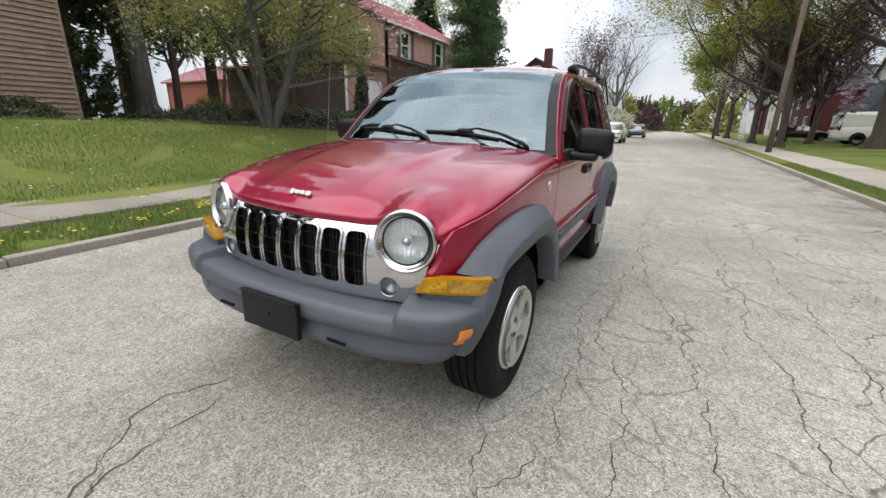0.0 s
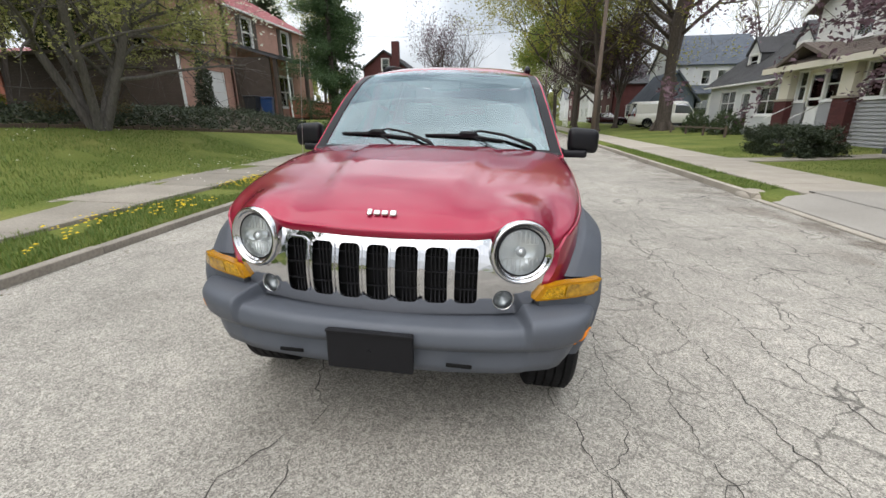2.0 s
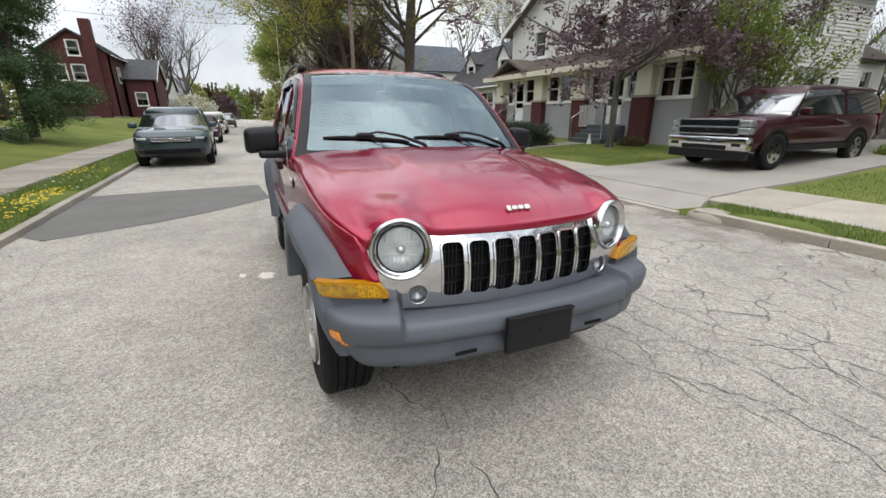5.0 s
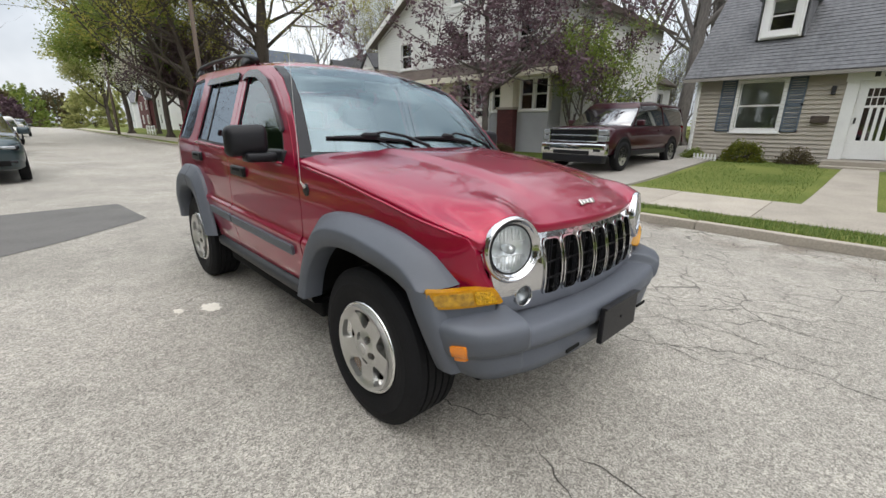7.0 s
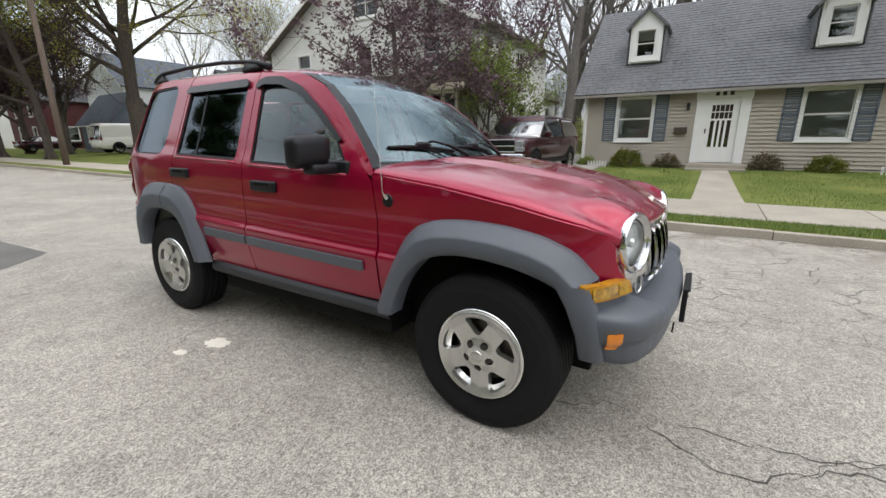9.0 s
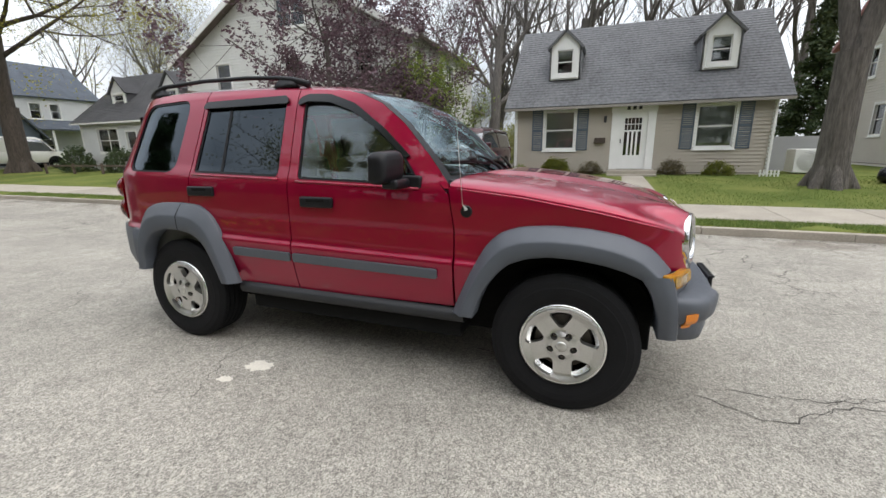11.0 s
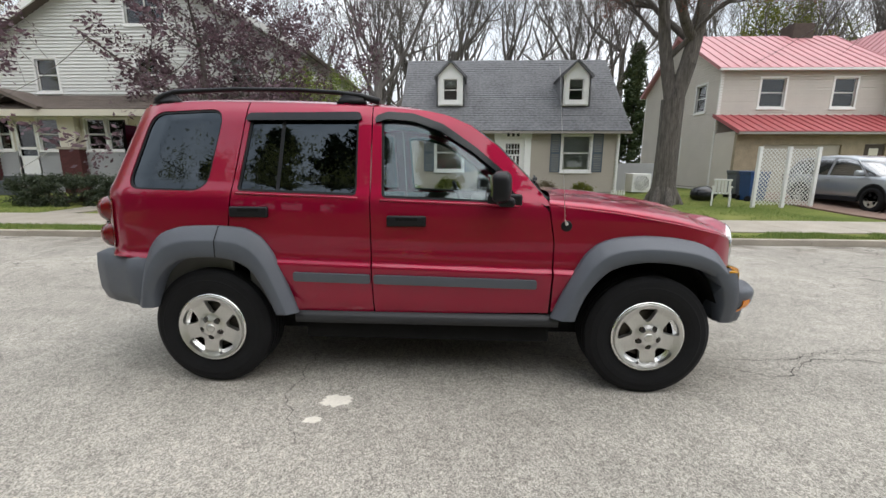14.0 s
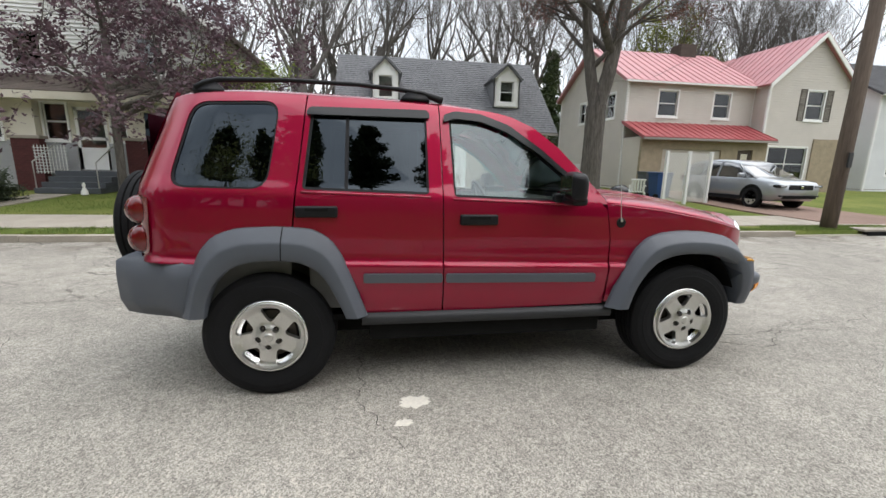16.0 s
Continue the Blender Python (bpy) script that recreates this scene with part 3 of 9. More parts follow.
        for k, t in enumerate(ts):
            row = []
            for a, off in ((0.0, -0.012), (0.01, 0.006), (0.05, 0.012), (0.22, 0.028), (0.40, 0.045), (0.445, 0.0485), (0.49, 0.05), (0.72, 0.0485), (0.96, 0.046), (1.0, 0.041), (1.0, -0.03)):
                y, z = oc[k] + (ic[k] - oc[k]) * a
                w = np.interp(y, *PLAN) + 0.002
                lim = 0.928 - (0.035 * smooth01((t - 0.7) / 0.3) if name[0] == "f" else 0.02 * smooth01((0.2 - t) / 0.2))
                row.append(Vector((sgn * (w + off if off <= 0 else w + (lim - w) * off / 0.05), y, z)))
            rows.append(row)
        bm = loft(rows)
        fl = part(name, bm, GREY_PLASTIC, suv, smooth=True)
        if name[0] == "r":
            seam = min(rows, key=lambda r: abs(r[6].y - 1.232))
            part("flare_joint", loft([[p + Vector((sgn * 0.0015, dy, 0.001)) for p in seam[:-1]] for dy in (-0.003, 0.003)]), DARK_VOID, fl)
        else:
            rows = []
            for z in np.linspace(0.768, 0.45, 12):
                yo = float(np.interp(z, [0.43, 0.6, 0.77], [-1.84, -1.825, -1.785]))
                yi = float(np.interp(z, [0.43, 0.56, 0.68, 0.745, 0.77], [-1.75, -1.738, -1.70, -1.66, -1.648]))
                c = float(np.interp(z, [0.42, 0.46, 0.52, 0.58, 0.68], [0.09, 0.068, 0.043, 0.022, 0.0]))
                rows.append([Vector((sgn * x, y, z)) for x, y in ((0.74, yi), (0.886 - c, yi), (0.892 - c, yi - 0.01), (0.892 - c, (yi + yo) / 2), (0.884 - c, yo + 0.01), (0.86 - c, yo), (0.74, yo))])
            part("flare_leg", loft(rows), GREY_PLASTIC, fl, smooth=True)
        # dark wheel well
        bm = bmesh.new()
        rows = lathe(bm, [(0.475, 0.30), (0.475, 0.79)], 40, Matrix.Translation((0, cx, cz)) @ Matrix.Scale(sgn, 4, (1, 0, 0)))
        bm.faces.new(rows[0])
        bmesh.ops.delete(bm, geom=[v for v in bm.verts if v.co.z < 0.43], context="VERTS")
        part("wheel_well", bm, DARK_VOID, suv, smooth=True)
    # sill
    rows = []
    for y in np.linspace(-0.80, 0.80, 14):
        w = half_width(y, 0.5)
        rows.append([Vector((sgn * (w + a), y, z)) for a, z in ((-0.12, 0.40), (-0.03, 0.395), (0.012, 0.405), (0.026, 0.43), (0.02, 0.462), (-0.01, 0.478))])
    part("sill_cladding", loft(rows), SILL_PLASTIC, suv, smooth=True)
    # door mirror
    bm = bmesh.new()
    box(bm, sgn * 0.80, sgn * 1.0, -0.50, -0.41, 1.135, 1.185, bevel=0.02, seg=3)
    box(bm, sgn * 0.80, sgn * 0.845, -0.56, -0.36, 1.13, 1.20, bevel=0.018, seg=3)
    mirror = part("door_mirror", bm, BLACK_PLASTIC, suv, "black door mirror on a short arm", smooth=True)
    bm = bmesh.new()
    box(bm, sgn * 0.872, sgn * 1.075, -0.485, -0.385, 1.172, 1.33, bevel=0.046, seg=5)
    for v in bm.verts:
        v.co.y += 0.14 * (abs(v.co.x) - 0.9) - 0.16 * max(0.0, 0.06 - abs(v.co.z - 1.25))
        v.co.z -= 0.12 * max(0.0, abs(v.co.x) - 0.96)
    part("mirror_housing", bm, BLACK_PLASTIC, mirror, smooth=True)
    part("mirror_glass", boxes((sgn * 0.905, sgn * 1.045, -0.372, -0.366, 1.195, 1.305)), CHROME, mirror)
    # roof rail
    bm = bmesh.new()
    tube(bm, [(sgn * 0.60, 1.70, 1.752), (sgn * 0.60, 1.65, 1.784), (sgn * 0.60, 1.58, 1.806), (sgn * 0.60, 1.2, 1.82), (sgn * 0.60, 0.8, 1.815), (sgn * 0.60, 0.55, 1.798), (sgn * 0.60, 0.42, 1.78), (sgn * 0.60, 0.30, 1.745)], [0.024, 0.02, 0.016, 0.013, 0.013, 0.014, 0.018, 0.022], 10)
    rr = part("roof_rail", bm, BLACK_PLASTIC, suv, smooth=True)
    for y in (1.63, 0.47):
        part("rail_foot", loft([[Vector((sgn * (0.60 + a * w), y + b * l, z)) for a, b in ((-1, -1), (1, -1), (1, 1), (-1, 1))] for w, l, z in ((0.02, 0.09, 1.735), (0.018, 0.075, 1.76), (0.014, 0.05, 1.782), (0.009, 0.03, 1.80))], close=True, caps=True), BLACK_PLASTIC, rr, smooth=True)
    # tail lamp with two round lenses
    tail = part("tail_lamp", sheet(rounded([(1.93, 0.845), (2.055, 0.835), (2.055, 1.165), (1.91, 1.165)], 0.04, 4), [], side_at(sgn, 0.012), 0.03, 0.02, out), TAIL_RED, suv, smooth=True)
    for z in (0.925, 1.085):
        bm = bmesh.new()
        bmesh.ops.create_uvsphere(bm, u_segments=16, v_segments=10, radius=0.078)
        for v in bm.verts:
            v.co = Vector((sgn * (half_width(1.985, 1.0) + 0.004 + v.co.x * 0.6), 1.985 + v.co.y * 0.95, z + v.co.z))
        part("lamp_lens", bm, TAIL_RED, tail, smooth=True)

# roof panel
rows = []
for y in np.linspace(-0.055, 1.86, 34):
    zc = float(np.interp(y, [-0.06, 0.0, 0.1, 0.35, 0.8, 1.2, 1.5, 1.75, 1.86], [1.70, 1.728, 1.755, 1.782, 1.80, 1.808, 1.805, 1.785, 1.765]))
    u = y + 0.30 * 0.53 * smooth01((y - 1.1) / 0.7)
    ze = rail(u)[1] + 0.002
    we = half_width(u, ze) - 0.002
    rows.append([Vector((s * we, y, ze + (zc - ze) * (1 - abs(s) ** 2.6) ** 0.75)) for s in np.sin(np.linspace(-math.pi / 2, math.pi / 2, 27))])
part("roof", loft(rows), PAINT, suv, smooth=True)

# tailgate
rows = []
for z in (0.78, 0.95, 1.15, 1.25, 1.45, 1.65, 1.70, 1.755):
    lean = 0.30 * max(0.0, z - 1.2)
    w = half_width(2.02, z) - 0.002
    rows.append([Vector((s * w, 2.03 + 0.035 * (1 - s * s) - lean, z)) for s in np.linspace(-1, 1, 13)])
gate = part("tailgate", loft(rows), PAINT, suv, smooth=True)
part("rear_window", boxes((-0.52, 0.52, 2.0, 2.02, 1.27, 1.62)), PRIVACY_GLASS, gate, "dark tinted glass")

# hood with a raised centre
HOOD_T = [0, 0.25, 0.5, 0.7, 0.82, 0.9, 0.955, 1.0]
HOOD_Z = [1.208, 1.188, 1.150, 1.106, 1.070, 1.036, 1.002, 0.962]
HT = softened(HOOD_T, HOOD_Z, 0.05, 0, 1)
rows = []
for t in 1 - np.linspace(1, 0, 40) ** 1.25:
    row = []
    for s in np.sin(np.linspace(-math.pi / 2, math.pi / 2, 61)):
        a = abs(s)
        yb, yf = -0.80 + 0.085 * a * a, -1.938 + 0.10 * a ** 2.0
        y = yb + (yf - yb) * t
        zs = shut(y)
        xh = half_width(y, zs) - 0.007
        zc = float(np.interp(t, *HT))
        z = zs + (zc - zs) * (1 - a ** 3.4) ** 0.42
        x = s * xh
        ax = abs(x)
        dome = 0.018 * smooth01((0.43 - 0.13 * t - ax) / 0.045) * smooth01(t / 0.08) * smooth01((0.97 - t) / 0.3)
        z += dome
        zf = float(np.interp(ax, [0, 0.38, 0.43, 0.47, 0.51, 0.555, 0.60, 0.64, 0.68], [0.960, 0.960, 0.966, 0.986, 1.008, 1.018, 1.010, 0.985, 0.945]))
        w = smooth01((t - 0.72) / 0.28) * smooth01((1 - a) / 0.10)
        z1 = zs + (0.962 - zs) * (1 - a ** 3.4) ** 0.42
        row.append(Vector((x, y, z + w * (zf - z1))))
    rows.append(row)
lip = [Vector((p.x, p.y + 0.012, p.z - 0.03)) for p in rows[-1]]
for r in rows:
    r[0], r[-1] = r[0] + Vector((0.004, 0, -0.02)), r[-1] + Vector((-0.004, 0, -0.02))
hood = part("hood", loft(rows + [lip]), PAINT, suv, smooth=True)
bm = bmesh.new()
for k, (x, w, h) in enumerate(((-0.062, 0.020, 0.030), (-0.032, 0.026, 0.022), (0.0, 0.026, 0.022), (0.034, 0.026, 0.026))):
    box(bm, x - w / 2, x + w / 2, -0.004, 0.004, -h / 2, h / 2, bevel=0.003, seg=1)
badge = part("badge", bm, ALLOY, hood, "small silver nose badge")
badge.matrix_local = pose(0.01, -1.868, 1.022, -48, 0, 0)


# grille plate, lamps
def grille_at(x, z, d):
    return Vector((x, -1.972 + 0.085 * (abs(x) / 0.6) ** 2 + 0.11 * (z - 0.67) + 0.028 * ((z - 0.80) / 0.145) ** 2 + d, z))


half = [(0, 0.948), (0.40, 0.948), (0.432, 0.958)] + ring(0.553, 0.893, 0.124, 14, 132, -40) + [(0.640, 0.77), (0.592, 0.648), (0.572, 0.634), (0, 0.622)]
outline = half[:-1] + [(-x, z) for x, z in half[::-1]]
outline = [p for i, p in enumerate(outline) if math.dist(p, outline[i - 1]) > 1e-4]
slots = [rounded([(c - 0.046, 0.686), (c + 0.046, 0.686), (c + 0.046, 0.912), (c - 0.046, 0.912)], 0.026, 4) for c in [0.1155 * k for k in range(-3, 4)]]
lamps = [ring(s * 0.553, 0.893, 0.104, 30) for s in (-1, 1)] + [ring(s * 0.492, 0.702, 0.041, 20) for s in (-1, 1)]
grille = part("grille", sheet(outline, slots + lamps, grille_at, 0.03, 0.035, (0, -1, 0)), CHROME, suv, "chrome grille with seven tall slots")
part("grille_backing", sheet([(-0.42, 0.67), (0.42, 0.67), (0.42, 0.94), (-0.42, 0.94)], [], lambda x, z, d: grille_at(x, z, 0.045 + d), 0.06, 0.01, (0, -1, 0)), DARK_VOID, grille)
for c in [0.1155 * k for k in range(-3, 4)]:
    ringbm = sheet(rounded([(c - 0.051, 0.681), (c + 0.051, 0.681), (c + 0.051, 0.917), (c - 0.051, 0.917)], 0.03, 4), [rounded([(c - 0.044, 0.688), (c + 0.044, 0.688), (c + 0.044, 0.910), (c - 0.044, 0.910)], 0.025, 4)], lambda x, z, d: grille_at(x, z, d - 0.008), 0.03, 0.02, (0, -1, 0))
    part("slot_rim", ringbm, CHROME, grille)
    bm = bmesh.new()
    for dx in (-0.024, -0.008, 0.008, 0.024):
        p = grille_at(c + dx, 0.805, 0.034)
        box(bm, p.x - 0.0025, p.x + 0.0025, p.y - 0.004, p.y + 0.004, 0.686, 0.912)
    for z in (0.735, 0.805, 0.865):
        p = grille_at(c, z, 0.03)
        box(bm, c - 0.045, c + 0.045, p.y - 0.004, p.y + 0.004, z - 0.003, z + 0.003)
    part("slot_mesh", bm, BLACK_PLASTIC, grille)
for s in (-1, 1):
    turn = pose(s * 0.553, -1.872, 0.893, 0, 0, 0) @ pose(0, 0, 0, -4, 0, s * 16) @ pose(0, 0, 0, 0, 0, -90)
    bm = bmesh.new()
    lathe(bm, [(0.090, -0.03), (0.093, -0.002), (0.099, 0.002), (0.111, 0.008), (0.114, 0.020), (0.120, 0.020), (0.126, 0.010), (0.128, -0.01), (0.128, -0.03)], 40, turn)
    lamp = part("headlight", bm, CHROME, suv, "round headlight in a chrome ring", smooth=True)
    bm = bmesh.new()
    lathe(bm, [(0.092, -0.002), (0.086, -0.018), (0.068, -0.038), (0.038, -0.052), (0.001, -0.056)], 32, turn)
    part("reflector", bm, LAMP_SILVER, lamp, smooth=True)
    bm = bmesh.new()
    lathe(bm, [(0.096, 0.0), (0.093, 0.004), (0.0905, -0.002)], 32, turn)
    part("inner_ring", bm, BLACK_PLASTIC, lamp, smooth=True)
    bm = bmesh.new()
    lathe(bm, [(0.094, -0.002), (0.08, 0.010), (0.05, 0.018), (0.02, 0.022), (0.001, 0.0225)], 32, turn)
    part("lens", bm, LENS, lamp, smooth=True)
    bm = bmesh.new()
    lathe(bm, [(0.001, 0.004), (0.018, 0.0), (0.022, -0.02), (0.015, -0.05)], 16, turn)
    part("bulb_cap", bm, LAMP_SILVER, lamp, smooth=True)
    for sg in (-1, 1):
        bm = bmesh.new()
        for a in np.linspace(-0.07, 0.07, 9):
            h = math.sqrt(0.082 ** 2 - a * a)
            box(bm, -0.02, -0.016, a - 0.002, a + 0.002, 0.028 if sg > 0 else -h, h if sg > 0 else -0.028, m=turn)
        box(bm, -0.021, -0.017, -0.071, 0.071, sg * 0.027 - 0.002, sg * 0.027 + 0.002, m=turn)
        part("reflector_fluting", bm, LAMP_SILVER, lamp)
    p = grille_at(s * 0.492, 0.702, 0)
    turn = pose(p.x, p.y, p.z, 0, 0, 0) @ pose(0, 0, 0, -4, 0, s * 12) @ pose(0, 0, 0, 0, 0, -90)
    bm = bmesh.new()
    lathe(bm, [(0.038, -0.02), (0.039, 0.003), (0.042, 0.005), (0.045, 0.002), (0.045, -0.01)], 24, turn)
    fog = part("parking_lamp", bm, CHROME, suv, smooth=True)
    bm = bmesh.new()
    lathe(bm, [(0.037, -0.004), (0.03, -0.018), (0.001, -0.03)], 20, turn)
    part("reflector", bm, LAMP_GREY, fog, smooth=True)
    bm = bmesh.new()
    lathe(bm, [(0.037, 0.0), (0.025, 0.006), (0.001, 0.009)], 20, turn)
    part("lens", bm, LENS, fog, smooth=True)
    # painted panel between headlight and fender
    part("headlight_panel", sheet([(0.672, 0.70), (0.765, 0.70), (0.775, 0.79), (0.755, 0.885), (0.735, 0.905), (0.70, 0.925), (0.69, 0.93), (0.69, 0.8)], [], lambda x, z, d, s=s: Vector((s * x, max(-1.862, float(np.interp(x, PLAN_X[:6], PLAN_Y[:6]))) + 0.034 + 0.10 * (z - 0.78) + d, z)), 0.03, 0.02, (s, -1, 0)), PAINT, suv, smooth=True)
    # amber turn lamp wrapping the corner
    def corner(x, z, d, s=s):
        y = float(np.interp(x, [0.58, 0.62, 0.68, 0.74, 0.80, 0.84, 0.875, 0.90], [-1.915, -1.905, -1.885, -1.864, -1.842, -1.824, -1.80, -1.77]))
        return Vector((s * (x - 0.6 * d), y + d, z))
    amber = part("turn_lamp", sheet(rounded([(0.893, 0.777), (0.76, 0.775), (0.655, 0.764), (0.620, 0.709), (0.628, 0.702), (0.74, 0.705), (0.889, 0.716)], 0.01, 2), [], lambda x, z, d, s=s: corner(x, z, d + 0.01), 0.02, 0.03, (s, -0.8, 0)), AMBER, suv, "amber turn lamp", smooth=True)
    for name, outline, mat in (("lamp_chamber", [(0.878, 0.768), (0.745, 0.765), (0.737, 0.715), (0.874, 0.726)], AMBER_OLIVE), ("lamp_prism", [(0.739, 0.765), (0.668, 0.755), (0.644, 0.711), (0.731, 0.714)], AMBER_GOLD)):
        part(name, sheet(rounded(outline, 0.008, 3), [], lambda x, z, d, s=s: corner(x, z, d + 0.006), 0.02, 0.004, (s, -0.8, 0)), mat, amber)
    # grey filler behind the lamp
    part("corner_filler", sheet([(0.885, 0.772), (0.765, 0.766), (0.73, 0.757), (0.655, 0.745), (0.645, 0.66), (0.875, 0.66)], [], lambda x, z, d, s=s: corner(x, z, d + 0.02), 0.03, 0.03, (s, -0.8, 0)), GREY_PLASTIC, suv, smooth=True)

# bumper swept round the nose
BPX = [0, 0.3, 0.5, 0.62, 0.71, 0.785, 0.838, 0.866, 0.882, 0.886, 0.886]
BPY = [-2.065, -2.055, -2.03, -2.0, -1.97, -1.93, -1.885, -1.845, -1.79, -1.70, -1.60]
arc = np.concatenate([[0], np.cumsum(np.hypot(np.diff(BPX), np.diff(BPY)))])
rows = []
stops = np.concatenate([np.linspace(0, 0.56, 11), np.linspace(0.575, 0.625, 11), np.linspace(0.64, arc[-1], 24)])
gx_, gy_ = softened(arc, BPX, 0.03, 0, arc[-1]), softened(arc, BPY, 0.03, 0, arc[-1])


def bumper_section(a, sgn):
    x, y = float(np.interp(a, *gx_)), float(np.interp(a, *gy_))
    e = 0.01
    dx = float(np.interp(a + e, *gx_)) - float(np.interp(a - e, *gx_))
    dy = float(np.interp(a + e, *gy_)) - float(np.interp(a - e, *gy_))
    n = Vector((-dy, dx, 0)).normalized()
    if n.y > 0 or (abs(n.y) < 1e-6 and n.x < 0):
        n = -n
    if a < 1e-6:
        n = Vector((0, -1, 0))
    pod = smooth01((a - 0.585) / 0.028) * (1 - smooth01((a - 0.80) / 0.14))
    cor = smooth01((a - 0.585) / 0.028)
    end = smooth01((a - 0.85) / 0.25)
    top = 0.630 + 0.040 * cor + 0.06 * smooth01((a - 1.02) / 0.09)
    low = 0.418 + 0.006 * cor + 0.02 * end
    gro = 1 - cor
    sec = [(-0.13, low + 0.01), (-0.06, low), (-0.03, low + 0.012), (-0.022, low + 0.05), (-0.02 - 0.014 * gro, 0.515), (-0.02 - 0.016 * gro, 0.536), (-0.004, 0.541), (0.002 + 0.012 * pod, 0.565),
           (0.0 + 0.02 * pod, top - 0.055), (-0.004 + 0.022 * pod, top - 0.03), (-0.014 + 0.018 * pod, top - 0.012), (-0.032 + 0.008 * pod, top - 0.002), (-0.10, top + 0.006 - 0.014 * gro), (-0.16, top + 0.008 - 0.014 * gro)]
    pts = [Vector((sgn * (x + n.x * o), y + n.y * o, z)) for o, z in sec]
    for p in pts:
        p.x *= 1 - float(np.interp(p.z, [0.42, 0.46, 0.52, 0.58, 0.68], [0.105, 0.08, 0.05, 0.026, 0.0])) * smooth01((a - 0.66) / 0.3)
        p.y = min(p.y, float(np.interp(p.z, [0.42, 0.56, 0.68, 0.775], [-1.752, -1.742, -1.70, -1.648])))
    return pts


for a in stops[::-1]:
    rows.append(bumper_section(a, -1))
for a in stops[1:]:
    rows.append(bumper_section(a, 1))
rows = [[Vector((p.x * 0.8, p.y + 0.004, p.z)) for p in rows[0]]] + rows + [[Vector((p.x * 0.8, p.y + 0.004, p.z)) for p in rows[-1]]]
bumper = part("front_bumper", loft(rows), GREY_PLASTIC, suv, smooth=True)
bm = bmesh.new()
box(bm, -0.17, 0.17, -2.092, -2.068, 0.447, 0.612, bevel=0.006)
plate = part("plate_holder", bm, BLACK_PLASTIC, bumper, "empty black plate holder")
part("plate_boss", boxes((-0.006, 0.006, -2.097, -2.091, 0.525, 0.537), bevel=0.002), BLACK_PLASTIC, plate)
part("plate_flange", boxes((-0.17, 0.17, -2.10, -2.085, 0.604, 0.614), bevel=0.003), BLACK_PLASTIC, plate)
for s in (-1, 1):
    part("bumper_vent", boxes((s * 0.29, s * 0.39, -2.055, -2.047, 0.472, 0.488), bevel=0.004), DARK_VOID, bumper)

    def refl(a, z, d, s=s):
        sec = bumper_section(a, s)[3:10]
        zs = [p.z for p in sec]
        return Vector((float(np.interp(z, zs, [p.x for p in sec])) + s * (0.006 - d), float(np.interp(z, zs, [p.y for p in sec])) - 0.004, z))
    a0, a1 = (float(np.interp(y, gy_[1], gy_[0])) for y in (-1.893, -1.848))
    part("side_reflector", sheet(rounded([(a0, 0.600), (a1, 0.594), (a1, 0.514), (a0, 0.520)], 0.006, 2), [], refl, 0.012, 0.02, (s, -0.5, 0)), AMBER_BRIGHT, bumper, "orange side reflector")

# rear bumper
rows = []
for s in np.linspace(-1, 1, 27):
    a = abs(s)
    x = s * 0.87 if a < 0.86 else math.copysign(0.87 * 0.86 + (a - 0.86) * 0.87, s)
    y = 2.19 - 0.41 * smooth01((a - 0.72) / 0.28) ** 1.3
    x = math.copysign(min(abs(x), 0.868), s)
    rows.append([Vector((x * f, y + o, z)) for f, o, z in ((0.95, -0.12, 0.48), (0.985, -0.03, 0.485), (1.0, 0.0, 0.56), (1.0, 0.008, 0.70), (1.0, 0.0, 0.79), (0.97, -0.05, 0.815), (0.9, -0.12, 0.815))])
rows = [[Vector((p.x * 0.99, 1.665 + 0.10 * (0.8 - min(p.z, 0.8)), p.z)) for p in rows[0]]] + rows + [[Vector((p.x * 0.99, 1.665 + 0.10 * (0.8 - min(p.z, 0.8)), p.z)) for p in rows[-1]]]
part("rear_bumper", loft(rows), GREY_PLASTIC, suv, smooth=True)

# windscreen, cowl, wipers
def screen(s, t, d=0.0):
    """s across, t up the windscreen."""
    u, z = np.interp(t, np.linspace(0, 1, len(PILLAR)), [p[0] for p in PILLAR]), np.interp(t, np.linspace(0, 1, len(PILLAR)), [p[1] for p in PILLAR])
    w = half_width(u, z) - 0.032
    return Vector((s * w, u - 0.10 * (1 - t * 0.45) * (1 - s * s) - d * 0.7, z + 0.035 * (1 - s * s) * t + d * 0.7))


rows = [[screen(s, t) for s in np.linspace(-1, 1, 41)] for t in np.linspace(0, 1, 26)]
ws = part("windscreen", loft(rows), WINDSHIELD, suv, "clear windscreen reflecting the sky", smooth=True)
part("screen_band", loft([[screen(s, t, 0.003) for t in (0.0, 0.04)] for s in np.linspace(-1, 1, 41)]), BLACK_PLASTIC, ws, smooth=True)
part("screen_band", loft([[screen(s, t, 0.003) for t in (0.985, 1.0)] for s in np.linspace(-1, 1, 41)]), BLACK_PLASTIC, ws, smooth=True)
for s in (-1, 1):
    part("screen_band", loft([[screen(s * a, t, 0.004) for a in (0.95, 0.99, 1.03)] for t in np.linspace(0, 1, 26)]), BLACK_PLASTIC, ws, smooth=True)
bm = bmesh.new()
p = screen(0.78, 0.10, 0.004)
box(bm, -0.028, 0.028, -0.002, 0.002, -0.024, 0.024, m=Matrix.Translation(p) @ pose(0, 0, 0, -40, 0, 8))
part("windscreen_sticker", bm, TEAL_STICKER, ws, "small pale green inspection sticker")
rows = []
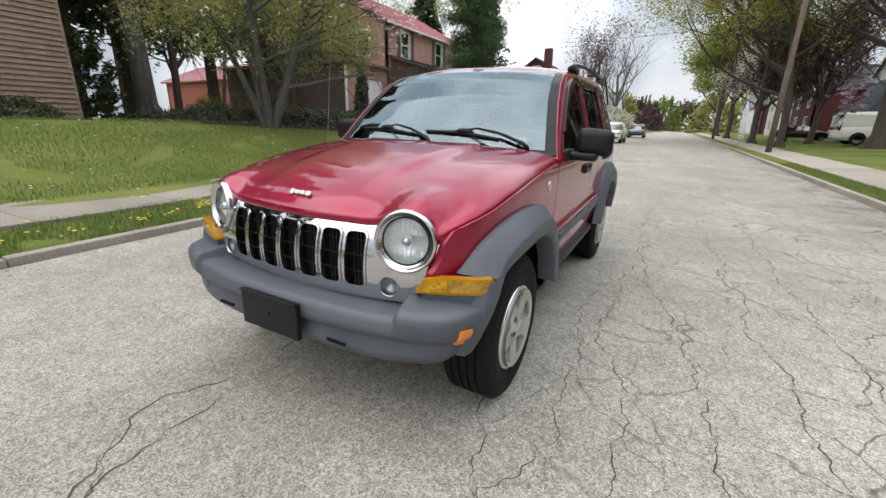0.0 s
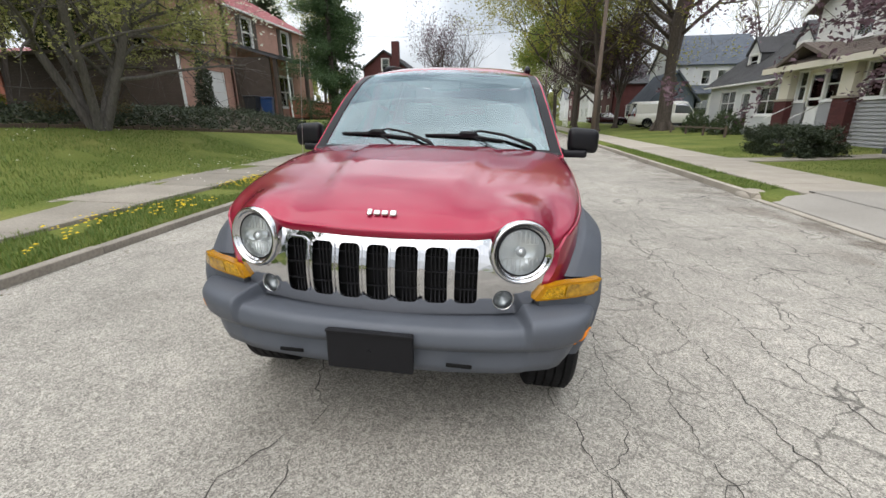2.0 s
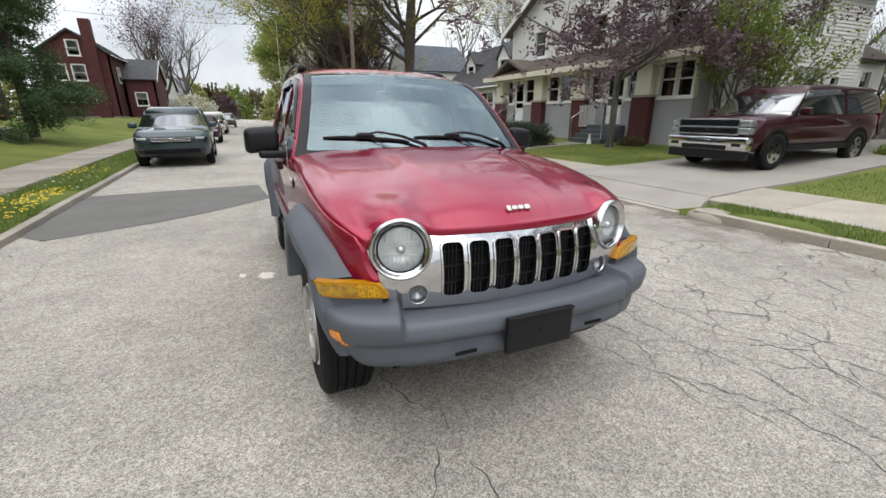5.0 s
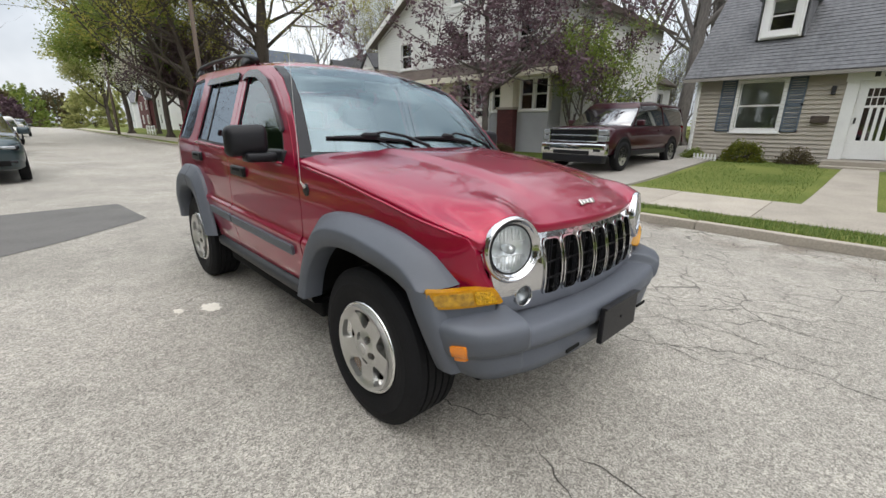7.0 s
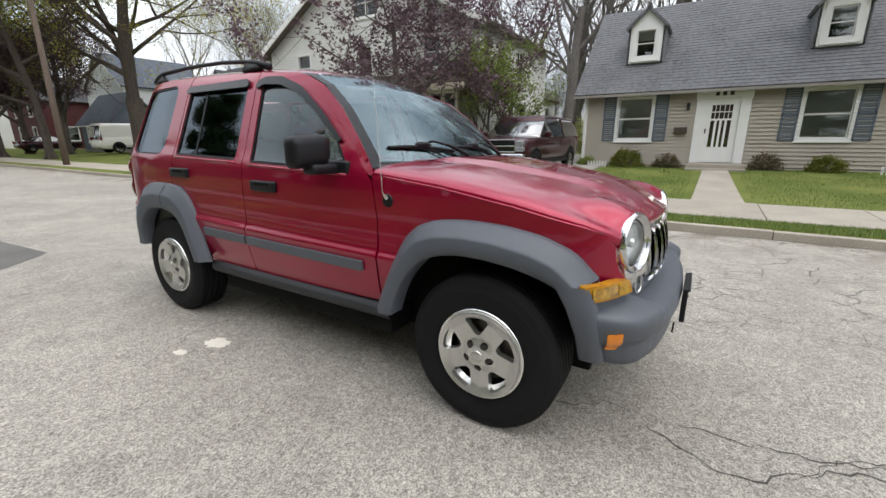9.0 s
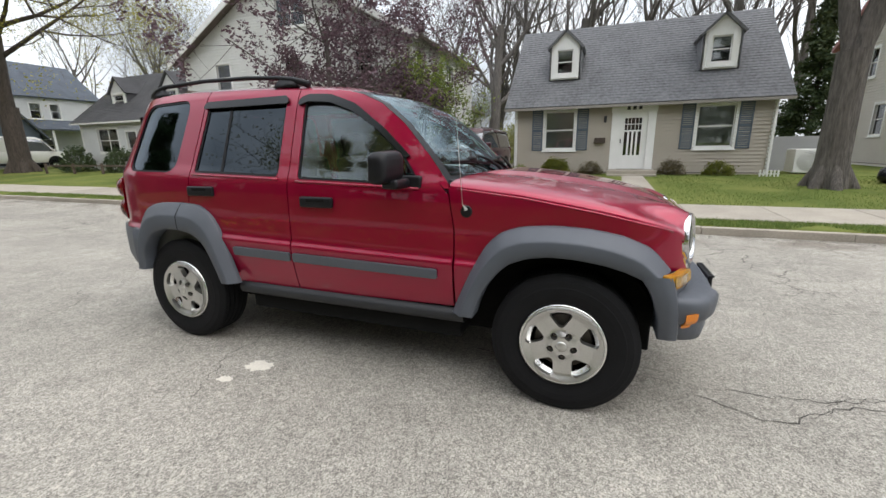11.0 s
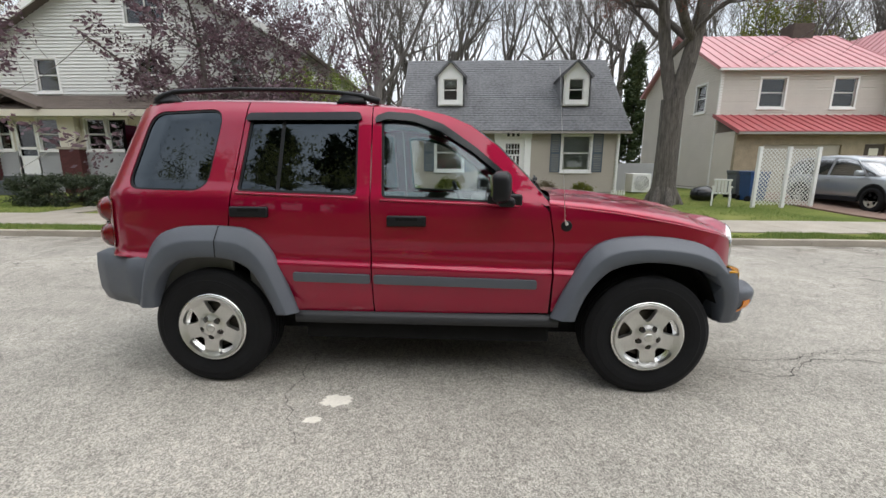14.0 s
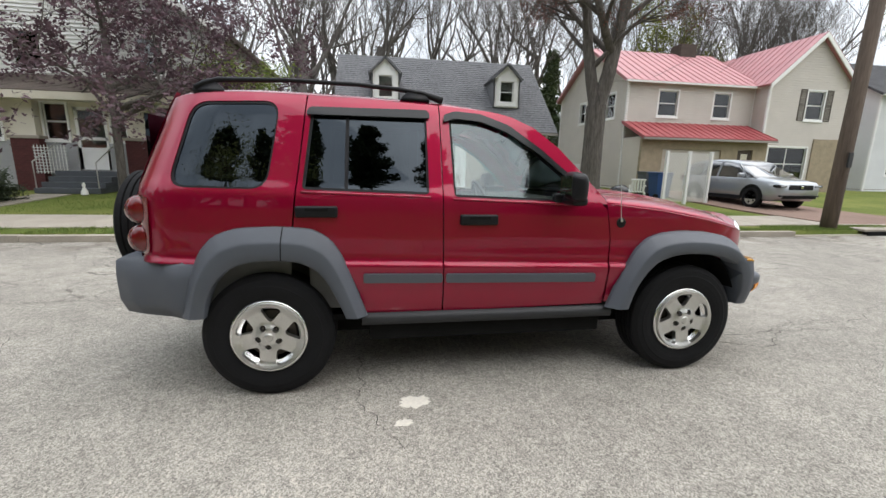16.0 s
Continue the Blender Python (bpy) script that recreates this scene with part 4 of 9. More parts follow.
for s in np.linspace(-1, 1, 21):
    q = screen(s, 0.0)
    rows.append([q + Vector((0, 0.04, 0.03)), q + Vector((0, -0.01, 0.006)), q + Vector((0, -0.06, -0.02)), q + Vector((0, -0.09, -0.05))])
cowl = part("cowl", loft(rows), BLACK_PLASTIC, suv, smooth=True)
for hub, mid, tip, far in ((0.02, -0.51, -0.835, -0.13), (0.83, 0.29, -0.07, 0.59)):
    # arm from its spindle over to the middle of the blade
    bm = bmesh.new()
    tube(bm, [screen(hub, 0.03, 0.012), screen(hub - 0.03, 0.06, 0.024), screen(hub + (mid - hub) * 0.42, 0.125, 0.030), screen(hub + (mid - hub) * 0.78, 0.152, 0.034), screen(mid, 0.138, 0.024)], [0.013, 0.012, 0.009, 0.007, 0.006], 8)
    wiper = part("wiper", bm, BLACK_PLASTIC, suv, "black wiper parked on the windscreen", smooth=True)
    bm = bmesh.new()
    tube(bm, [screen(tip, 0.132, 0.008), screen(tip + (mid - tip) * 0.5, 0.132, 0.011), screen(mid, 0.128, 0.012), screen(mid + (far - mid) * 0.5, 0.114, 0.011), screen(far, 0.098, 0.008)], [0.008, 0.0105, 0.011, 0.0105, 0.008], 6)
    part("wiper_blade", bm, BLACK_PLASTIC, wiper)
    bm = bmesh.new()
    tube(bm, [screen(mid - 0.07, 0.136, 0.016), screen(mid - 0.035, 0.14, 0.020), screen(mid + 0.045, 0.138, 0.020), screen(mid + 0.09, 0.13, 0.016)], [0.009, 0.017, 0.017, 0.008], 8)
    part("wiper_joint", bm, BLACK_PLASTIC, wiper, smooth=True)
    bm = bmesh.new()
    tube(bm, [screen(mid + 0.05, 0.12, 0.014), screen(mid + 0.18, 0.06, 0.010), screen(mid + 0.24, 0.04, 0.006)], 0.004, 6)
    part("washer_hose", bm, BLACK_PLASTIC, wiper)
bm = bmesh.new()
tube(bm, [(-half_width(-0.815, 1.03) - 0.004, -0.815, 1.03), (-half_width(-0.815, 1.03) - 0.02, -0.80, 1.06), (-0.845, -0.73, 1.88)], [0.011, 0.0019, 0.0008], 6)
part("aerial", bm, ALLOY, suv, "thin whip aerial")

# cabin
part("cabin_floor", boxes((-0.78, 0.78, -0.75, 1.60, 0.42, 0.46), bevel=0.005), DARK_VOID, suv)
part("engine_block", boxes((-0.60, 0.60, -1.8, -0.75, 0.42, 0.86), bevel=0.02), DARK_VOID, suv)
part("firewall", boxes((-0.80, 0.80, -0.76, -0.70, 0.46, 1.12)), DARK_VOID, suv)
bm = bmesh.new()
box(bm, -0.74, 0.74, -0.72, -0.30, 0.80, 1.145, bevel=0.06, seg=3)
dash = part("dashboard", bm, INTERIOR, suv, smooth=True)
part("headliner", loft([[Vector((s * 0.58, y, 1.70 if y > 0.1 else 1.66)) for s in np.linspace(-1, 1, 5)] for y in (-0.02, 0.3, 1.7)]), INTERIOR, suv)
for s in (-1, 1):
    for dd_y0, dd_y1 in ((-0.70, 0.31), (0.33, 1.1), (1.2, 1.78)):
        part("door_trim", boxes((s * 0.755, s * 0.78, dd_y0, dd_y1, 0.5, 1.15), bevel=0.01), INTERIOR, suv)
bm = bmesh.new()
lathe(bm, [(0.185 + 0.016 * math.cos(a), 0.016 * math.sin(a)) for a in np.linspace(0, 2 * math.pi, 9)[:-1]], 28, pose(0.37, -0.22, 1.08, 0, 0, 0) @ pose(0, 0, 0, -25, 0, 0) @ pose(0, 0, 0, 0, 0, 90), closed=True)
wheel = part("steering_wheel", bm, BLACK_PLASTIC, suv, smooth=True)
part("wheel_hub", boxes((0.19, 0.55, -0.26, -0.22, 1.055, 1.105), bevel=0.015), BLACK_PLASTIC, wheel)


def car_seat(x0, x1, y, parent, rests):
    seat = part("seat", boxes((x0, x1, y - 0.28, y + 0.25, 0.62, 0.78), bevel=0.05), SEAT_CLOTH, parent, smooth=True)
    bm = bmesh.new()
    box(bm, x0, x1, -0.07, 0.07, 0.0, 0.60, bevel=0.055, seg=3, m=pose(0, y + 0.24, 0.72, -14, 0, 0))
    part("backrest", bm, SEAT_CLOTH, seat, smooth=True)
    for cx in rests:
        bm = bmesh.new()
        box(bm, cx - 0.13, cx + 0.13, -0.05, 0.05, 0.62, 0.80, bevel=0.045, seg=3, m=pose(0, y + 0.24, 0.72, -14, 0, 0))
        part("headrest", bm, SEAT_CLOTH, seat, smooth=True)


car_seat(0.12, 0.64, 0.22, suv, (0.38,))
car_seat(-0.64, -0.12, 0.22, suv, (-0.38,))
car_seat(-0.66, 0.66, 1.15, suv, (-0.4, 0.4))
bm = bmesh.new()
box(bm, -0.11, 0.11, -0.25, -0.22, 1.56, 1.63, bevel=0.014)
part("inside_mirror", bm, BLACK_PLASTIC, suv)

# underside, axles
part("underbody", boxes((-0.56, 0.56, -1.75, 1.62, 0.27, 0.42), bevel=0.01), DARK_VOID, suv)
part("chassis_rail", boxes((-0.77, 0.77, -0.76, 0.76, 0.285, 0.415), bevel=0.01), DARK_VOID, suv)
for y in (-1.3245, 1.3245):
    bm = bmesh.new()
    tube(bm, [(-0.72, y, 0.365), (0.72, y, 0.365)], 0.045, 10)
    part("axle", bm, DARK_VOID, suv)


# wheels
def rim_at(side):
    def at(u, v, d):
        r = math.hypot(u, v)
        return Vector((side * (0.028 - 0.018 * smooth01((r - 0.04) / 0.05) + 0.020 * smooth01((r - 0.15) / 0.05) - d), u, v))
    return at


def road_wheel(name, parent, m, side, label=""):
    """A tyre on a five-spoke alloy; side: which way its face points along x."""
    hub = Matrix.Scale(side, 4, (1, 0, 0))
    R = 0.366
    bm = bmesh.new()
    prof = [(0.215, -0.20), (0.25, -0.222), (0.30, -0.232), (0.335, -0.228), (0.355, -0.215)]
    for k in range(5):
        a0 = -0.205 + k * 0.0405
        prof += [(R, a0 + 0.002), (R, a0 + 0.031), (R - 0.011, a0 + 0.033), (R - 0.011, a0 + 0.038)]
    prof = prof[:-2] + [(0.356, -0.002), (0.338, 0.010), (0.334, 0.013), (0.305, 0.018), (0.300, 0.0205), (0.27, 0.019), (0.245, 0.014), (0.225, 0.008), (0.215, 0.0)]
    lathe(bm, prof, 56, hub)
    tyre = part("tyre", bm, RUBBER, parent, "black treaded tyre", smooth=False)
    tyre.matrix_local = m
    bm = bmesh.new()
    lathe(bm, [(0.16, -0.02), (0.195, 0.008), (0.203, 0.014), (0.212, 0.013), (0.217, 0.004), (0.217, -0.01)], 48, hub)
    lathe(bm, [(0.197, 0.006), (0.190, -0.05), (0.185, -0.15), (0.20, -0.2)], 40, hub)
    rim = part("rim", bm, RIM_METAL, tyre, "polished rim edge", smooth=True)
    holes = []
    for k in range(5):
        a = radians(90 + 72 * k)
        c, s = math.cos(a), math.sin(a)
        local = [(0.094, -0.012), (0.094, 0.012), (0.155, 0.056), (0.173, 0.047), (0.179, 0.016), (0.179, -0.016), (0.173, -0.047), (0.155, -0.056)]
        holes.append(rounded([(r * c - t * s, r * s + t * c) for r, t in local], 0.012, 3))
    nuts = [ring(0.060 * math.cos(radians(54 + 72 * k)), 0.060 * math.sin(radians(54 + 72 * k)), 0.0175, 12) for k in range(5)]
    sp = part("spokes", sheet(ring(0, 0, 0.197, 48), holes + nuts, rim_at(side), 0.016, 0.035, (side, 0, 0)), ALLOY, tyre, "five-spoke alloy wheel centre")
    for k in range(5):
        y, z = 0.060 * math.cos(radians(54 + 72 * k)), 0.060 * math.sin(radians(54 + 72 * k))
        bm = bmesh.new()
        lathe(bm, [(0.001, 0.016), (0.007, 0.014), (0.0095, 0.008), (0.0095, -0.01)], 6, hub @ Matrix.Translation((0, y, z)))
        part("wheel_nut", bm, BRAKE, tyre)
    bm = bmesh.new()
    lathe(bm, [(0.001, 0.034), (0.02, 0.033), (0.027, 0.028), (0.028, 0.015)], 20, hub)
    part("centre_cap", bm, ALLOY, tyre, smooth=True)
    bm = bmesh.new()
    lathe(bm, [(0.001, -0.05), (0.14, -0.05), (0.145, -0.055), (0.145, -0.07)], 28, hub)
    part("brake_disc", bm, BRAKE, tyre)
    bm = bmesh.new()
    lathe(bm, [(0.001, -0.10), (0.19, -0.10)], 24, hub)
    part("wheel_back", bm, DARK_VOID, tyre)
    return tyre


for sx in (-1, 1):
    for y in (-1.3245, 1.3245):
        road_wheel("wheel", suv, pose(sx * 0.845, y, 0.366, -4 if y < 0 else 6, 0, 0), sx)
road_wheel("spare_wheel", suv, pose(-0.06, 2.31, 0.93, 0, 0, 0) @ pose(0, 0, 0, 0, 0, 90), 1)


# ---- materials of the place ----
SIDING_TAN = material("tan_siding", (0.4, 0.36, 0.3), 0.6, vary=0.08, scale=1.2, fine=30, bump=0.05)
SIDING_CREAM = material("cream_siding", (0.66, 0.665, 0.64), 0.6, vary=0.08, scale=1.2, fine=30, bump=0.05)
SIDING_GREY = material("grey_siding", (0.33, 0.335, 0.34), 0.6, vary=0.1, scale=1.2, fine=30, bump=0.05)
SIDING_BEIGE = material("beige_siding", (0.55, 0.51, 0.46), 0.6, vary=0.08, scale=1.2, fine=30, bump=0.05)
SIDING_WHITE = material("white_siding", (0.62, 0.63, 0.63), 0.6, vary=0.08, scale=1.2, fine=30, bump=0.05)
STONE_TAN = material("tan_stone_veneer", (0.3, 0.245, 0.17), 0.85, vary=0.25, scale=3, fine=20, bump=0.4)
CREAM = material("cream_paint", (0.62, 0.58, 0.48), 0.6, vary=0.06, scale=2, fine=30, bump=0.05)
SHINGLE = material("grey_shingle", (0.175, 0.18, 0.19), 0.9, vary=0.45, scale=1.1, fine=9, bump=0.6, tint=(0.1, 0.1, 0.104))
SHINGLE_DARK = material("dark_shingle", (0.07, 0.07, 0.075), 0.9, vary=0.35, scale=1.5, fine=25, bump=0.5)
SHINGLE_BLUE = material("blue_grey_shingle", (0.1, 0.115, 0.14), 0.9, vary=0.3, scale=1.5, fine=25, bump=0.5)
SHINGLE_BROWN = material("brown_shingle", (0.13, 0.105, 0.09), 0.9, vary=0.3, scale=1.5, fine=25, bump=0.5)
METAL_ROOF = material("faded_red_metal_roof", (0.44, 0.2, 0.21), 0.45, vary=0.12, scale=0.8, fine=12, bump=0.05)
METAL_ROOF_DEEP = material("red_metal_roof", (0.33, 0.07, 0.075), 0.42, vary=0.12, scale=0.8, fine=12, bump=0.05)
SHUTTER_BLUE = material("blue_grey_shutter", (0.1, 0.125, 0.155), 0.6, vary=0.1, scale=3, fine=30, bump=0.1)
SHUTTER_BROWN = material("brown_shutter", (0.1, 0.085, 0.07), 0.6, vary=0.1, scale=3, fine=30, bump=0.1)
BRICK_PINK = material("pink_brick", (0.43, 0.25, 0.195), 0.85, vary=0.2, scale=2, fine=14, bump=0.4)
BRICK_ORANGE = material("orange_brick", (0.27, 0.085, 0.055), 0.85, vary=0.2, scale=2, fine=14, bump=0.4)
BRICK_BROWN = material("brown_brick", (0.29, 0.205, 0.155), 0.85, vary=0.25, scale=2, fine=12, bump=0.5, each=0.12)
BRICK_MAROON = material("maroon_brick", (0.085, 0.024, 0.024), 0.85, vary=0.25, scale=2, fine=14, bump=0.4, each=0.15)
MORTAR = material("mortar", (0.24, 0.22, 0.2), 0.95, vary=0.2, scale=3, fine=40, bump=0.3)
WOOD_DARK = material("dark_wood", (0.06, 0.045, 0.035), 0.8, vary=0.3, scale=4, fine=30, bump=0.3)
WOOD_POLE = material("weathered_pole", (0.115, 0.086, 0.067), 0.9, vary=0.35, scale=6, fine=40, bump=0.5, stretch=12)
FENCE_RED = material("red_brown_fence", (0.19, 0.06, 0.035), 0.8, vary=0.3, scale=3, fine=25, bump=0.3)
STEP_GREY = material("painted_grey_steps", (0.07, 0.078, 0.088), 0.6, vary=0.2, scale=3, fine=25, bump=0.1)
BLUE_BIN = material("blue_bin_plastic", (0.012, 0.05, 0.16), 0.45, vary=0.1, scale=4, fine=60, bump=0.05)
PLASTIC_WHITE = material("white_plastic", (0.7, 0.7, 0.68), 0.4, vary=0.05, scale=4, fine=60, bump=0.03)
IRON = material("black_iron", (0.02, 0.02, 0.022), 0.5, vary=0.2, scale=6, fine=60, bump=0.1)
ROOM_SHADE = material("room_shade", (0.02, 0.02, 0.022), 0.9, vary=0.3, scale=2, fine=10, bump=0.0)
PANE = thin_glass("window_glass", (0.85, 0.88, 0.88), 1.9)
SOIL = material("mulch", (0.07, 0.05, 0.035), 0.95, vary=0.4, scale=3, fine=30, bump=0.8)
CAR_GLASS = material("car_glass", (0.012, 0.014, 0.016), 0.04, vary=0.05, scale=4, fine=60, bump=0.0, coat=1.0, spec=1.0)
CAR_GLASS.node_tree.nodes["Principled BSDF"].inputs["Coat IOR"].default_value = 2.4
HEADLAMP = material("headlamp_glass", (0.3, 0.32, 0.34), 0.12, metal=0.6, vary=0.3, scale=14, fine=40, bump=0.1, coat=1.0)
SILVER_PAINT = material("silver_car_paint", (0.36, 0.38, 0.4), 0.3, metal=0.6, vary=0.04, scale=2, fine=300, bump=0.0, coat=1.0, spec=0.1)
TEAL_PAINT = material("dark_teal_car_paint", (0.032, 0.052, 0.06), 0.3, metal=0.4, vary=0.04, scale=2, fine=300, bump=0.0, coat=1.0, spec=0.1)
MAROON_PAINT = material("maroon_car_paint", (0.035, 0.004, 0.009), 0.3, metal=0.3, vary=0.04, scale=2, fine=300, bump=0.0, coat=1.0, spec=0.1)
WHITE_CAR = material("white_car_paint", (0.68, 0.67, 0.62), 0.35, vary=0.05, scale=2, fine=60, bump=0.0, coat=0.6)
GREY_CAR = material("grey_car_paint", (0.12, 0.13, 0.14), 0.3, metal=0.5, vary=0.04, scale=2, fine=300, bump=0.0, coat=1.0)


def leaf_material(name, color, tint, trans=0.5):
    m = bpy.data.materials.new(name)
    m.use_nodes = True
    n, l = m.node_tree.nodes, m.node_tree.links
    b = n["Principled BSDF"]
    b.inputs["Roughness"].default_value = 0.6
    geo, mx, tr, ms = n.new("ShaderNodeNewGeometry"), n.new("ShaderNodeMix"), n.new("ShaderNodeBsdfTranslucent"), n.new("ShaderNodeMixShader")
    mx.data_type = "RGBA"
    mx.inputs["A"].default_value, mx.inputs["B"].default_value = (*color, 1), (*tint, 1)
    l.new(geo.outputs["Random Per Island"], mx.inputs["Factor"])
    l.new(mx.outputs["Result"], b.inputs["Base Color"])
    l.new(mx.outputs["Result"], tr.inputs["Color"])
    ms.inputs[0].default_value = trans
    l.new(b.outputs[0], ms.inputs[1])
    l.new(tr.outputs[0], ms.inputs[2])
    l.new(ms.outputs[0], n["Material Output"].inputs["Surface"])
    return m


GUTTER = material("tan_gutter", (0.27, 0.25, 0.225), 0.5, vary=0.1, scale=3, fine=30, bump=0.05)
GARAGE_BROWN = material("brown_boards", (0.085, 0.062, 0.05), 0.85, vary=0.25, scale=1.5, fine=20, bump=0.3)
LEAF_PURPLE = leaf_material("purple_leaves", (0.052, 0.027, 0.035), (0.17, 0.105, 0.127), 0.3)
LEAF_YELLOW = leaf_material("yellow_green_leaves", (0.24, 0.24, 0.035), (0.38, 0.34, 0.08))
LEAF_FRESH = leaf_material("fresh_green_leaves", (0.13, 0.2, 0.03), (0.27, 0.31, 0.075))
LEAF_PALE = leaf_material("pale_olive_leaves", (0.24, 0.265, 0.075), (0.44, 0.43, 0.18))
LEAF_DARK = leaf_material("dark_evergreen_leaves", (0.028, 0.052, 0.02), (0.08, 0.11, 0.038), 0.2)
LEAF_EVERGREEN = leaf_material("evergreen_leaves", (0.038, 0.08, 0.028), (0.075, 0.13, 0.045), 0.25)
LEAF_BUD = leaf_material("red_buds", (0.17, 0.055, 0.045), (0.27, 0.13, 0.1))
LEAF_BLOSSOM = leaf_material("white_blossom", (0.6, 0.6, 0.48), (0.72, 0.7, 0.6))
LEAF_BUSH = leaf_material("yellow_bush_leaves", (0.2, 0.2, 0.02), (0.1, 0.13, 0.02))
LEAF_BROWN = leaf_material("brown_shrub_leaves", (0.1, 0.075, 0.04), (0.14, 0.12, 0.05))
LEAF_IVY = leaf_material("ivy_leaves", (0.02, 0.035, 0.016), (0.05, 0.065, 0.03), 0.15)
GRASS_BLADE = leaf_material("grass_blades", (0.085, 0.16, 0.025), (0.2, 0.24, 0.06), 0.3)
DANDELION = leaf_material("dandelion_heads", (0.75, 0.55, 0.01), (0.65, 0.45, 0.01), 0.2)
PETAL = leaf_material("fallen_petals", (0.7, 0.68, 0.6), (0.6, 0.58, 0.5), 0.2)


# ---- kerbs, walks, drives ----
def slab(name, x0, x1, y0, y1, zt, parent, mat, gap=0.006, low=0.12, share={}):
    """One paving piece; pieces of the same size share their mesh. zt(x): the height of its top."""
    key = (name, round(x1 - x0, 3), round(y1 - y0, 3), round(zt(x0) - zt(x1), 4), mat.name)
    if key not in share:
        w, d, dz = (x1 - x0) / 2 - gap, (y1 - y0) / 2 - gap, (zt(x0) - zt(x1)) / 2
        c = 0.008
        top = [(-w + c, -d + c, dz), (w - c, -d + c, -dz), (w - c, d - c, -dz), (-w + c, d - c, dz)]
        mid = [(-w, -d, dz - c), (w, -d, -dz - c), (w, d, -dz - c), (-w, d, dz - c)]
        bot = [(x, y, -low) for x, y, z in mid]
        f = [(0, 1, 2, 3)]
        for o in (0, 4):
            f += [(o + 4, o + 5, o + 1, o), (o + 5, o + 6, o + 2, o + 1), (o + 6, o + 7, o + 3, o + 2), (o + 7, o + 4, o, o + 3)]
        me = bpy.data.meshes.new(name)
        me.from_pydata(top + mid + bot, [], f)
        me.materials.append(mat)
        share[key] = me
    ob = new(name, share[key])
    ob.parent = parent
    ob.location = ((x0 + x1) / 2, (y0 + y1) / 2, (zt(x0) + zt(x1)) / 2)
    return ob


DRIVE_Y0, DRIVE_Y1 = 0.95, 5.0
rng = random.Random(4)
kerb_left = tagged(new("kerb_left"), "low weathered concrete kerb beside the lawn strip", "kerb", kind="structure")
kerb_right = tagged(new("kerb_right"), "low concrete kerb with a dropped stretch at the drive", "kerb", kind="structure")
for k in range(-14, 26):
    y0, y1 = k * 2.0, k * 2.0 + 2.0
    x = kerb_l((y0 + y1) / 2)
    p = slab("kerb_stone", x - 0.13, x, y0, y1, lambda xx: 0.168, kerb_left, CONCRETE_OLD, low=0.25)
    p.rotation_euler = (0, rng.uniform(-0.02, 0.02), 0.035 if -15 < y0 < 25 else 0)
    p.location.z += rng.uniform(-0.008, 0.006)
for k in range(-14, 26):
    y0, y1 = k * 2.0 - 1.05, (k * 2.0 + 0.95 if k else 0.65)
    drop = y1 > DRIVE_Y0 + 0.1 and y0 < DRIVE_Y1 - 0.1 or -15.3 < y0 < -11.0
    p = slab("kerb_stone", KERB_R, KERB_R + 0.15, y0, y1, (lambda xx: -0.095) if drop else (lambda xx: 0.0), kerb_right, CONCRETE, low=0.25)
    p.location.z += rng.uniform(-0.006, 0.004)
bm = bmesh.new()
for sx, sy in ((5.08, 5.25), (5.08, 0.45)):
    bmesh.ops.create_uvsphere(bm, u_segments=14, v_segments=8, radius=0.5, matrix=Matrix.Translation((sx + 0.12, sy, -0.13)) @ Matrix.Diagonal((0.55, 0.8, 0.32, 1)))
part("kerb_end", bm, CONCRETE, kerb_right, smooth=True)
far = [raw("kerb_run", [(x + 0.15 * s0, y, z) for y in (52, 500) for s0, z in ((0, -0.2), (0, top), (s, top), (s, -0.2))], [(0, 1, 5, 4), (1, 2, 6, 5), (2, 3, 7, 6)], CONCRETE_OLD, par)
       for x, s, top, par in ((KERB_L - 0.875, -1, 0.205, kerb_left), (KERB_R, 1, 0.0, kerb_right))]

walk_left = tagged(new("pavement_left"), "old stained concrete footpath below the sloping lawn", "pavement", kind="structure")
walk_right = tagged(new("pavement_right"), "pale concrete footpath between verge and front lawns", "pavement", kind="structure")
for k in range(-16, 34):
    y0 = k * 1.5
    x = kerb_l(y0 + 0.75) - KERB_L
    p = slab("slab", -5.82 + x, -4.46 + x, y0, y0 + 1.5, lambda xx: 0.275 - 0.02 * (xx + 4.5), walk_left, CONCRETE_OLD)
    p.rotation_euler = (rng.uniform(-0.006, 0.006), rng.uniform(-0.01, 0.01), 0.035 if -15 < y0 < 25 else 0)
    p.location.z += rng.uniform(-0.006, 0.008)
for k in range(-20, 34):
    y0 = k * 1.5 - 0.05
    if k in (1, 2):
        continue
    p = slab("slab", 5.8, 7.55, y0, y0 + 1.5, lambda xx: 0.028 + 0.02 * (xx - 5.8), walk_right, CONCRETE)
    p.rotation_euler = (rng.uniform(-0.004, 0.004), rng.uniform(-0.006, 0.006), 0)
for x0, x1, z, par, mat in ((-6.525, -5.425, 0.29, walk_left, CONCRETE_OLD), (5.8, 7.55, 0.05, walk_right, CONCRETE)):
    raw("slab_run", [(x, y, z) for y in (51, 500) for x in (x0, x1)] + [(x, y, z - 0.1) for y in (51, 500) for x in (x0, x1)], [(0, 1, 3, 2), (0, 4, 5, 1), (1, 5, 7, 3), (0, 2, 6, 4)], mat, par)


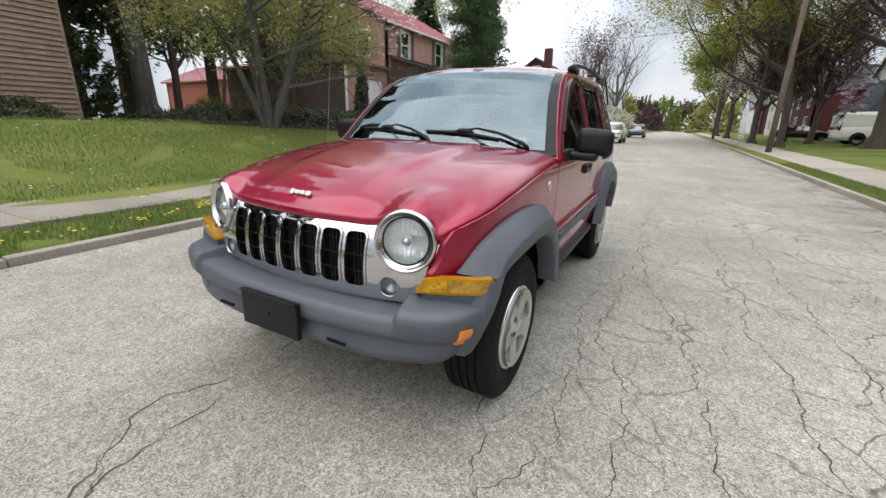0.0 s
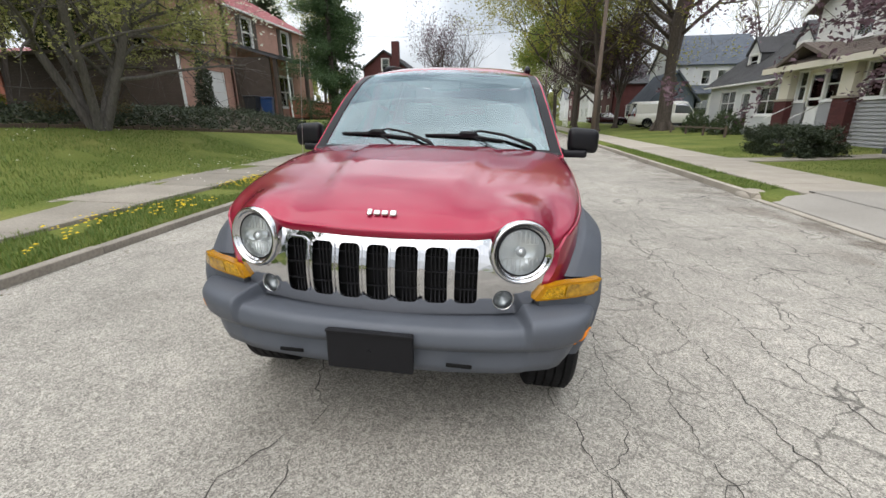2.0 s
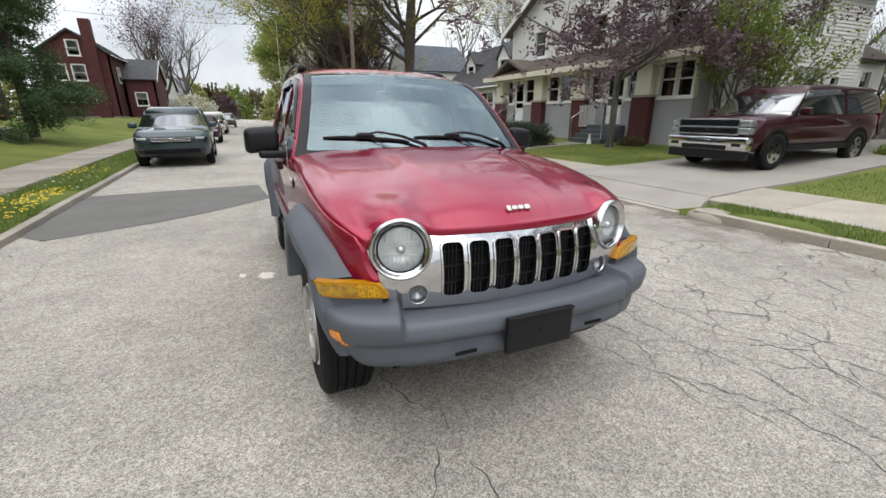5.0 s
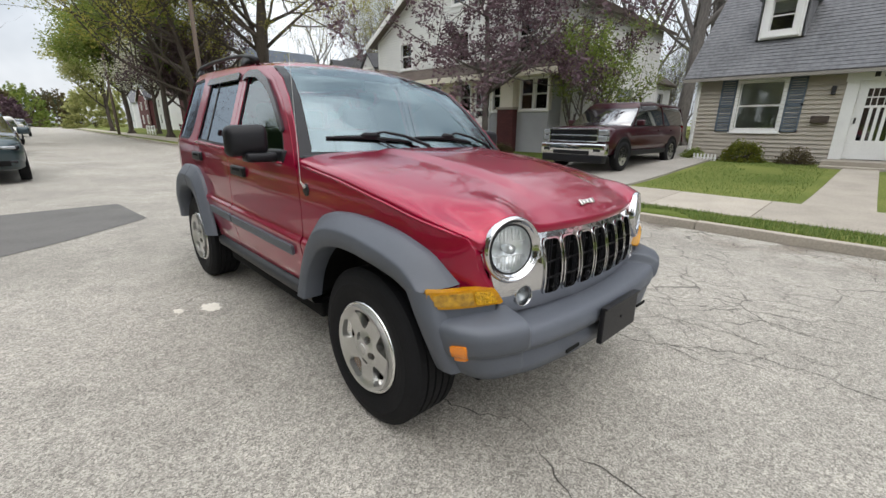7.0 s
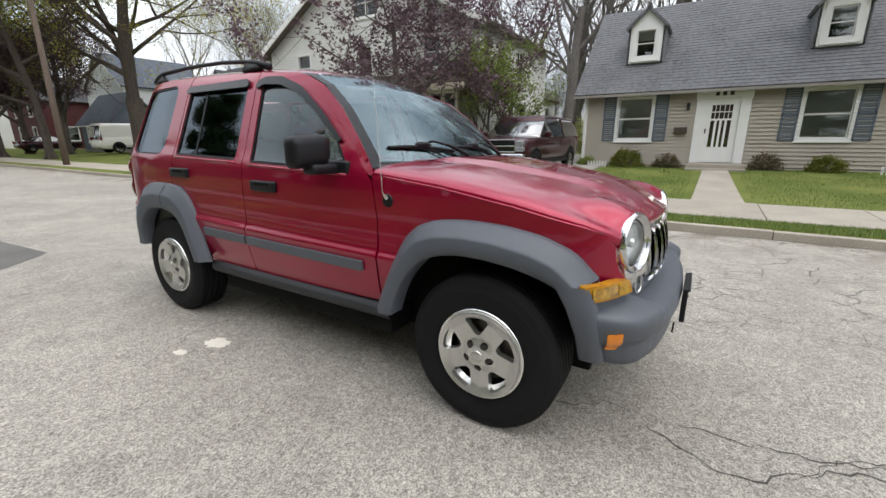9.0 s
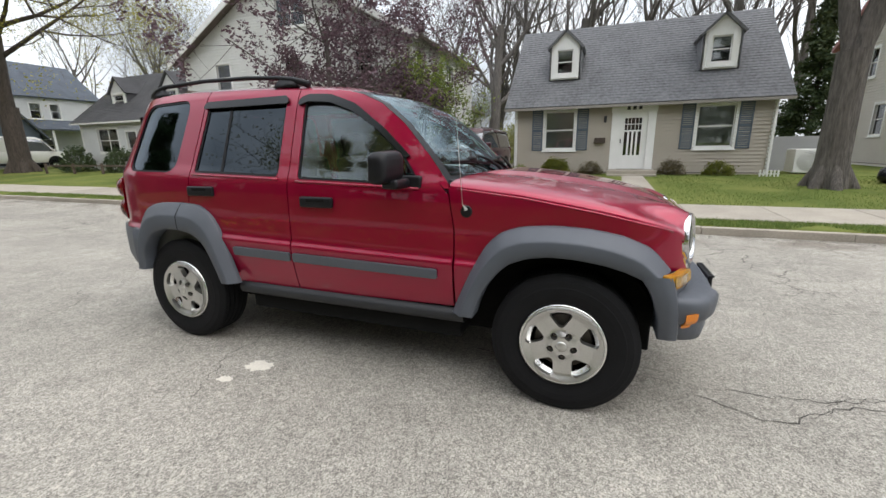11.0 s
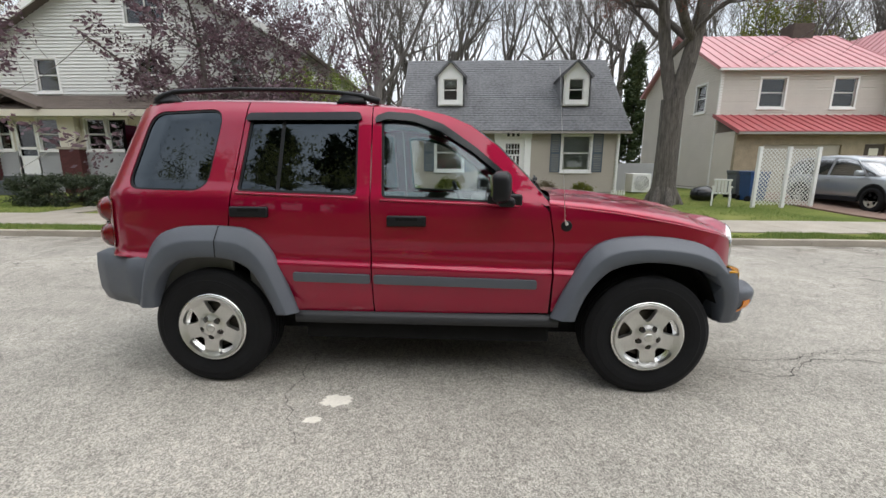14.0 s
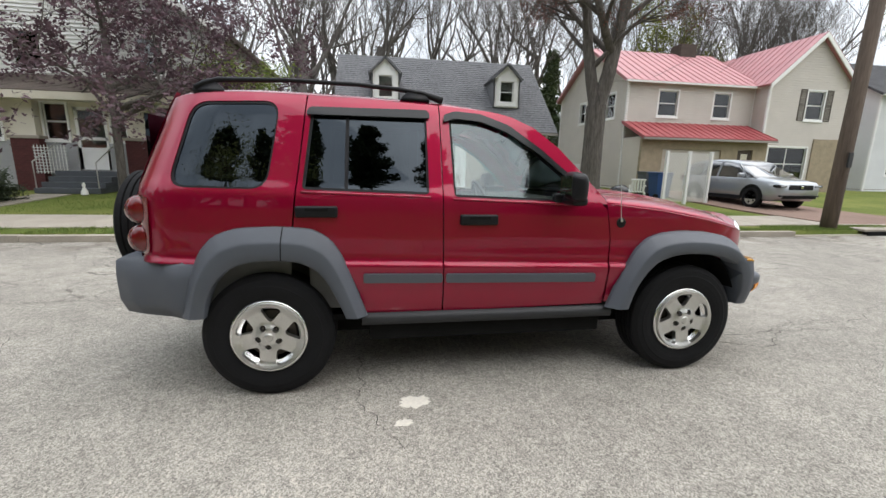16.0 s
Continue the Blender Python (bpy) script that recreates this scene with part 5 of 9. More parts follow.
def drive(name, xs, half, yc, mat, label, lift=0.022):
    """A strip of paving that follows the lawn; half(x): its half width."""
    verts, faces = [], []
    for x in xs:
        h = half(x)
        for k in range(7):
            y = yc - h + 2 * h * k / 6
            z = max(ground_z(x, 20.0), road_z(x) + 0.0 if x < 5.3 else -9) + lift
            if x < 5.2:
                z = -0.10 + 0.01
            elif x < 5.9:
                z = -0.09 + (x - 5.2) / 0.7 * 0.13
            verts.append((x, y, z))
    n = len(xs)
    faces = [(i * 7 + k, (i + 1) * 7 + k, (i + 1) * 7 + k + 1, i * 7 + k + 1) for i in range(n - 1) for k in range(6)]
    m = len(verts)
    verts += [(x, y, z - 0.15) for x, y, z in verts]
    for i in range(n - 1):
        faces += [(i * 7, i * 7 + m, (i + 1) * 7 + m, (i + 1) * 7), (i * 7 + 6, (i + 1) * 7 + 6, (i + 1) * 7 + 6 + m, i * 7 + 6 + m)]
    return tagged(raw(name, verts, faces, mat), label, "drive", kind="structure")


DRIVE_GREY = material("pale_asphalt", (0.285, 0.265, 0.235), 0.9, vary=0.25, scale=0.7, fine=80, bump=0.5)
drive("driveway", list(np.linspace(5.91, 24, 34)), lambda x: 1.85 + 0.1 * smooth01((7.5 - x) / 1.5), 2.95, DRIVE_GREY, "worn grey asphalt drive leading up between two houses", lift=0.05)
drive("driveway_2", list(np.linspace(5.15, 16, 22)), lambda x: 1.9 + 0.4 * smooth01((6.2 - x) / 1.0), -13.2, material("brown_drive", (0.2, 0.13, 0.1), 0.9, vary=0.25, scale=0.7, fine=60, bump=0.5), "brownish paved drive under the silver car", lift=0.045)
# pale concrete apron from the gutter up to the footpath, with a low lip at the road
AX, AZ = [5.152, 5.16, 5.3, 5.6, 5.955], [-0.2, -0.094, -0.085, -0.015, 0.060]
AH = [2.1, 2.1, 2.08, 1.95, 1.85]
verts = [(x, 2.85 + h * (k / 4 - 1), z - dz) for dz in (0, 0.2) for x, z, h in zip(AX, AZ, AH) for k in range(9)]
faces = [(i * 9 + k, (i + 1) * 9 + k, (i + 1) * 9 + k + 1, i * 9 + k + 1) for i in range(4) for k in range(8)]
faces += [f for i in range(4) for f in ((i * 9, 45 + i * 9, 54 + i * 9, (i + 1) * 9), (i * 9 + 8, (i + 1) * 9 + 8, 62 + i * 9, 53 + i * 9))]
tagged(raw("drive_apron", verts, faces, DRIVE_GREY), "pale concrete drive apron sloping down to the street", "drive", kind="structure")
front_path = drive("front_path", list(np.linspace(7.5, 13.8, 12)), lambda x: 0.46 - 0.02 * (x - 7.5), -2.4, CONCRETE, "narrow concrete path to the white front door", lift=0.03)
drive("front_path_2", list(np.linspace(7.5, 11.8, 8)), lambda x: 0.5, 10.9, CONCRETE_OLD, "narrow concrete path to the porch steps", lift=0.03)

# asphalt patch, paint spots, cracks on the street
def road_sheet(name, outline, mat, label, lift):
    bm = bmesh.new()
    vs = [bm.verts.new((x, y, road_z(x) + lift)) for x, y in outline]
    bm.faces.new(vs)
    bm.normal_update()
    if bm.faces[:][0].normal.z < 0:
        bmesh.ops.reverse_faces(bm, faces=bm.faces)
    bmesh.ops.triangulate(bm, faces=bm.faces)
    ob = part(name, bm, mat, road)
    ob["label"] = label
    return ob


road_sheet("asphalt_patch", resample([(-0.96, 6.15), (-0.80, 4.5), (-1.66, 3.62), (-2.25, 3.15), (-3.3, 2.6), (-3.6, 2.9), (-3.68, 5.7), (-2.3, 5.95)], 0.3), PATCH, "dark rectangular asphalt repair patch", 0.004)
SPOT = material("spilled_white_paint", (0.68, 0.64, 0.56), 0.85, vary=0.15, scale=8, fine=60, bump=0.2)
for cx, cy, r, seed in ((-1.035, 0.50, 0.085, 1), (-1.235, 0.575, 0.042, 2)):
    g = random.Random(seed)
    out = [(cx + r * (0.75 + 0.5 * g.random()) * 0.75 * math.cos(a), cy + r * (0.75 + 0.5 * g.random()) * 1.15 * math.sin(a)) for a in np.linspace(0, 2 * math.pi, 22, endpoint=False)]
    road_sheet("paint_spot", out, SPOT, "splash of dried white paint on asphalt", 0.004)
CRACK = material("crack_filled_with_dirt", (0.062, 0.057, 0.05), 0.95, vary=0.3, scale=8, fine=60, bump=0.3)


def crack(pts, width=0.012, seed=0):
    g = random.Random(seed + len(pts))
    line = []
    for (x0, y0), (x1, y1) in zip(pts, pts[1:]):
        n = max(2, int(math.hypot(x1 - x0, y1 - y0) / 0.035))
        line += [(x0 + (x1 - x0) * k / n, y0 + (y1 - y0) * k / n) for k in range(n)]
    line.append(pts[-1])
    ph = [g.uniform(0, 6) for _ in range(3)]
    verts, faces = [], []
    for i, (x, y) in enumerate(line):
        a, b = line[max(i - 1, 0)], line[min(i + 1, len(line) - 1)]
        d = Vector((b[0] - a[0], b[1] - a[1])).normalized()
        nrm = Vector((-d.y, d.x))
        wob = 0.03 * math.sin(i * 0.19 + ph[2]) + 0.014 * math.sin(i * 0.7 + ph[0]) + 0.009 * math.sin(i * 1.9 + ph[1]) + g.uniform(-0.009, 0.009)
        w = 0.6 * width * (0.35 + 0.65 * abs(math.sin(i * 0.31 + ph[2]))) * g.uniform(0.5, 1.0) * min(1, i / 4, (len(line) - 1 - i) / 4) + 0.0006
        c = Vector((x, y)) + nrm * wob
        for s in (-1, 1):
            q = c + nrm * s * w / 2
            verts.append((q.x, q.y, road_z(q.x) + 0.003))
    faces = [(2 * i, 2 * i + 1, 2 * i + 3, 2 * i + 2) for i in range(len(line) - 1)]
    return raw("crack", verts, faces, CRACK, road)


crack([(-0.28, -3.6), (-0.32, -2.85), (-0.37, -2.67), (-0.47, -2.5), (-0.55, -2.44), (-0.54, -2.28), (-0.51, -2.16), (-0.40, -1.97)], 0.018)
crack([(-0.39, -1.95), (-0.36, -1.80), (-0.48, -1.61), (-0.46, -1.3), (-0.3, -0.6)], 0.014)
crack([(-0.47, -2.5), (-0.41, -2.56), (-0.24, -2.75), (-0.22, -3.0), (-0.1, -3.6)], 0.012)
crack([(0.98, -1.95), (1.17, -2.31), (1.27, -2.77), (1.24, -3.08), (1.4, -3.8)], 0.014)
crack([(-0.38, -2.06), (-0.3, -2.3), (-0.29, -2.65), (-0.08, -3.26), (-0.14, -3.92), (0.3, -4.6)], 0.014)
crack([(0.92, -2.4), (0.92, -2.03), (0.88, -1.88), (0.88, -1.7), (0.8, -1.55), (0.82, -1.1)], 0.012)
crack([(1.15, -2.6), (1.08, -2.26), (0.95, -2.01), (1.17, -1.56), (1.12, -1.23), (1.08, -0.74), (1.03, -0.42), (1.0, 0.6)], 0.012)
crack([(1.5, -2.8), (1.47, -2.2), (1.4, -1.9), (1.44, -1.28), (1.31, -0.88), (1.18, -0.51), (1.18, 0.37), (1.25, 1.4)], 0.014)
crack([(1.92, -2.9), (1.9, -2.2), (1.83, -1.51), (1.74, -1.05), (1.73, -0.48), (1.56, 0.12), (1.35, 1.13), (1.19, 2.51), (1.25, 5.0)], 0.016)
crack([(2.36, -3.0), (2.32, -1.96), (2.26, -1.26), (2.21, -0.86), (2.17, -0.28), (2.09, 0.15), (2.11, 0.98), (1.99, 2.48), (1.81, 5.17), (1.9, 9.0)], 0.016)
crack([(2.75, -3.2), (2.6, -2.2), (2.7, -1.2), (2.61, -0.32), (2.6, 0.38), (2.51, 1.23), (2.47, 2.81), (2.44, 5.65), (2.5, 11.0)], 0.014)
crack([(-2.2, 2.6), (-1.14, 2.83), (-0.86, 2.95), (-0.58, 3.07), (-0.44, 3.4), (-0.19, 3.34), (0.34, 3.58)], 0.014)
crack([(-1.5, 0.6), (-1.29, 0.68), (-1.05, 0.77), (-0.74, 0.8), (-0.3, 0.9)], 0.010)
crack([(-3.3, -0.5), (-2.9, 0.6), (-2.95, 1.8), (-2.8, 2.7)], 0.012)
crack([(3.2, -4.0), (3.1, -2.6), (3.16, -1.3), (3.1, 0.2), (3.2, 2.4), (3.05, 6.0), (3.15, 12.0)], 0.014)
crack([(3.9, -9.0), (3.7, -6.2), (3.85, -3.2), (3.75, 0.0), (3.8, 4.0), (3.7, 9.0)], 0.014)
crack([(-0.9, -4.5), (-0.2, -5.2), (0.8, -5.0), (1.9, -5.6), (3.1, -5.3)], 0.012)
g = random.Random(11)
for k in range(75):
    x, y = g.uniform(0.95, 3.9), g.uniform(-4.5, 9.0)
    sx = g.choice((-1, 1)) * g.uniform(0.25, 0.5)
    crack([(x, y), (x + sx * 0.5, y + g.uniform(-0.25, 0.25)), (x + sx, y + g.uniform(-0.4, 0.4))], 0.009, k)
for k in range(12):
    x, y = g.uniform(-3.2, 4.2), g.uniform(6.0, 22.0)
    crack([(x, y), (x + g.uniform(-0.5, 0.5), y + g.uniform(0.4, 1.2)), (x + g.uniform(-0.8, 0.8), y + g.uniform(1.2, 2.4))], 0.014, k)


# ---- houses: helpers ----
def facade(origin, u, w):
    """Wall frame: local x runs right as seen from outside, y up, z outwards."""
    u, w = Vector(u), Vector(w)
    m = Matrix.Identity(4)
    m.col[0][:3], m.col[1][:3], m.col[2][:3], m.col[3][:3] = u, (0, 0, 1), w, origin
    return m


STREET_W = ((0, -1, 0), (-1, 0, 0))
STREET_E = ((0, 1, 0), (1, 0, 0))
FACE_S = ((1, 0, 0), (0, -1, 0))
FACE_N = ((-1, 0, 0), (0, 1, 0))


def span(poly, v):
    us = []
    for (u0, v0), (u1, v1) in zip(poly, poly[1:] + poly[:1]):
        if (v0 > v) != (v1 > v):
            us.append(u0 + (u1 - u0) * (v - v0) / (v1 - v0))
    return (min(us), max(us)) if len(us) > 1 else None


def wall(parent, F, poly, holes, mat, siding=None, course=0.125, thick=0.18, name="wall", base=0.0):
    """A wall with real openings; siding: the material of lapped boards nailed over it."""
    at = lambda u, v, d: F @ Vector((u, v, -d))
    rects = [[(a, c), (b, c), (b, d), (a, d)] for a, b, c, d in holes]
    w = part(name, sheet(poly, rects, at, 2.5, thick, F.to_3x3() @ Vector((0, 0, 1)), back=True), mat, parent)
    if siding:
        verts, faces = [], []
        v = min(p[1] for p in poly) + base
        top = max(p[1] for p in poly)
        while v < top - 0.02:
            s = span(poly, v + course * 0.5)
            if s:
                cuts = sorted((a, b) for a, b, c, d in holes if c < v + course * 0.8 and d > v + course * 0.2)
                u = s[0]
                runs = []
                for a, b in cuts:
                    if a > u:
                        runs.append((u, a))
                    u = max(u, b)
                if u < s[1]:
                    runs.append((u, s[1]))
                for a, b in runs:
                    k = len(verts)
                    verts += [F @ Vector(q) for q in ((a, v, 0.004), (b, v, 0.004), (b, v, 0.048), (a, v, 0.048), (a, v + course, 0.006), (b, v + course, 0.006))]
                    faces += [(k + 3, k + 2, k + 5, k + 4), (k, k + 1, k + 2, k + 3), (k + 1, k + 5, k + 2), (k, k + 3, k + 4)]
            v += course
        sd = raw("siding", verts, faces, siding, w)
        sd["kind"] = "stuff"
    return w


def fbox(F, u0, u1, v0, v1, w0, w1, bevel=0.0):
    bm = bmesh.new()
    box(bm, u0, u1, v0, v1, w0, w1, bevel=bevel, seg=1, m=F)
    return bm


def window(parent, F, u0, u1, v0, v1, casing=0.09, mat=None, rows=2, cols=1, blind=0.5, sill=True, name="window"):
    """A sash window in its opening: casing, rails, panes, sill, blind."""
    mat = mat or WHITE
    bm = bmesh.new()
    c = casing
    for a, b, p, q in ((u0 - c, u0, v0 - c, v1 + c), (u1, u1 + c, v0 - c, v1 + c), (u0, u1, v1, v1 + c), (u0, u1, v0 - c, v0)):
        box(bm, a, b, p, q, -0.02, 0.045, m=F)
    win = part(name, bm, mat, parent)
    bm = bmesh.new()
    r = 0.035
    for a, b, p, q in ((u0, u0 + r, v0, v1), (u1 - r, u1, v0, v1), (u0 + r, u1 - r, v1 - r, v1), (u0 + r, u1 - r, v0, v0 + r)):
        box(bm, a, b, p, q, -0.07, -0.025, m=F)
    for k in range(1, rows):
        v = v0 + (v1 - v0) * k / rows
        box(bm, u0 + r, u1 - r, v - r / 2, v + r / 2, -0.07, -0.03, m=F)
    for k in range(1, cols):
        u = u0 + (u1 - u0) * k / cols
        box(bm, u - r / 2, u + r / 2, v0 + r, v1 - r, -0.066, -0.034, m=F)
    part("window_frame", bm, mat, win)
    for i in range(rows):
        for j in range(cols):
            a, b = u0 + (u1 - u0) * j / cols + r, u0 + (u1 - u0) * (j + 1) / cols - r
            p, q = v0 + (v1 - v0) * i / rows + r, v0 + (v1 - v0) * (i + 1) / rows - r
            part("pane", fbox(F, a, b, p, q, -0.054, -0.050), PANE, win)
    if blind:
        part("blind", fbox(F, u0, u1, v0 + (v1 - v0) * (1 - blind), v1, -0.085, -0.075), BLIND, win)
    if sill:
        part("window_sill", fbox(F, u0 - c - 0.03, u1 + c + 0.03, v0 - c - 0.04, v0 - c, -0.02, 0.09), mat, win)
    return win


def shutter_pair(parent, F, u0, u1, v0, v1, w, mat, gap=0.1):
    for a in (u0 - gap - w, u1 + gap):
        bm = bmesh.new()
        for p, q, r, s in ((a, a + 0.05, v0, v1), (a + w - 0.05, a + w, v0, v1), (a, a + w, v0, v0 + 0.06), (a, a + w, v1 - 0.06, v1), (a, a + w, (v0 + v1) / 2 - 0.03, (v0 + v1) / 2 + 0.03)):
            box(bm, p, q, r, s, 0.024, 0.06, m=F)
        sh = part("shutter", bm, mat, parent)
        bm = bmesh.new()
        n = int((v1 - v0) / 0.07)
        for k in range(n):
            v = v0 + (v1 - v0) * (k + 0.5) / n
            box(bm, a + 0.05, a + w - 0.05, v - 0.026, v + 0.026, 0.026, 0.046, m=F)
        part("louvres", bm, mat, sh)["kind"] = "stuff"


def roof_plane(parent, a, b, c, d, mat, course=0.16, thick=0.12, seams=0.0, name="roof"):
    """A roof slope: a, b along the eave, c, d along the ridge above b and a. Lapped courses, or standing seams."""
    a, b, c, d = (Vector(p) for p in (a, b, c, d))
    n = (b - a).cross(d - a).normalized()
    if n.z < 0:
        n = -n
    lo = [p - n * thick for p in (a, b, c, d)]
    slope = raw(name, [a, b, c, d] + lo, [(0, 1, 2, 3), (7, 6, 5, 4), (0, 4, 5, 1), (1, 5, 6, 2), (2, 6, 7, 3), (3, 7, 4, 0)], mat, parent)
    verts, faces = [], []
    if seams:
        k = int((b - a).length / seams)
        for i in range(k + 1):
            p, q = a.lerp(b, i / k), d.lerp(c, i / k)
            s = (b - a).normalized() * 0.018
            j = len(verts)
            verts += [p - s, p + s, p + s + n * 0.035, p - s + n * 0.035, q - s, q + s, q + s + n * 0.035, q - s + n * 0.035]
            faces += [(j + 3, j + 2, j + 6, j + 7), (j, j + 3, j + 7, j + 4), (j + 1, j + 5, j + 6, j + 2), (j, j + 1, j + 2, j + 3)]
        cov = raw("roof_seams", verts, faces, mat, slope)
    else:
        k = max(2, int((d - a).length / course))
        g = random.Random(k)
        for i in range(k):
            p, q, r, s = a.lerp(d, i / k), b.lerp(c, i / k), b.lerp(c, (i + 1) / k), a.lerp(d, (i + 1) / k)
            m = max(1, int((q - p).length / 0.33))
            ph = g.random()
            for t in range(m):
                f0, f1 = max(0, (t + ph * 0.5) / m), min(1, (t + 1 + ph * 0.5) / m) - 0.012 / max((q - p).length, 0.1)
                if t == 0:
                    f0 = 0
                h = 0.016 + g.uniform(-0.003, 0.004)
                j = len(verts)
                verts += [p.lerp(q, f0) + n * 0.003, p.lerp(q, f1) + n * 0.003, p.lerp(q, f1) + n * h, p.lerp(q, f0) + n * h, s.lerp(r, f0) + n * 0.004, s.lerp(r, f1) + n * 0.004]
                faces += [(j + 3, j + 2, j + 5, j + 4), (j, j + 1, j + 2, j + 3)]
        cov = raw("shingles", verts, faces, mat, slope)
    cov["kind"] = "stuff"
    return slope


def house_shell(name, label, x0, x1, y0, y1, z0, eave, ridge, ridge_z, face, mat, siding, roof_mat, street=(), south=(), north=(), over=0.35, seams=0.0, trim=None, course=0.125, rows=2, blind=0.5, category="house"):
    """A gabled house. face: 'w' if its front looks to -x, 'e' if to +x; ridge: 'x' or 'y'. Openings (a0, a1, z0, z1, kind) in world metres."""
    trim = trim or WHITE
    o = Vector(((x0 + x1) / 2, (y0 + y1) / 2, z0))
    h = thing(name, label, category, Matrix.Translation(o))
    xf = x0 if face == "w" else x1
    xb = x1 if face == "w" else x0
    e, rz = eave - z0, ridge_z - z0
    frames = {
        "street": (facade(Vector((xf, y1 if face == "w" else y0, z0)) - o, *(STREET_W if face == "w" else STREET_E)), y1 - y0, ridge == "x"),
        "back": (facade(Vector((xb, y0 if face == "w" else y1, z0)) - o, *(STREET_E if face == "w" else STREET_W)), y1 - y0, ridge == "x"),
        "south": (facade(Vector((x0, y0, z0)) - o, *FACE_S), x1 - x0, ridge == "y"),
        "north": (facade(Vector((x1, y1, z0)) - o, *FACE_N), x1 - x0, ridge == "y"),
    }
    opened = {"street": [], "south": [], "north": [], "back": []}
    for a0, a1, b0, b1, *k in street:
        u = sorted((y1 - a0, y1 - a1)) if face == "w" else sorted((a0 - y0, a1 - y0))
        opened["street"].append((*u, b0 - z0, b1 - z0, *k))
    for a0, a1, b0, b1, *k in south:
        opened["south"].append((*sorted((a0 - x0, a1 - x0)), b0 - z0, b1 - z0, *k))
    for a0, a1, b0, b1, *k in north:
        opened["north"].append((*sorted((x1 - a0, x1 - a1)), b0 - z0, b1 - z0, *k))
    for key, (F, w, gable) in frames.items():
        poly = [(0, 0), (w, 0), (w, e)] + ([(w / 2, rz - 0.12)] if gable else []) + [(0, e)]
        wall(h, F, poly, [q[:4] for q in opened[key]], mat, siding if key != "back" else None, course=course)
        for q in opened[key]:
            if len(q) < 5:
                window(h, F, *q, mat=trim, rows=rows, blind=blind)
            elif q[4] == "shutters":
                window(h, F, *q[:4], mat=trim, rows=rows, blind=blind)
                shutter_pair(h, F, q[0], q[1], q[2] - 0.08, q[3] + 0.08, 0.42, q[5])
            elif q[4] == "twin":
                window(h, F, *q[:4], mat=trim, rows=rows, cols=2, blind=blind)
        if siding:
            for u in (0, w):
                part("corner_board", fbox(F, u - (0.0 if u else 0.03), u + (0.03 if u else 0.1) - (0.1 if u else 0), 0, e, 0.0, 0.035), trim, h)
    part("foundation", boxes((x0 - o.x - 0.02, x1 - o.x + 0.02, y0 - o.y - 0.02, y1 - o.y + 0.02, -0.6, 0.16)), MORTAR, h)
    # added floor and centre wall, near-black to paint the unlit rooms behind the panes
    part("floor_inside", boxes((x0 - o.x + 0.2, x1 - o.x - 0.2, y0 - o.y + 0.2, y1 - o.y - 0.2, 0.16, 0.2)), ROOM_SHADE, h)
    part("partition", boxes((-0.1, 0.1, y0 - o.y + 0.2, y1 - o.y - 0.2, 0.2, e)), ROOM_SHADE, h)
    cx, cy = 0.0, 0.0
    if ridge == "y":
        hx = (x1 - x0) / 2
        dz = over * (rz - e) / hx
        for s in (-1, 1):
            A = (s * (hx + over), y0 - o.y - over, e - dz + 0.06)
            B = (s * (hx + over), y1 - o.y + over, e - dz + 0.06)
            C = (0, y1 - o.y + over, rz + 0.06)
            D = (0, y0 - o.y - over, rz + 0.06)
            roof_plane(h, A, B, C, D, roof_mat, seams=seams)
            bm = bmesh.new()
            box(bm, s * (hx + over) - 0.06, s * (hx + over) + 0.06, A[1], B[1], A[2] - 0.12, A[2] - 0.03)
            part("gutter", bm, GUTTER if name == "cape_house" else trim, h)
    else:
        hy = (y1 - y0) / 2
        dz = over * (rz - e) / hy
        for s in (-1, 1):
            A = (x0 - o.x - over, s * (hy + over), e - dz + 0.06)
            B = (x1 - o.x + over, s * (hy + over), e - dz + 0.06)
            C = (x1 - o.x + over, 0, rz + 0.06)
            D = (x0 - o.x - over, 0, rz + 0.06)
            roof_plane(h, A, B, C, D, roof_mat, seams=seams)
            fx = (x0 - o.x - over) if face == "w" else (x1 - o.x + over)
            bm = bmesh.new()
            n = 12
            a, d = Vector((fx, A[1], A[2])), Vector((fx, 0, D[2]))
            vs = [bm.verts.new(p + Vector((q * 0.03, 0, t))) for p in (a, d) for q in (-1, 1) for t in (-0.26, 0.0)]
            for f in ((0, 1, 5, 4), (2, 6, 7, 3), (0, 4, 6, 2), (1, 3, 7, 5), (0, 2, 3, 1), (4, 5, 7, 6)):
                bm.faces.new([vs[i] for i in f])
            part("barge_board", bm, trim, h)
    return h, o, frames


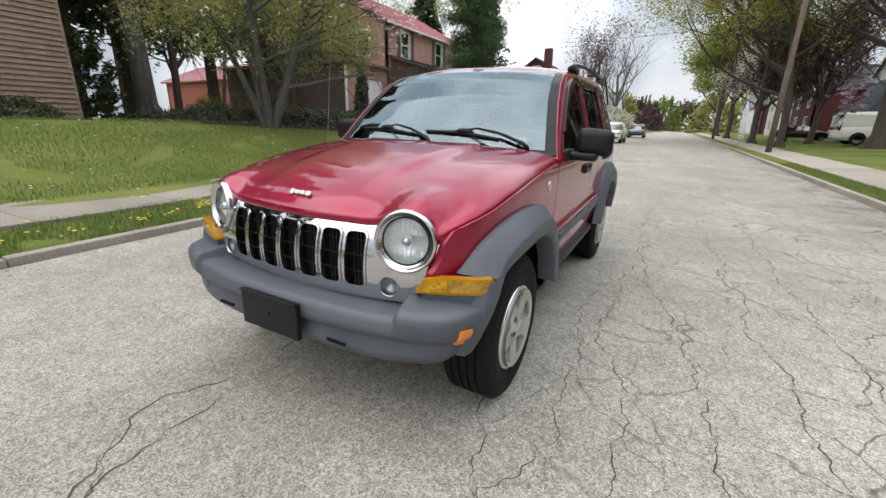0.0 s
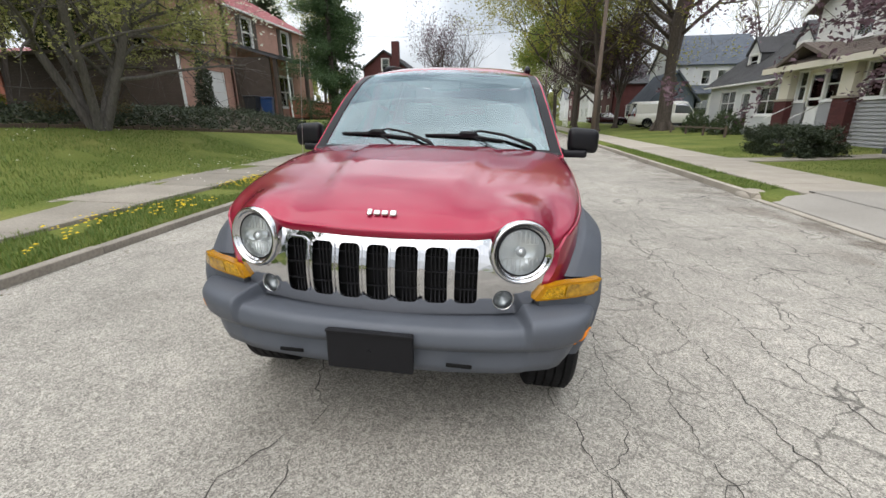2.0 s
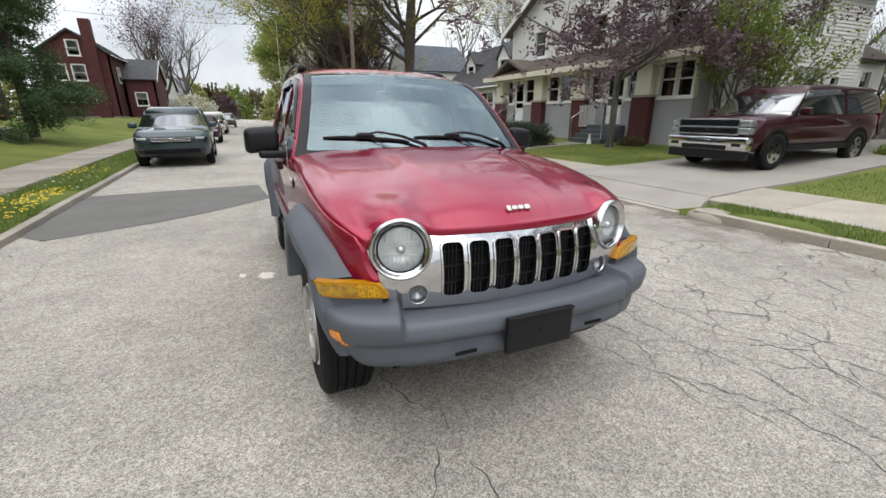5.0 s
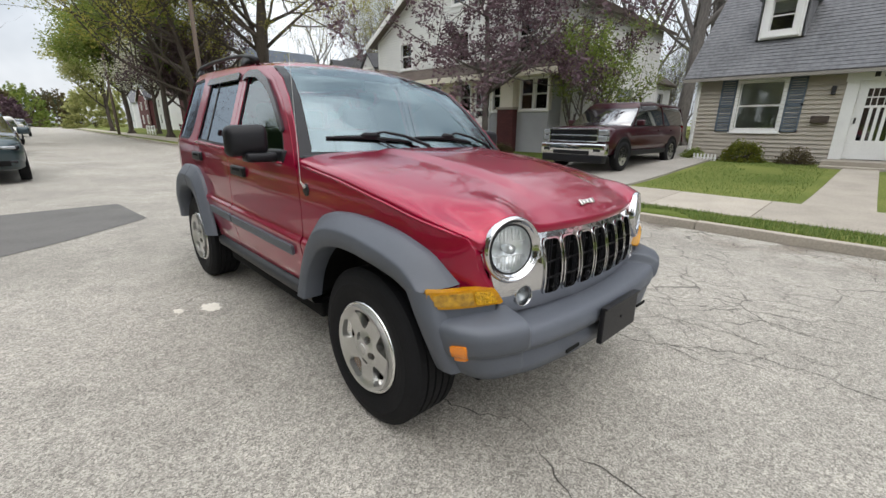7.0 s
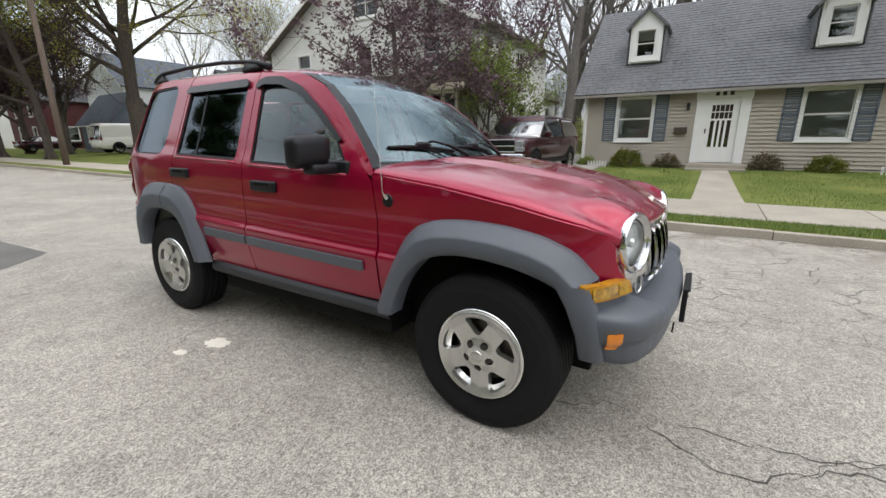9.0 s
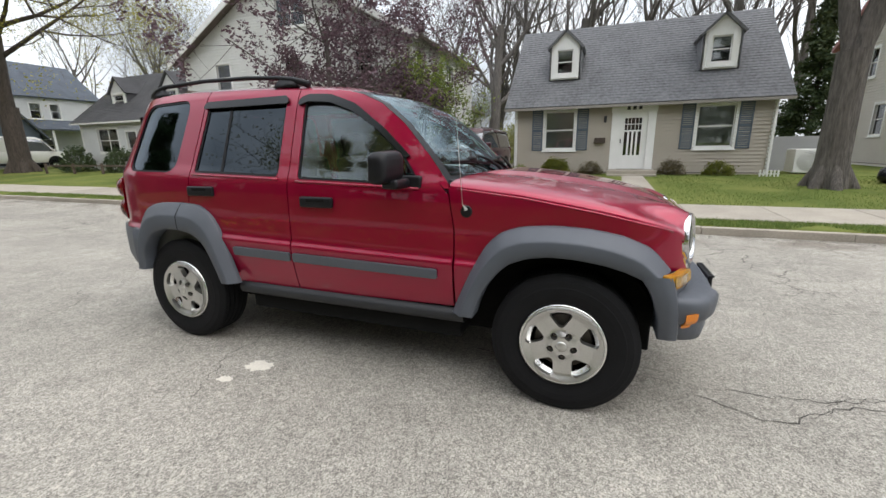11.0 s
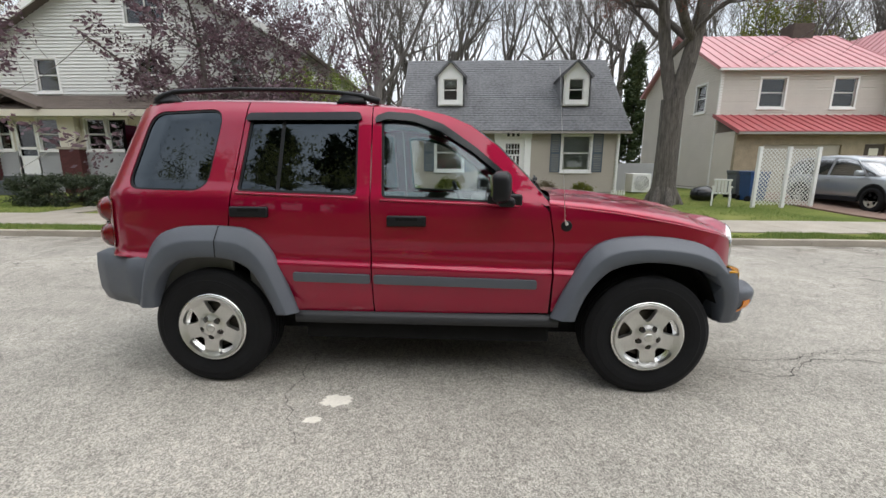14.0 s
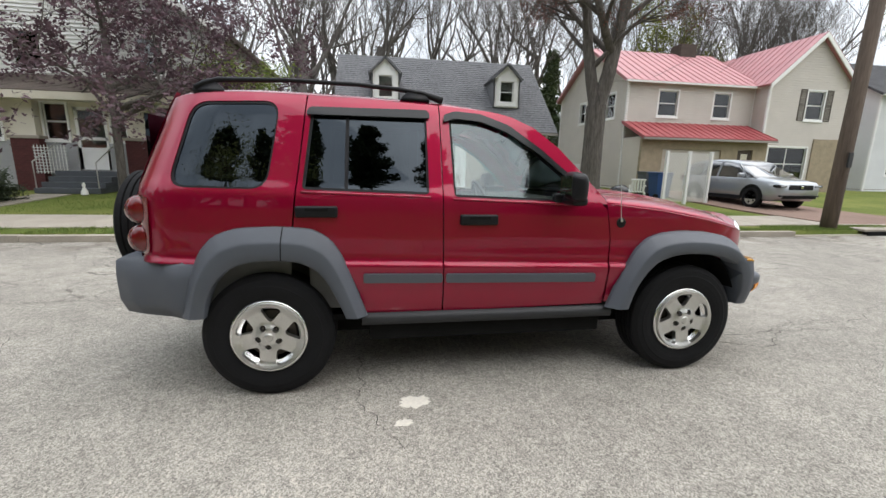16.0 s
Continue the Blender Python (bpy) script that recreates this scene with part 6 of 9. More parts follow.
def dormer(h, o, face_x, roof_x, yc, w, z0, z1, zp, back, wall_mat, roof_mat):
    """A gabled dormer looking to -x."""
    F = facade(Vector((face_x, yc + w / 2, z0)) - o, *STREET_W)
    hw, e, p = w, z1 - z0, zp - z0
    op = (0.27, w - 0.27, 0.22, e - 0.18)
    d = wall(h, F, [(0, 0), (w, 0), (w, e), (w / 2, p), (0, e)], [op], wall_mat, None, name="dormer")
    window(d, F, *op, casing=0.14, blind=0.4)
    for s in (0, w):
        bm = bmesh.new()
        a = F @ Vector((s, 0, 0))
        box(bm, a.x, back - o.x, a.y - 0.04, a.y + 0.04, a.z, a.z + e)
        part("dormer_cheek", bm, roof_mat, d)
    for s in (-1, 1):
        c = yc - o.y
        roof_plane(d, (face_x - 0.15 - o.x, c + s * (w / 2 + 0.13), z1 - 0.1 - o.z), (back + 0.3 - o.x, c + s * (w / 2 + 0.13), z1 - 0.1 - o.z), (back + 0.9 - o.x, c, zp + 0.06 - o.z), (face_x - 0.15 - o.x, c, zp + 0.06 - o.z), roof_mat, thick=0.07)
    return d


# ---- tan cape house with the white door ----
cape, co, cf = house_shell("cape_house", "tan clapboard cottage with grey shingle roof and two dormers", 14.9, 22.1, -6.75, 2.1, 0.2, 3.12, "y", 6.40, "w", SIDING_TAN, SIDING_TAN, SHINGLE,
                           street=[(0.88, -0.24, 1.23, 2.65, "shutters", SHUTTER_BLUE), (-4.47, -5.61, 1.23, 2.65, "shutters", SHUTTER_BLUE), (-1.88, -2.86, 0.42, 2.52, "door")],
                           north=[(16.5, 17.3, 1.3, 2.5), (19.0, 19.8, 1.3, 2.5)], over=0.38, blind=0.97)
for yc in (0.31, -5.06):
    dormer(cape, co, 15.62, 0, yc, 1.15, 3.95, 5.22, 5.75, 17.1, WHITE, SHINGLE)
F = cf["street"][0]
u0, u1 = 2.1 + 1.88, 2.1 + 2.86
bm = bmesh.new()
for a, b, c, d, w in ((u0 - 0.27, u0, 0.1, 2.55, 0.06), (u1, u1 + 0.27, 0.1, 2.55, 0.06), (u0 - 0.3, u1 + 0.3, 2.32, 2.80, 0.07), (u0 - 0.36, u1 + 0.36, 2.76, 2.84, 0.14)):
    box(bm, a, b, c, d, 0.0, w, m=F)
surround = part("door_surround", bm, WHITE, cape)
bm = bmesh.new()
for k in range(3):
    u = (u0 + u1) / 2 - 0.2 + 0.2 * k
    box(bm, u - 0.055, u + 0.055, 2.41, 2.54, 0.07, 0.085, m=F)
part("number_bars", bm, IRON, surround)
bm = bmesh.new()
for a, b, c, d in ((u0, u0 + 0.2, 0.24, 2.32), (u1 - 0.2, u1, 0.24, 2.32), (u0 + 0.2, u1 - 0.2, 0.24, 0.75), (u0 + 0.2, u1 - 0.2, 2.12, 2.32), (u0 + 0.2, u1 - 0.2, 1.62, 1.68)):
    box(bm, a, b, c, d, -0.06, -0.01, m=F)
for k in range(1, 4):
    u = u0 + 0.2 + (u1 - u0 - 0.4) * k / 4
    box(bm, u - 0.035, u + 0.035, 0.75, 1.64, -0.05, -0.015, m=F)
for u in (0.3, 0.42, 0.56, 0.68):
    box(bm, u0 + u - 0.01, u0 + u + 0.01, 1.68, 2.12, -0.05, -0.02, m=F)
box(bm, u0 + 0.2, u1 - 0.2, 1.88, 1.91, -0.05, -0.02, m=F)
door = part("front_door", bm, WHITE, cape, "white storm door with barred glass")
part("pane", fbox(F, u0 + 0.2, u1 - 0.2, 0.75, 2.12, -0.045, -0.04), PANE, door)
part("door_handle", fbox(F, u0 + 0.06, u0 + 0.1, 1.2, 1.36, -0.01, 0.03, 0.01), IRON, door)
part("doorstep", boxes((13.9 - co.x, 14.88 - co.x, -3.2 - co.y, -1.55 - co.y, -0.05, 0.22), (13.55 - co.x, 13.9 - co.x, -3.2 - co.y, -1.55 - co.y, -0.05, 0.1), bevel=0.01), CONCRETE, cape)
tagged(part("mailbox", boxes((14.72, 14.875, -1.42, -1.02, 1.42, 1.62), bevel=0.015), WOOD_DARK), "small brown wall mailbox beside the front door", "mailbox")
tagged(part("wall_lamp", boxes((14.76, 14.875, -1.42, -1.32, 2.18, 2.42), bevel=0.02), IRON), "small dark wall lamp beside the door", "lamp")
for y in (-6.75, 2.06):
    part("downpipe", boxes((14.80 - co.x, 14.86 - co.x, y - 0.04 - co.y, y + 0.04 - co.y, 0.1, 2.8), bevel=0.012), WHITE, cape)

# ---- duplex with enclosed porch ----
dup, do, df = house_shell("porch_house", "pale clapboard two-storey duplex behind an enclosed porch", 14.2, 22.5, 6.4, 19.6, 0.2, 6.05, "x", 9.7, "w", SIDING_CREAM, SIDING_CREAM, SHINGLE_BROWN,
                          street=[(11.7, 13.3, 6.9, 8.1, "twin"), (8.3, 9.2, 4.35, 5.6), (16.5, 17.4, 4.35, 5.6), (12.2, 13.1, 4.35, 5.6)],
                          south=[(14.6, 15.3, 4.3, 5.5), (18.2, 19.2, 4.0, 5.4, "twin"), (18.0, 19.7, 1.7, 3.0, "twin"), (20.6, 21.2, 1.9, 2.7)], over=0.55, course=0.13)
BRICKS = {}
PX = 13.3
F = facade(Vector((PX, 19.9, 0.2)) - do, *STREET_W)
yu = lambda y: 19.9 - y
wins = [(18.05, 18.6), (16.0, 16.85), (13.15, 13.95), (14.05, 14.85), (11.15, 11.85), (9.35, 9.8), (7.0, 7.6), (7.7, 8.3)]
doors = [(16.98, 17.9), (9.95, 10.95)]
ops = [(yu(b), yu(a), 1.75, 2.95) for a, b in wins] + [(yu(b), yu(a), 0.75, 2.85) for a, b in doors]
wall(dup, F, [(0, 0), (13.0, 0), (13.0, 1.7), (0, 1.7)], [(a, b, c, 1.7) for a, b, c, d in ops if c < 1.7], SIDING_GREY, SIDING_GREY, course=0.14, name="porch_wall")
wall(dup, F, [(0, 1.7), (13.0, 1.7), (13.0, 3.1), (0, 3.1)], [(a, b, max(c, 1.7), d) for a, b, c, d in ops], CREAM, None, name="porch_upper_wall")
for q in ops[:len(wins)]:
    window(dup, F, *q, casing=0.06, rows=2, blind=0, name="porch_window")
for a, b, c, d in ops[len(wins):]:
    bm = bmesh.new()
    for p, q, r, s in ((a, a + 0.1, c, d), (b - 0.1, b, c, d), (a, b, d - 0.1, d), (a, b, c, c + 0.75), (a, b, 1.75, 1.85)):
        box(bm, p, q, r, s, -0.07, -0.02, m=F)
    pd = part("porch_door", bm, WHITE, dup, "white door with dark glass")
    part("pane", fbox(F, a + 0.1, b - 0.1, c + 0.75, d - 0.1, -0.055, -0.05), PANE, pd)
for yc in (8.85, 12.3, 15.4, 19.1):
    col = part("porch_pier", fbox(F, yu(yc) - 0.42, yu(yc) + 0.42, 0.0, 1.75, 0.0, 0.32), BRICK_MAROON, dup, "square brick pier with a cream post")
    part("pier_cap", fbox(F, yu(yc) - 0.48, yu(yc) + 0.48, 1.75, 1.85, -0.02, 0.38, 0.01), CONCRETE, col)
    part("post", fbox(F, yu(yc) - 0.34, yu(yc) + 0.34, 1.85, 3.1, 0.02, 0.28), CREAM, col)
    me = None
    for r in range(23):
        for s in range(-1, 4):
            bw = 0.205
            u = yu(yc) - 0.42 + (s + (0.5 if r % 2 else 0.0)) * 0.21
            a, b = max(u, yu(yc) - 0.425), min(u + bw, yu(yc) + 0.425)
            if b - a < 0.05:
                continue
            key = ("brick", round(b - a, 2))
            if key not in BRICKS:
                bb = fbox(Matrix.Identity(4), -(b - a) / 2, (b - a) / 2, -0.033, 0.033, -0.01, 0.012)
                mm = bpy.data.meshes.new("brick")
                bb.to_mesh(mm)
                bb.free()
                mm.materials.append(BRICK_MAROON)
                BRICKS[key] = mm
            ob = new("brick", BRICKS[key])
            ob.parent = col
            ob.matrix_local = F @ Matrix.Translation(((a + b) / 2, 0.04 + r * 0.0755, 0.322))
roof_plane(dup, (12.55 - do.x, 20.2 - do.y, 3.25), (12.55 - do.x, 6.2 - do.y, 3.25), (14.25 - do.x, 6.2 - do.y, 4.0), (14.25 - do.x, 20.2 - do.y, 4.0), SHINGLE_BROWN, name="porch_roof")
part("porch_fascia", boxes((12.5 - do.x, 12.6 - do.x, 6.2 - do.y, 20.2 - do.y, 2.98, 3.22)), CREAM, dup)
part("porch_ceiling", boxes((12.6 - do.x, 14.1 - do.x, 6.3 - do.y, 20.1 - do.y, 3.0, 3.06)), CREAM, dup)
part("porch_end_wall", boxes((PX + 0.02 - do.x, 14.2 - do.x, 6.9 - do.y, 7.05 - do.y, 0, 3.05)), SIDING_GREY, dup)
part("porch_end_wall", boxes((PX + 0.02 - do.x, 14.2 - do.x, 19.75 - do.y, 19.9 - do.y, 0, 3.05)), SIDING_GREY, dup)
part("porch_floor", boxes((PX - do.x, 14.2 - do.x, 6.9 - do.y, 19.9 - do.y, 0.6, 0.72)), STEP_GREY, dup)
roof_plane(dup, (12.4 - do.x, 19.0 - do.y, 3.3), (12.4 - do.x, 17.4 - do.y, 4.0), (13.8 - do.x, 17.4 - do.y, 4.0), (13.8 - do.x, 19.0 - do.y, 3.3), SHINGLE_BROWN, name="porch_gable_roof")
roof_plane(dup, (12.4 - do.x, 15.8 - do.y, 3.3), (12.4 - do.x, 17.4 - do.y, 4.0), (13.8 - do.x, 17.4 - do.y, 4.0), (13.8 - do.x, 15.8 - do.y, 3.3), SHINGLE_BROWN, name="porch_gable_roof")
for yc in (10.6, 17.4):
    st = thing("porch_steps", "grey painted wooden steps with a thin rail", "steps", Matrix.Translation((PX, yc, 0.2)), group="porch steps")
    for k in range(4):
        part("step", boxes((-1.35 + 0.33 * k, -0.06, -0.95, 0.95, 0.0 if k == 0 else 0.175 * k, 0.175 * (k + 1)), bevel=0.012), STEP_GREY, st)
    for s in (-0.9, 0.9):
        bm = bmesh.new()
        tube(bm, [(-1.3, s, 0.1), (-1.3, s, 1.0), (-0.1, s, 1.65)], 0.02, 6)
        part("handrail", bm, ALLOY, st)
bm = bmesh.new()
for z in np.arange(0.85, 1.75, 0.1):
    box(bm, 12.95, 12.98, 12.0 - 0.9, 12.1, z, z + 0.02)
for y in np.arange(11.15, 12.1, 0.1):
    box(bm, 12.955, 12.975, y, y + 0.02, 0.8, 1.75)
tagged(part("porch_lattice", bm, PLASTIC_WHITE), "white metal lattice screen beside the porch steps", "lattice")

# ---- white cottage farther up the street ----
hc, ho, hf = house_shell("white_cottage", "white clapboard cottage with two dormers and dark roof", 14.6, 22, 21.6, 30.2, 0.2, 3.45, "y", 6.5, "w", SIDING_WHITE, SIDING_WHITE, SHINGLE_DARK,
                         street=[(22.4, 24.2, 1.4, 2.8, "twin"), (26.7, 28.6, 1.4, 2.8, "twin"), (25.0, 25.9, 0.6, 2.6)], south=[(16.5, 17.5, 1.4, 2.7), (18, 19, 4.0, 5.2)])
for yc in (23.0, 27.7):
    dormer(hc, ho, 15.7, 0, yc, 1.5, 4.0, 5.1, 5.95, 17.4, SIDING_WHITE, SHINGLE_DARK)
# ---- big white house beyond ----
hd, hdo, _ = house_shell("white_house", "tall white house under a blue-grey shingle roof", 18.8, 27.5, 50, 59, 0.3, 6.9, "x", 10.3, "w", SIDING_WHITE, SIDING_WHITE, SHINGLE_BLUE,
                         street=[(53.4, 54.2, 4.4, 6.0), (54.9, 55.7, 4.4, 6.0), (52, 53.5, 1.4, 3.0)], south=[(21.6, 22.4, 4.7, 6.1), (23.2, 24.0, 4.7, 6.1), (21, 23, 1.4, 3.0, "twin")])
roof_plane(hd, (18.6 - hdo.x, 46.9 - hdo.y, 3.3), (27.5 - hdo.x, 46.9 - hdo.y, 3.3), (27.5 - hdo.x, 50 - hdo.y, 4.3), (18.6 - hdo.x, 50 - hdo.y, 4.3), SHINGLE_BLUE, name="porch_roof")
for x in (18.8, 21.6, 24.4, 27.3):
    part("porch_post", boxes((x - 0.1 - hdo.x, x + 0.1 - hdo.x, 47.1 - hdo.y, 47.3 - hdo.y, 0, 3.35)), WHITE, hd)
house_shell("low_blue_house", "low dark blue house under a dark blue-grey roof", 14.4, 18.6, 42.8, 49.4, 0.25, 3.0, "y", 5.5, "w", SHUTTER_BLUE, None, SHINGLE_BLUE, street=[(44, 45, 1.2, 2.5), (47, 48, 1.2, 2.5)])
for k, (y, m, sd, rf) in enumerate(((62, BRICK_MAROON, None, SHINGLE_DARK), (80, SIDING_CREAM, SIDING_CREAM, SHINGLE_BROWN), (97, BRICK_MAROON, None, SHINGLE_DARK), (115, SIDING_WHITE, SIDING_WHITE, SHINGLE))):
    house_shell("street_house", ("dark red brick house farther along the street", "cream clapboard house farther along the street", "red brick house farther along the street", "white clapboard house farther along the street")[k], 15, 25, y, y + 11, 0.2, 5.8, "x", 8.8, "w", m, sd, rf,
                street=[(y + 2, y + 3.2, 1.3, 2.8), (y + 7, y + 8.2, 1.3, 2.8), (y + 2, y + 3.2, 4, 5.3), (y + 7, y + 8.2, 4, 5.3)], south=[(17, 18.2, 1.3, 2.8), (20, 21.2, 4, 5.3)])

# ---- beige house with the red metal roof ----
rh, ro, rf_ = house_shell("red_roof_house", "beige clapboard two-storey house with faded red metal roof", 18.3, 26.5, -20.4, -12.6, 0.25, 6.1, "y", 8.5, "w", SIDING_BEIGE, SIDING_BEIGE, METAL_ROOF,
                          street=[(-14.48, -15.6, 4.25, 5.55), (-17.85, -18.85, 4.25, 5.55)], north=[(19.4, 20.3, 4.2, 5.5), (21.4, 22.2, 1.6, 2.9), (22.8, 23.5, 4.2, 5.4)], seams=0.45, over=0.3)
rw, rwo, rwf = house_shell("red_roof_wing", "beige clapboard gable wing with red metal roof and bay window", 17.4, 26.5, -25.7, -20.4, 0.25, 6.2, "x", 8.65, "w", SIDING_BEIGE, SIDING_BEIGE, METAL_ROOF,
                           street=[(-22.85, -23.95, 4.25, 5.75, "shutters", SHUTTER_BROWN), (-20.9, -23.4, 0.9, 2.7, "twin")], seams=0.45, over=0.3, blind=0.8)
part("stone_facing", boxes((17.3 - rwo.x, 17.375 - rwo.x, -25.7 - rwo.y, -23.7 - rwo.y, 0, 2.95)), STONE_TAN, rw)
part("stone_facing", boxes((17.3 - rwo.x, 17.375 - rwo.x, -20.7 - rwo.y, -20.4 - rwo.y, 0, 2.95)), STONE_TAN, rw)
gar = thing("attached_garage", "tan stone garage front under a red metal lean-to roof", "garage", Matrix.Translation((17.3, -16.4, 0.25)))
G = facade(Vector((-0.75, 3.8, 0)), *STREET_W)
wall(gar, G, [(0, 0), (7.35, 0), (7.35, 2.6), (0, 2.6)], [(1.2, 4.6, 0, 2.15), (5.6, 6.5, 0.2, 2.2)], STONE_TAN, None)
bm = bmesh.new()
for k in range(4):
    box(bm, 1.2, 4.6, 0.54 * k, 0.54 * k + 0.525, -0.12, -0.08, m=G)
part("overhead_door", bm, SIDING_TAN, gar, "tan overhead garage door")
dd = part("side_entrance_door", fbox(G, 5.62, 6.48, 0.2, 2.18, -0.1, -0.06), WOOD_DARK, gar)
part("door_glass", fbox(G, 5.85, 6.25, 1.3, 2.0, -0.055, -0.05), CREAM, dd)
roof_plane(gar, (-1.15, 4.0, 2.72), (-1.15, -3.7, 2.72), (1.0, -3.7, 3.65), (1.0, 4.0, 3.65), METAL_ROOF_DEEP, seams=0.4)
part("garage_side", boxes((-0.565, 0.99, 3.65, 3.795, 0, 2.75)), SIDING_BEIGE, gar)
part("garage_side", boxes((-0.565, 0.09, -3.545, -3.4, 0, 2.75)), SIDING_BEIGE, gar)
part("fascia", boxes((-1.2, -1.1, -3.7, 4.0, 2.58, 2.68)), GUTTER, gar)
tagged(part("chimney", boxes((22.0, 23.0, -19.3, -18.2, 8.0, 9.1), bevel=0.02), WOOD_DARK), "stubby brown brick chimney above the red roof", "chimney")
house_shell("blue_grey_house", "pale blue-grey clapboard house beside the utility pole", 19, 28, -44, -30, 0.25, 6.3, "y", 9.0, "w", SIDING_WHITE, SIDING_WHITE, SHINGLE_DARK, street=[(-31.5, -32.6, 4.2, 5.5), (-31.5, -32.8, 1.3, 2.4), (-36, -37, 1.3, 2.8)])

# ---- houses on the raised side ----
house_shell("rear_wing", "small pale clapboard wing behind the duplex", 22.6, 25.2, 6.6, 9.6, 0.2, 3.6, "x", 4.6, "w", SIDING_CREAM, SIDING_CREAM, SHINGLE_BROWN, over=0.3, south=[(23.4, 24.2, 1.7, 3.0)])

house_shell("brown_brick_house", "brown brick house on the raised lawn", -27, -15.5, -10, 3.5, 1.2, 8.2, "y", 11.5, "e", BRICK_BROWN, BRICK_BROWN, SHINGLE_BROWN, course=0.15, over=0.25, trim=BRICK_BROWN, street=[(-6, -4.5, 2.4, 4.0)], north=[(-20, -19, 2.5, 4.0)])
lh, lo_, lf = house_shell("pink_brick_house", "pink brick house with dark porch and faded red roof", -26, -15.6, 20.4, 31, 1.3, 7.6, "y", 10.4, "e", BRICK_PINK, None, METAL_ROOF, seams=0.45,
                          street=[(22.0, 23.0, 5.6, 7.2, "shutters", SHUTTER_BROWN), (26.6, 27.6, 5.6, 7.2, "shutters", SHUTTER_BROWN), (22.2, 23.4, 2.4, 4.2), (25.5, 27.5, 2.2, 4.2, "twin")], south=[(-18, -17, 5.6, 7.1), (-22, -21, 5.6, 7.1)])
tagged(part("chimney", boxes((-20.5, -19.4, 22.2, 23.2, 9.5, 12.6), bevel=0.02), BRICK_ORANGE), "orange brick chimney on the red roof", "chimney")
gg = thing("brick_garage", "low brick garage with a white door", "garage", Matrix.Translation((-20, 18.3, 1.72)))
G = facade(Vector((4.4, -2.0, 0)), *STREET_E)
wall(gg, G, [(0, 0), (4.1, 0), (4.1, 2.9), (0, 2.9)], [(1.6, 3.5, 0, 2.2)], BRICK_PINK, None)
bm = bmesh.new()
for k in range(4):
    box(bm, 1.6, 3.5, 0.55 * k, 0.55 * k + 0.54, -0.1, -0.06, m=G)
part("garage_door", bm, WHITE, gg, "white panelled garage door")
part("corner_trim", fbox(G, -0.05, 0.12, 0, 2.8, 0.0, 0.05), WHITE, gg)
wall(gg, facade(Vector((-6, -2.0, 0)), *FACE_S), [(0, 0), (10.4, 0), (10.4, 2.9), (0, 2.9)], [], GARAGE_BROWN, GARAGE_BROWN, course=0.15)
part("plinth", boxes((-6, 4.38, -1.98, 2.0, -0.7, 0.0)), MORTAR, gg)
part("flat_roof", boxes((-6.2, 4.7, -2.25, 2.1, 2.9, 3.05)), SHINGLE_BROWN, gg)
lp = thing("front_porch", "dark porch with brick parapet and white downpipe", "porch", Matrix.Translation((-14.2, 23.6, 1.2)))
roof_plane(lp, (1.5, -3.0, 3.55), (1.5, 5.0, 3.55), (-1.39, 5.0, 4.4), (-1.39, -3.0, 4.4), SHINGLE_DARK)
# added dark panel that stands in for the shade inside the porch
part("end_wall", boxes((-1.39, 0.9, -2.9, -2.8, 0.25, 3.6)), WOOD_DARK, lp)
for y in (-2.8, 1.0, 4.7):
    part("post", boxes((1.1, 1.3, y - 0.1, y + 0.1, 0, 3.5)), WOOD_DARK, lp)
part("parapet", boxes((1.0, 1.25, -1.4, 4.8, -0.2, 1.3), bevel=0.01), BRICK_ORANGE, lp)
part("floor", boxes((-1.39, 1.25, -2.9, 4.8, -0.2, 0.25)), CONCRETE_OLD, lp)
bm = bmesh.new()
tube(bm, [(1.45, -1.9, 3.45), (1.3, -1.7, 3.2), (1.32, -1.6, 0.0)], 0.055, 8)
part("downpipe", bm, WHITE, lp)
house_shell("red_gable_house", "dark red brick gable house with white windows", -18.3, -12.6, 52, 62, 1.3, 7.5, "y", 9.5, "e", BRICK_MAROON, None, SHINGLE_DARK, over=0.3,
            street=[(54, 55, 4.9, 6.3), (58, 59, 4.9, 6.3)], south=[(-15.8, -14.9, 7.2, 8.5), (-17.3, -16.3, 4.9, 6.3), (-15.8, -14.8, 4.9, 6.3), (-17.7, -15.5, 2.9, 3.6, "twin"), (-14.4, -13.5, 2.8, 3.5)], blind=0.7)
house_shell("red_brick_wing", "low red brick wing under a dark roof", -12.5, -9.6, 55, 62, 1.2, 5.4, "x", 7.6, "e", BRICK_MAROON, None, SHINGLE_DARK, over=0.3, south=[(-11.6, -10.6, 2.6, 3.9)])
tagged(part("chimney", boxes((-14.3, -13.4, 51.3, 51.97, 1.3, 10.4), bevel=0.02), BRICK_MAROON), "tall dark red brick chimney on the gable wall", "chimney")
house_shell("grey_house", "grey house with a dark steep roof up the street", -22, -11, 72, 84, 1.0, 5.6, "x", 9.5, "e", SIDING_CREAM, None, SHINGLE_DARK, street=[(75, 76.2, 2.5, 4), (79, 80.2, 2.5, 4)], south=[(-19, -18, 2.5, 4), (-15, -14, 2.5, 4)])
house_shell("grey_house", "cream house with a dark roof up the street", -22, -11, 98, 110, 0.6, 5.6, "x", 9.0, "e", SIDING_WHITE, None, SHINGLE, street=[(101, 102.2, 2.5, 4), (105, 106.2, 2.5, 4)], south=[(-19, -18, 2.5, 4), (-15, -14, 2.5, 4)])
house_shell("orange_shed", "small orange brick outbuilding behind the trees", -40, -31, 20, 27, 1.4, 4.7, "x", 6.2, "e", BRICK_ORANGE, None, METAL_ROOF, seams=0.45, over=0.3, category="shed")
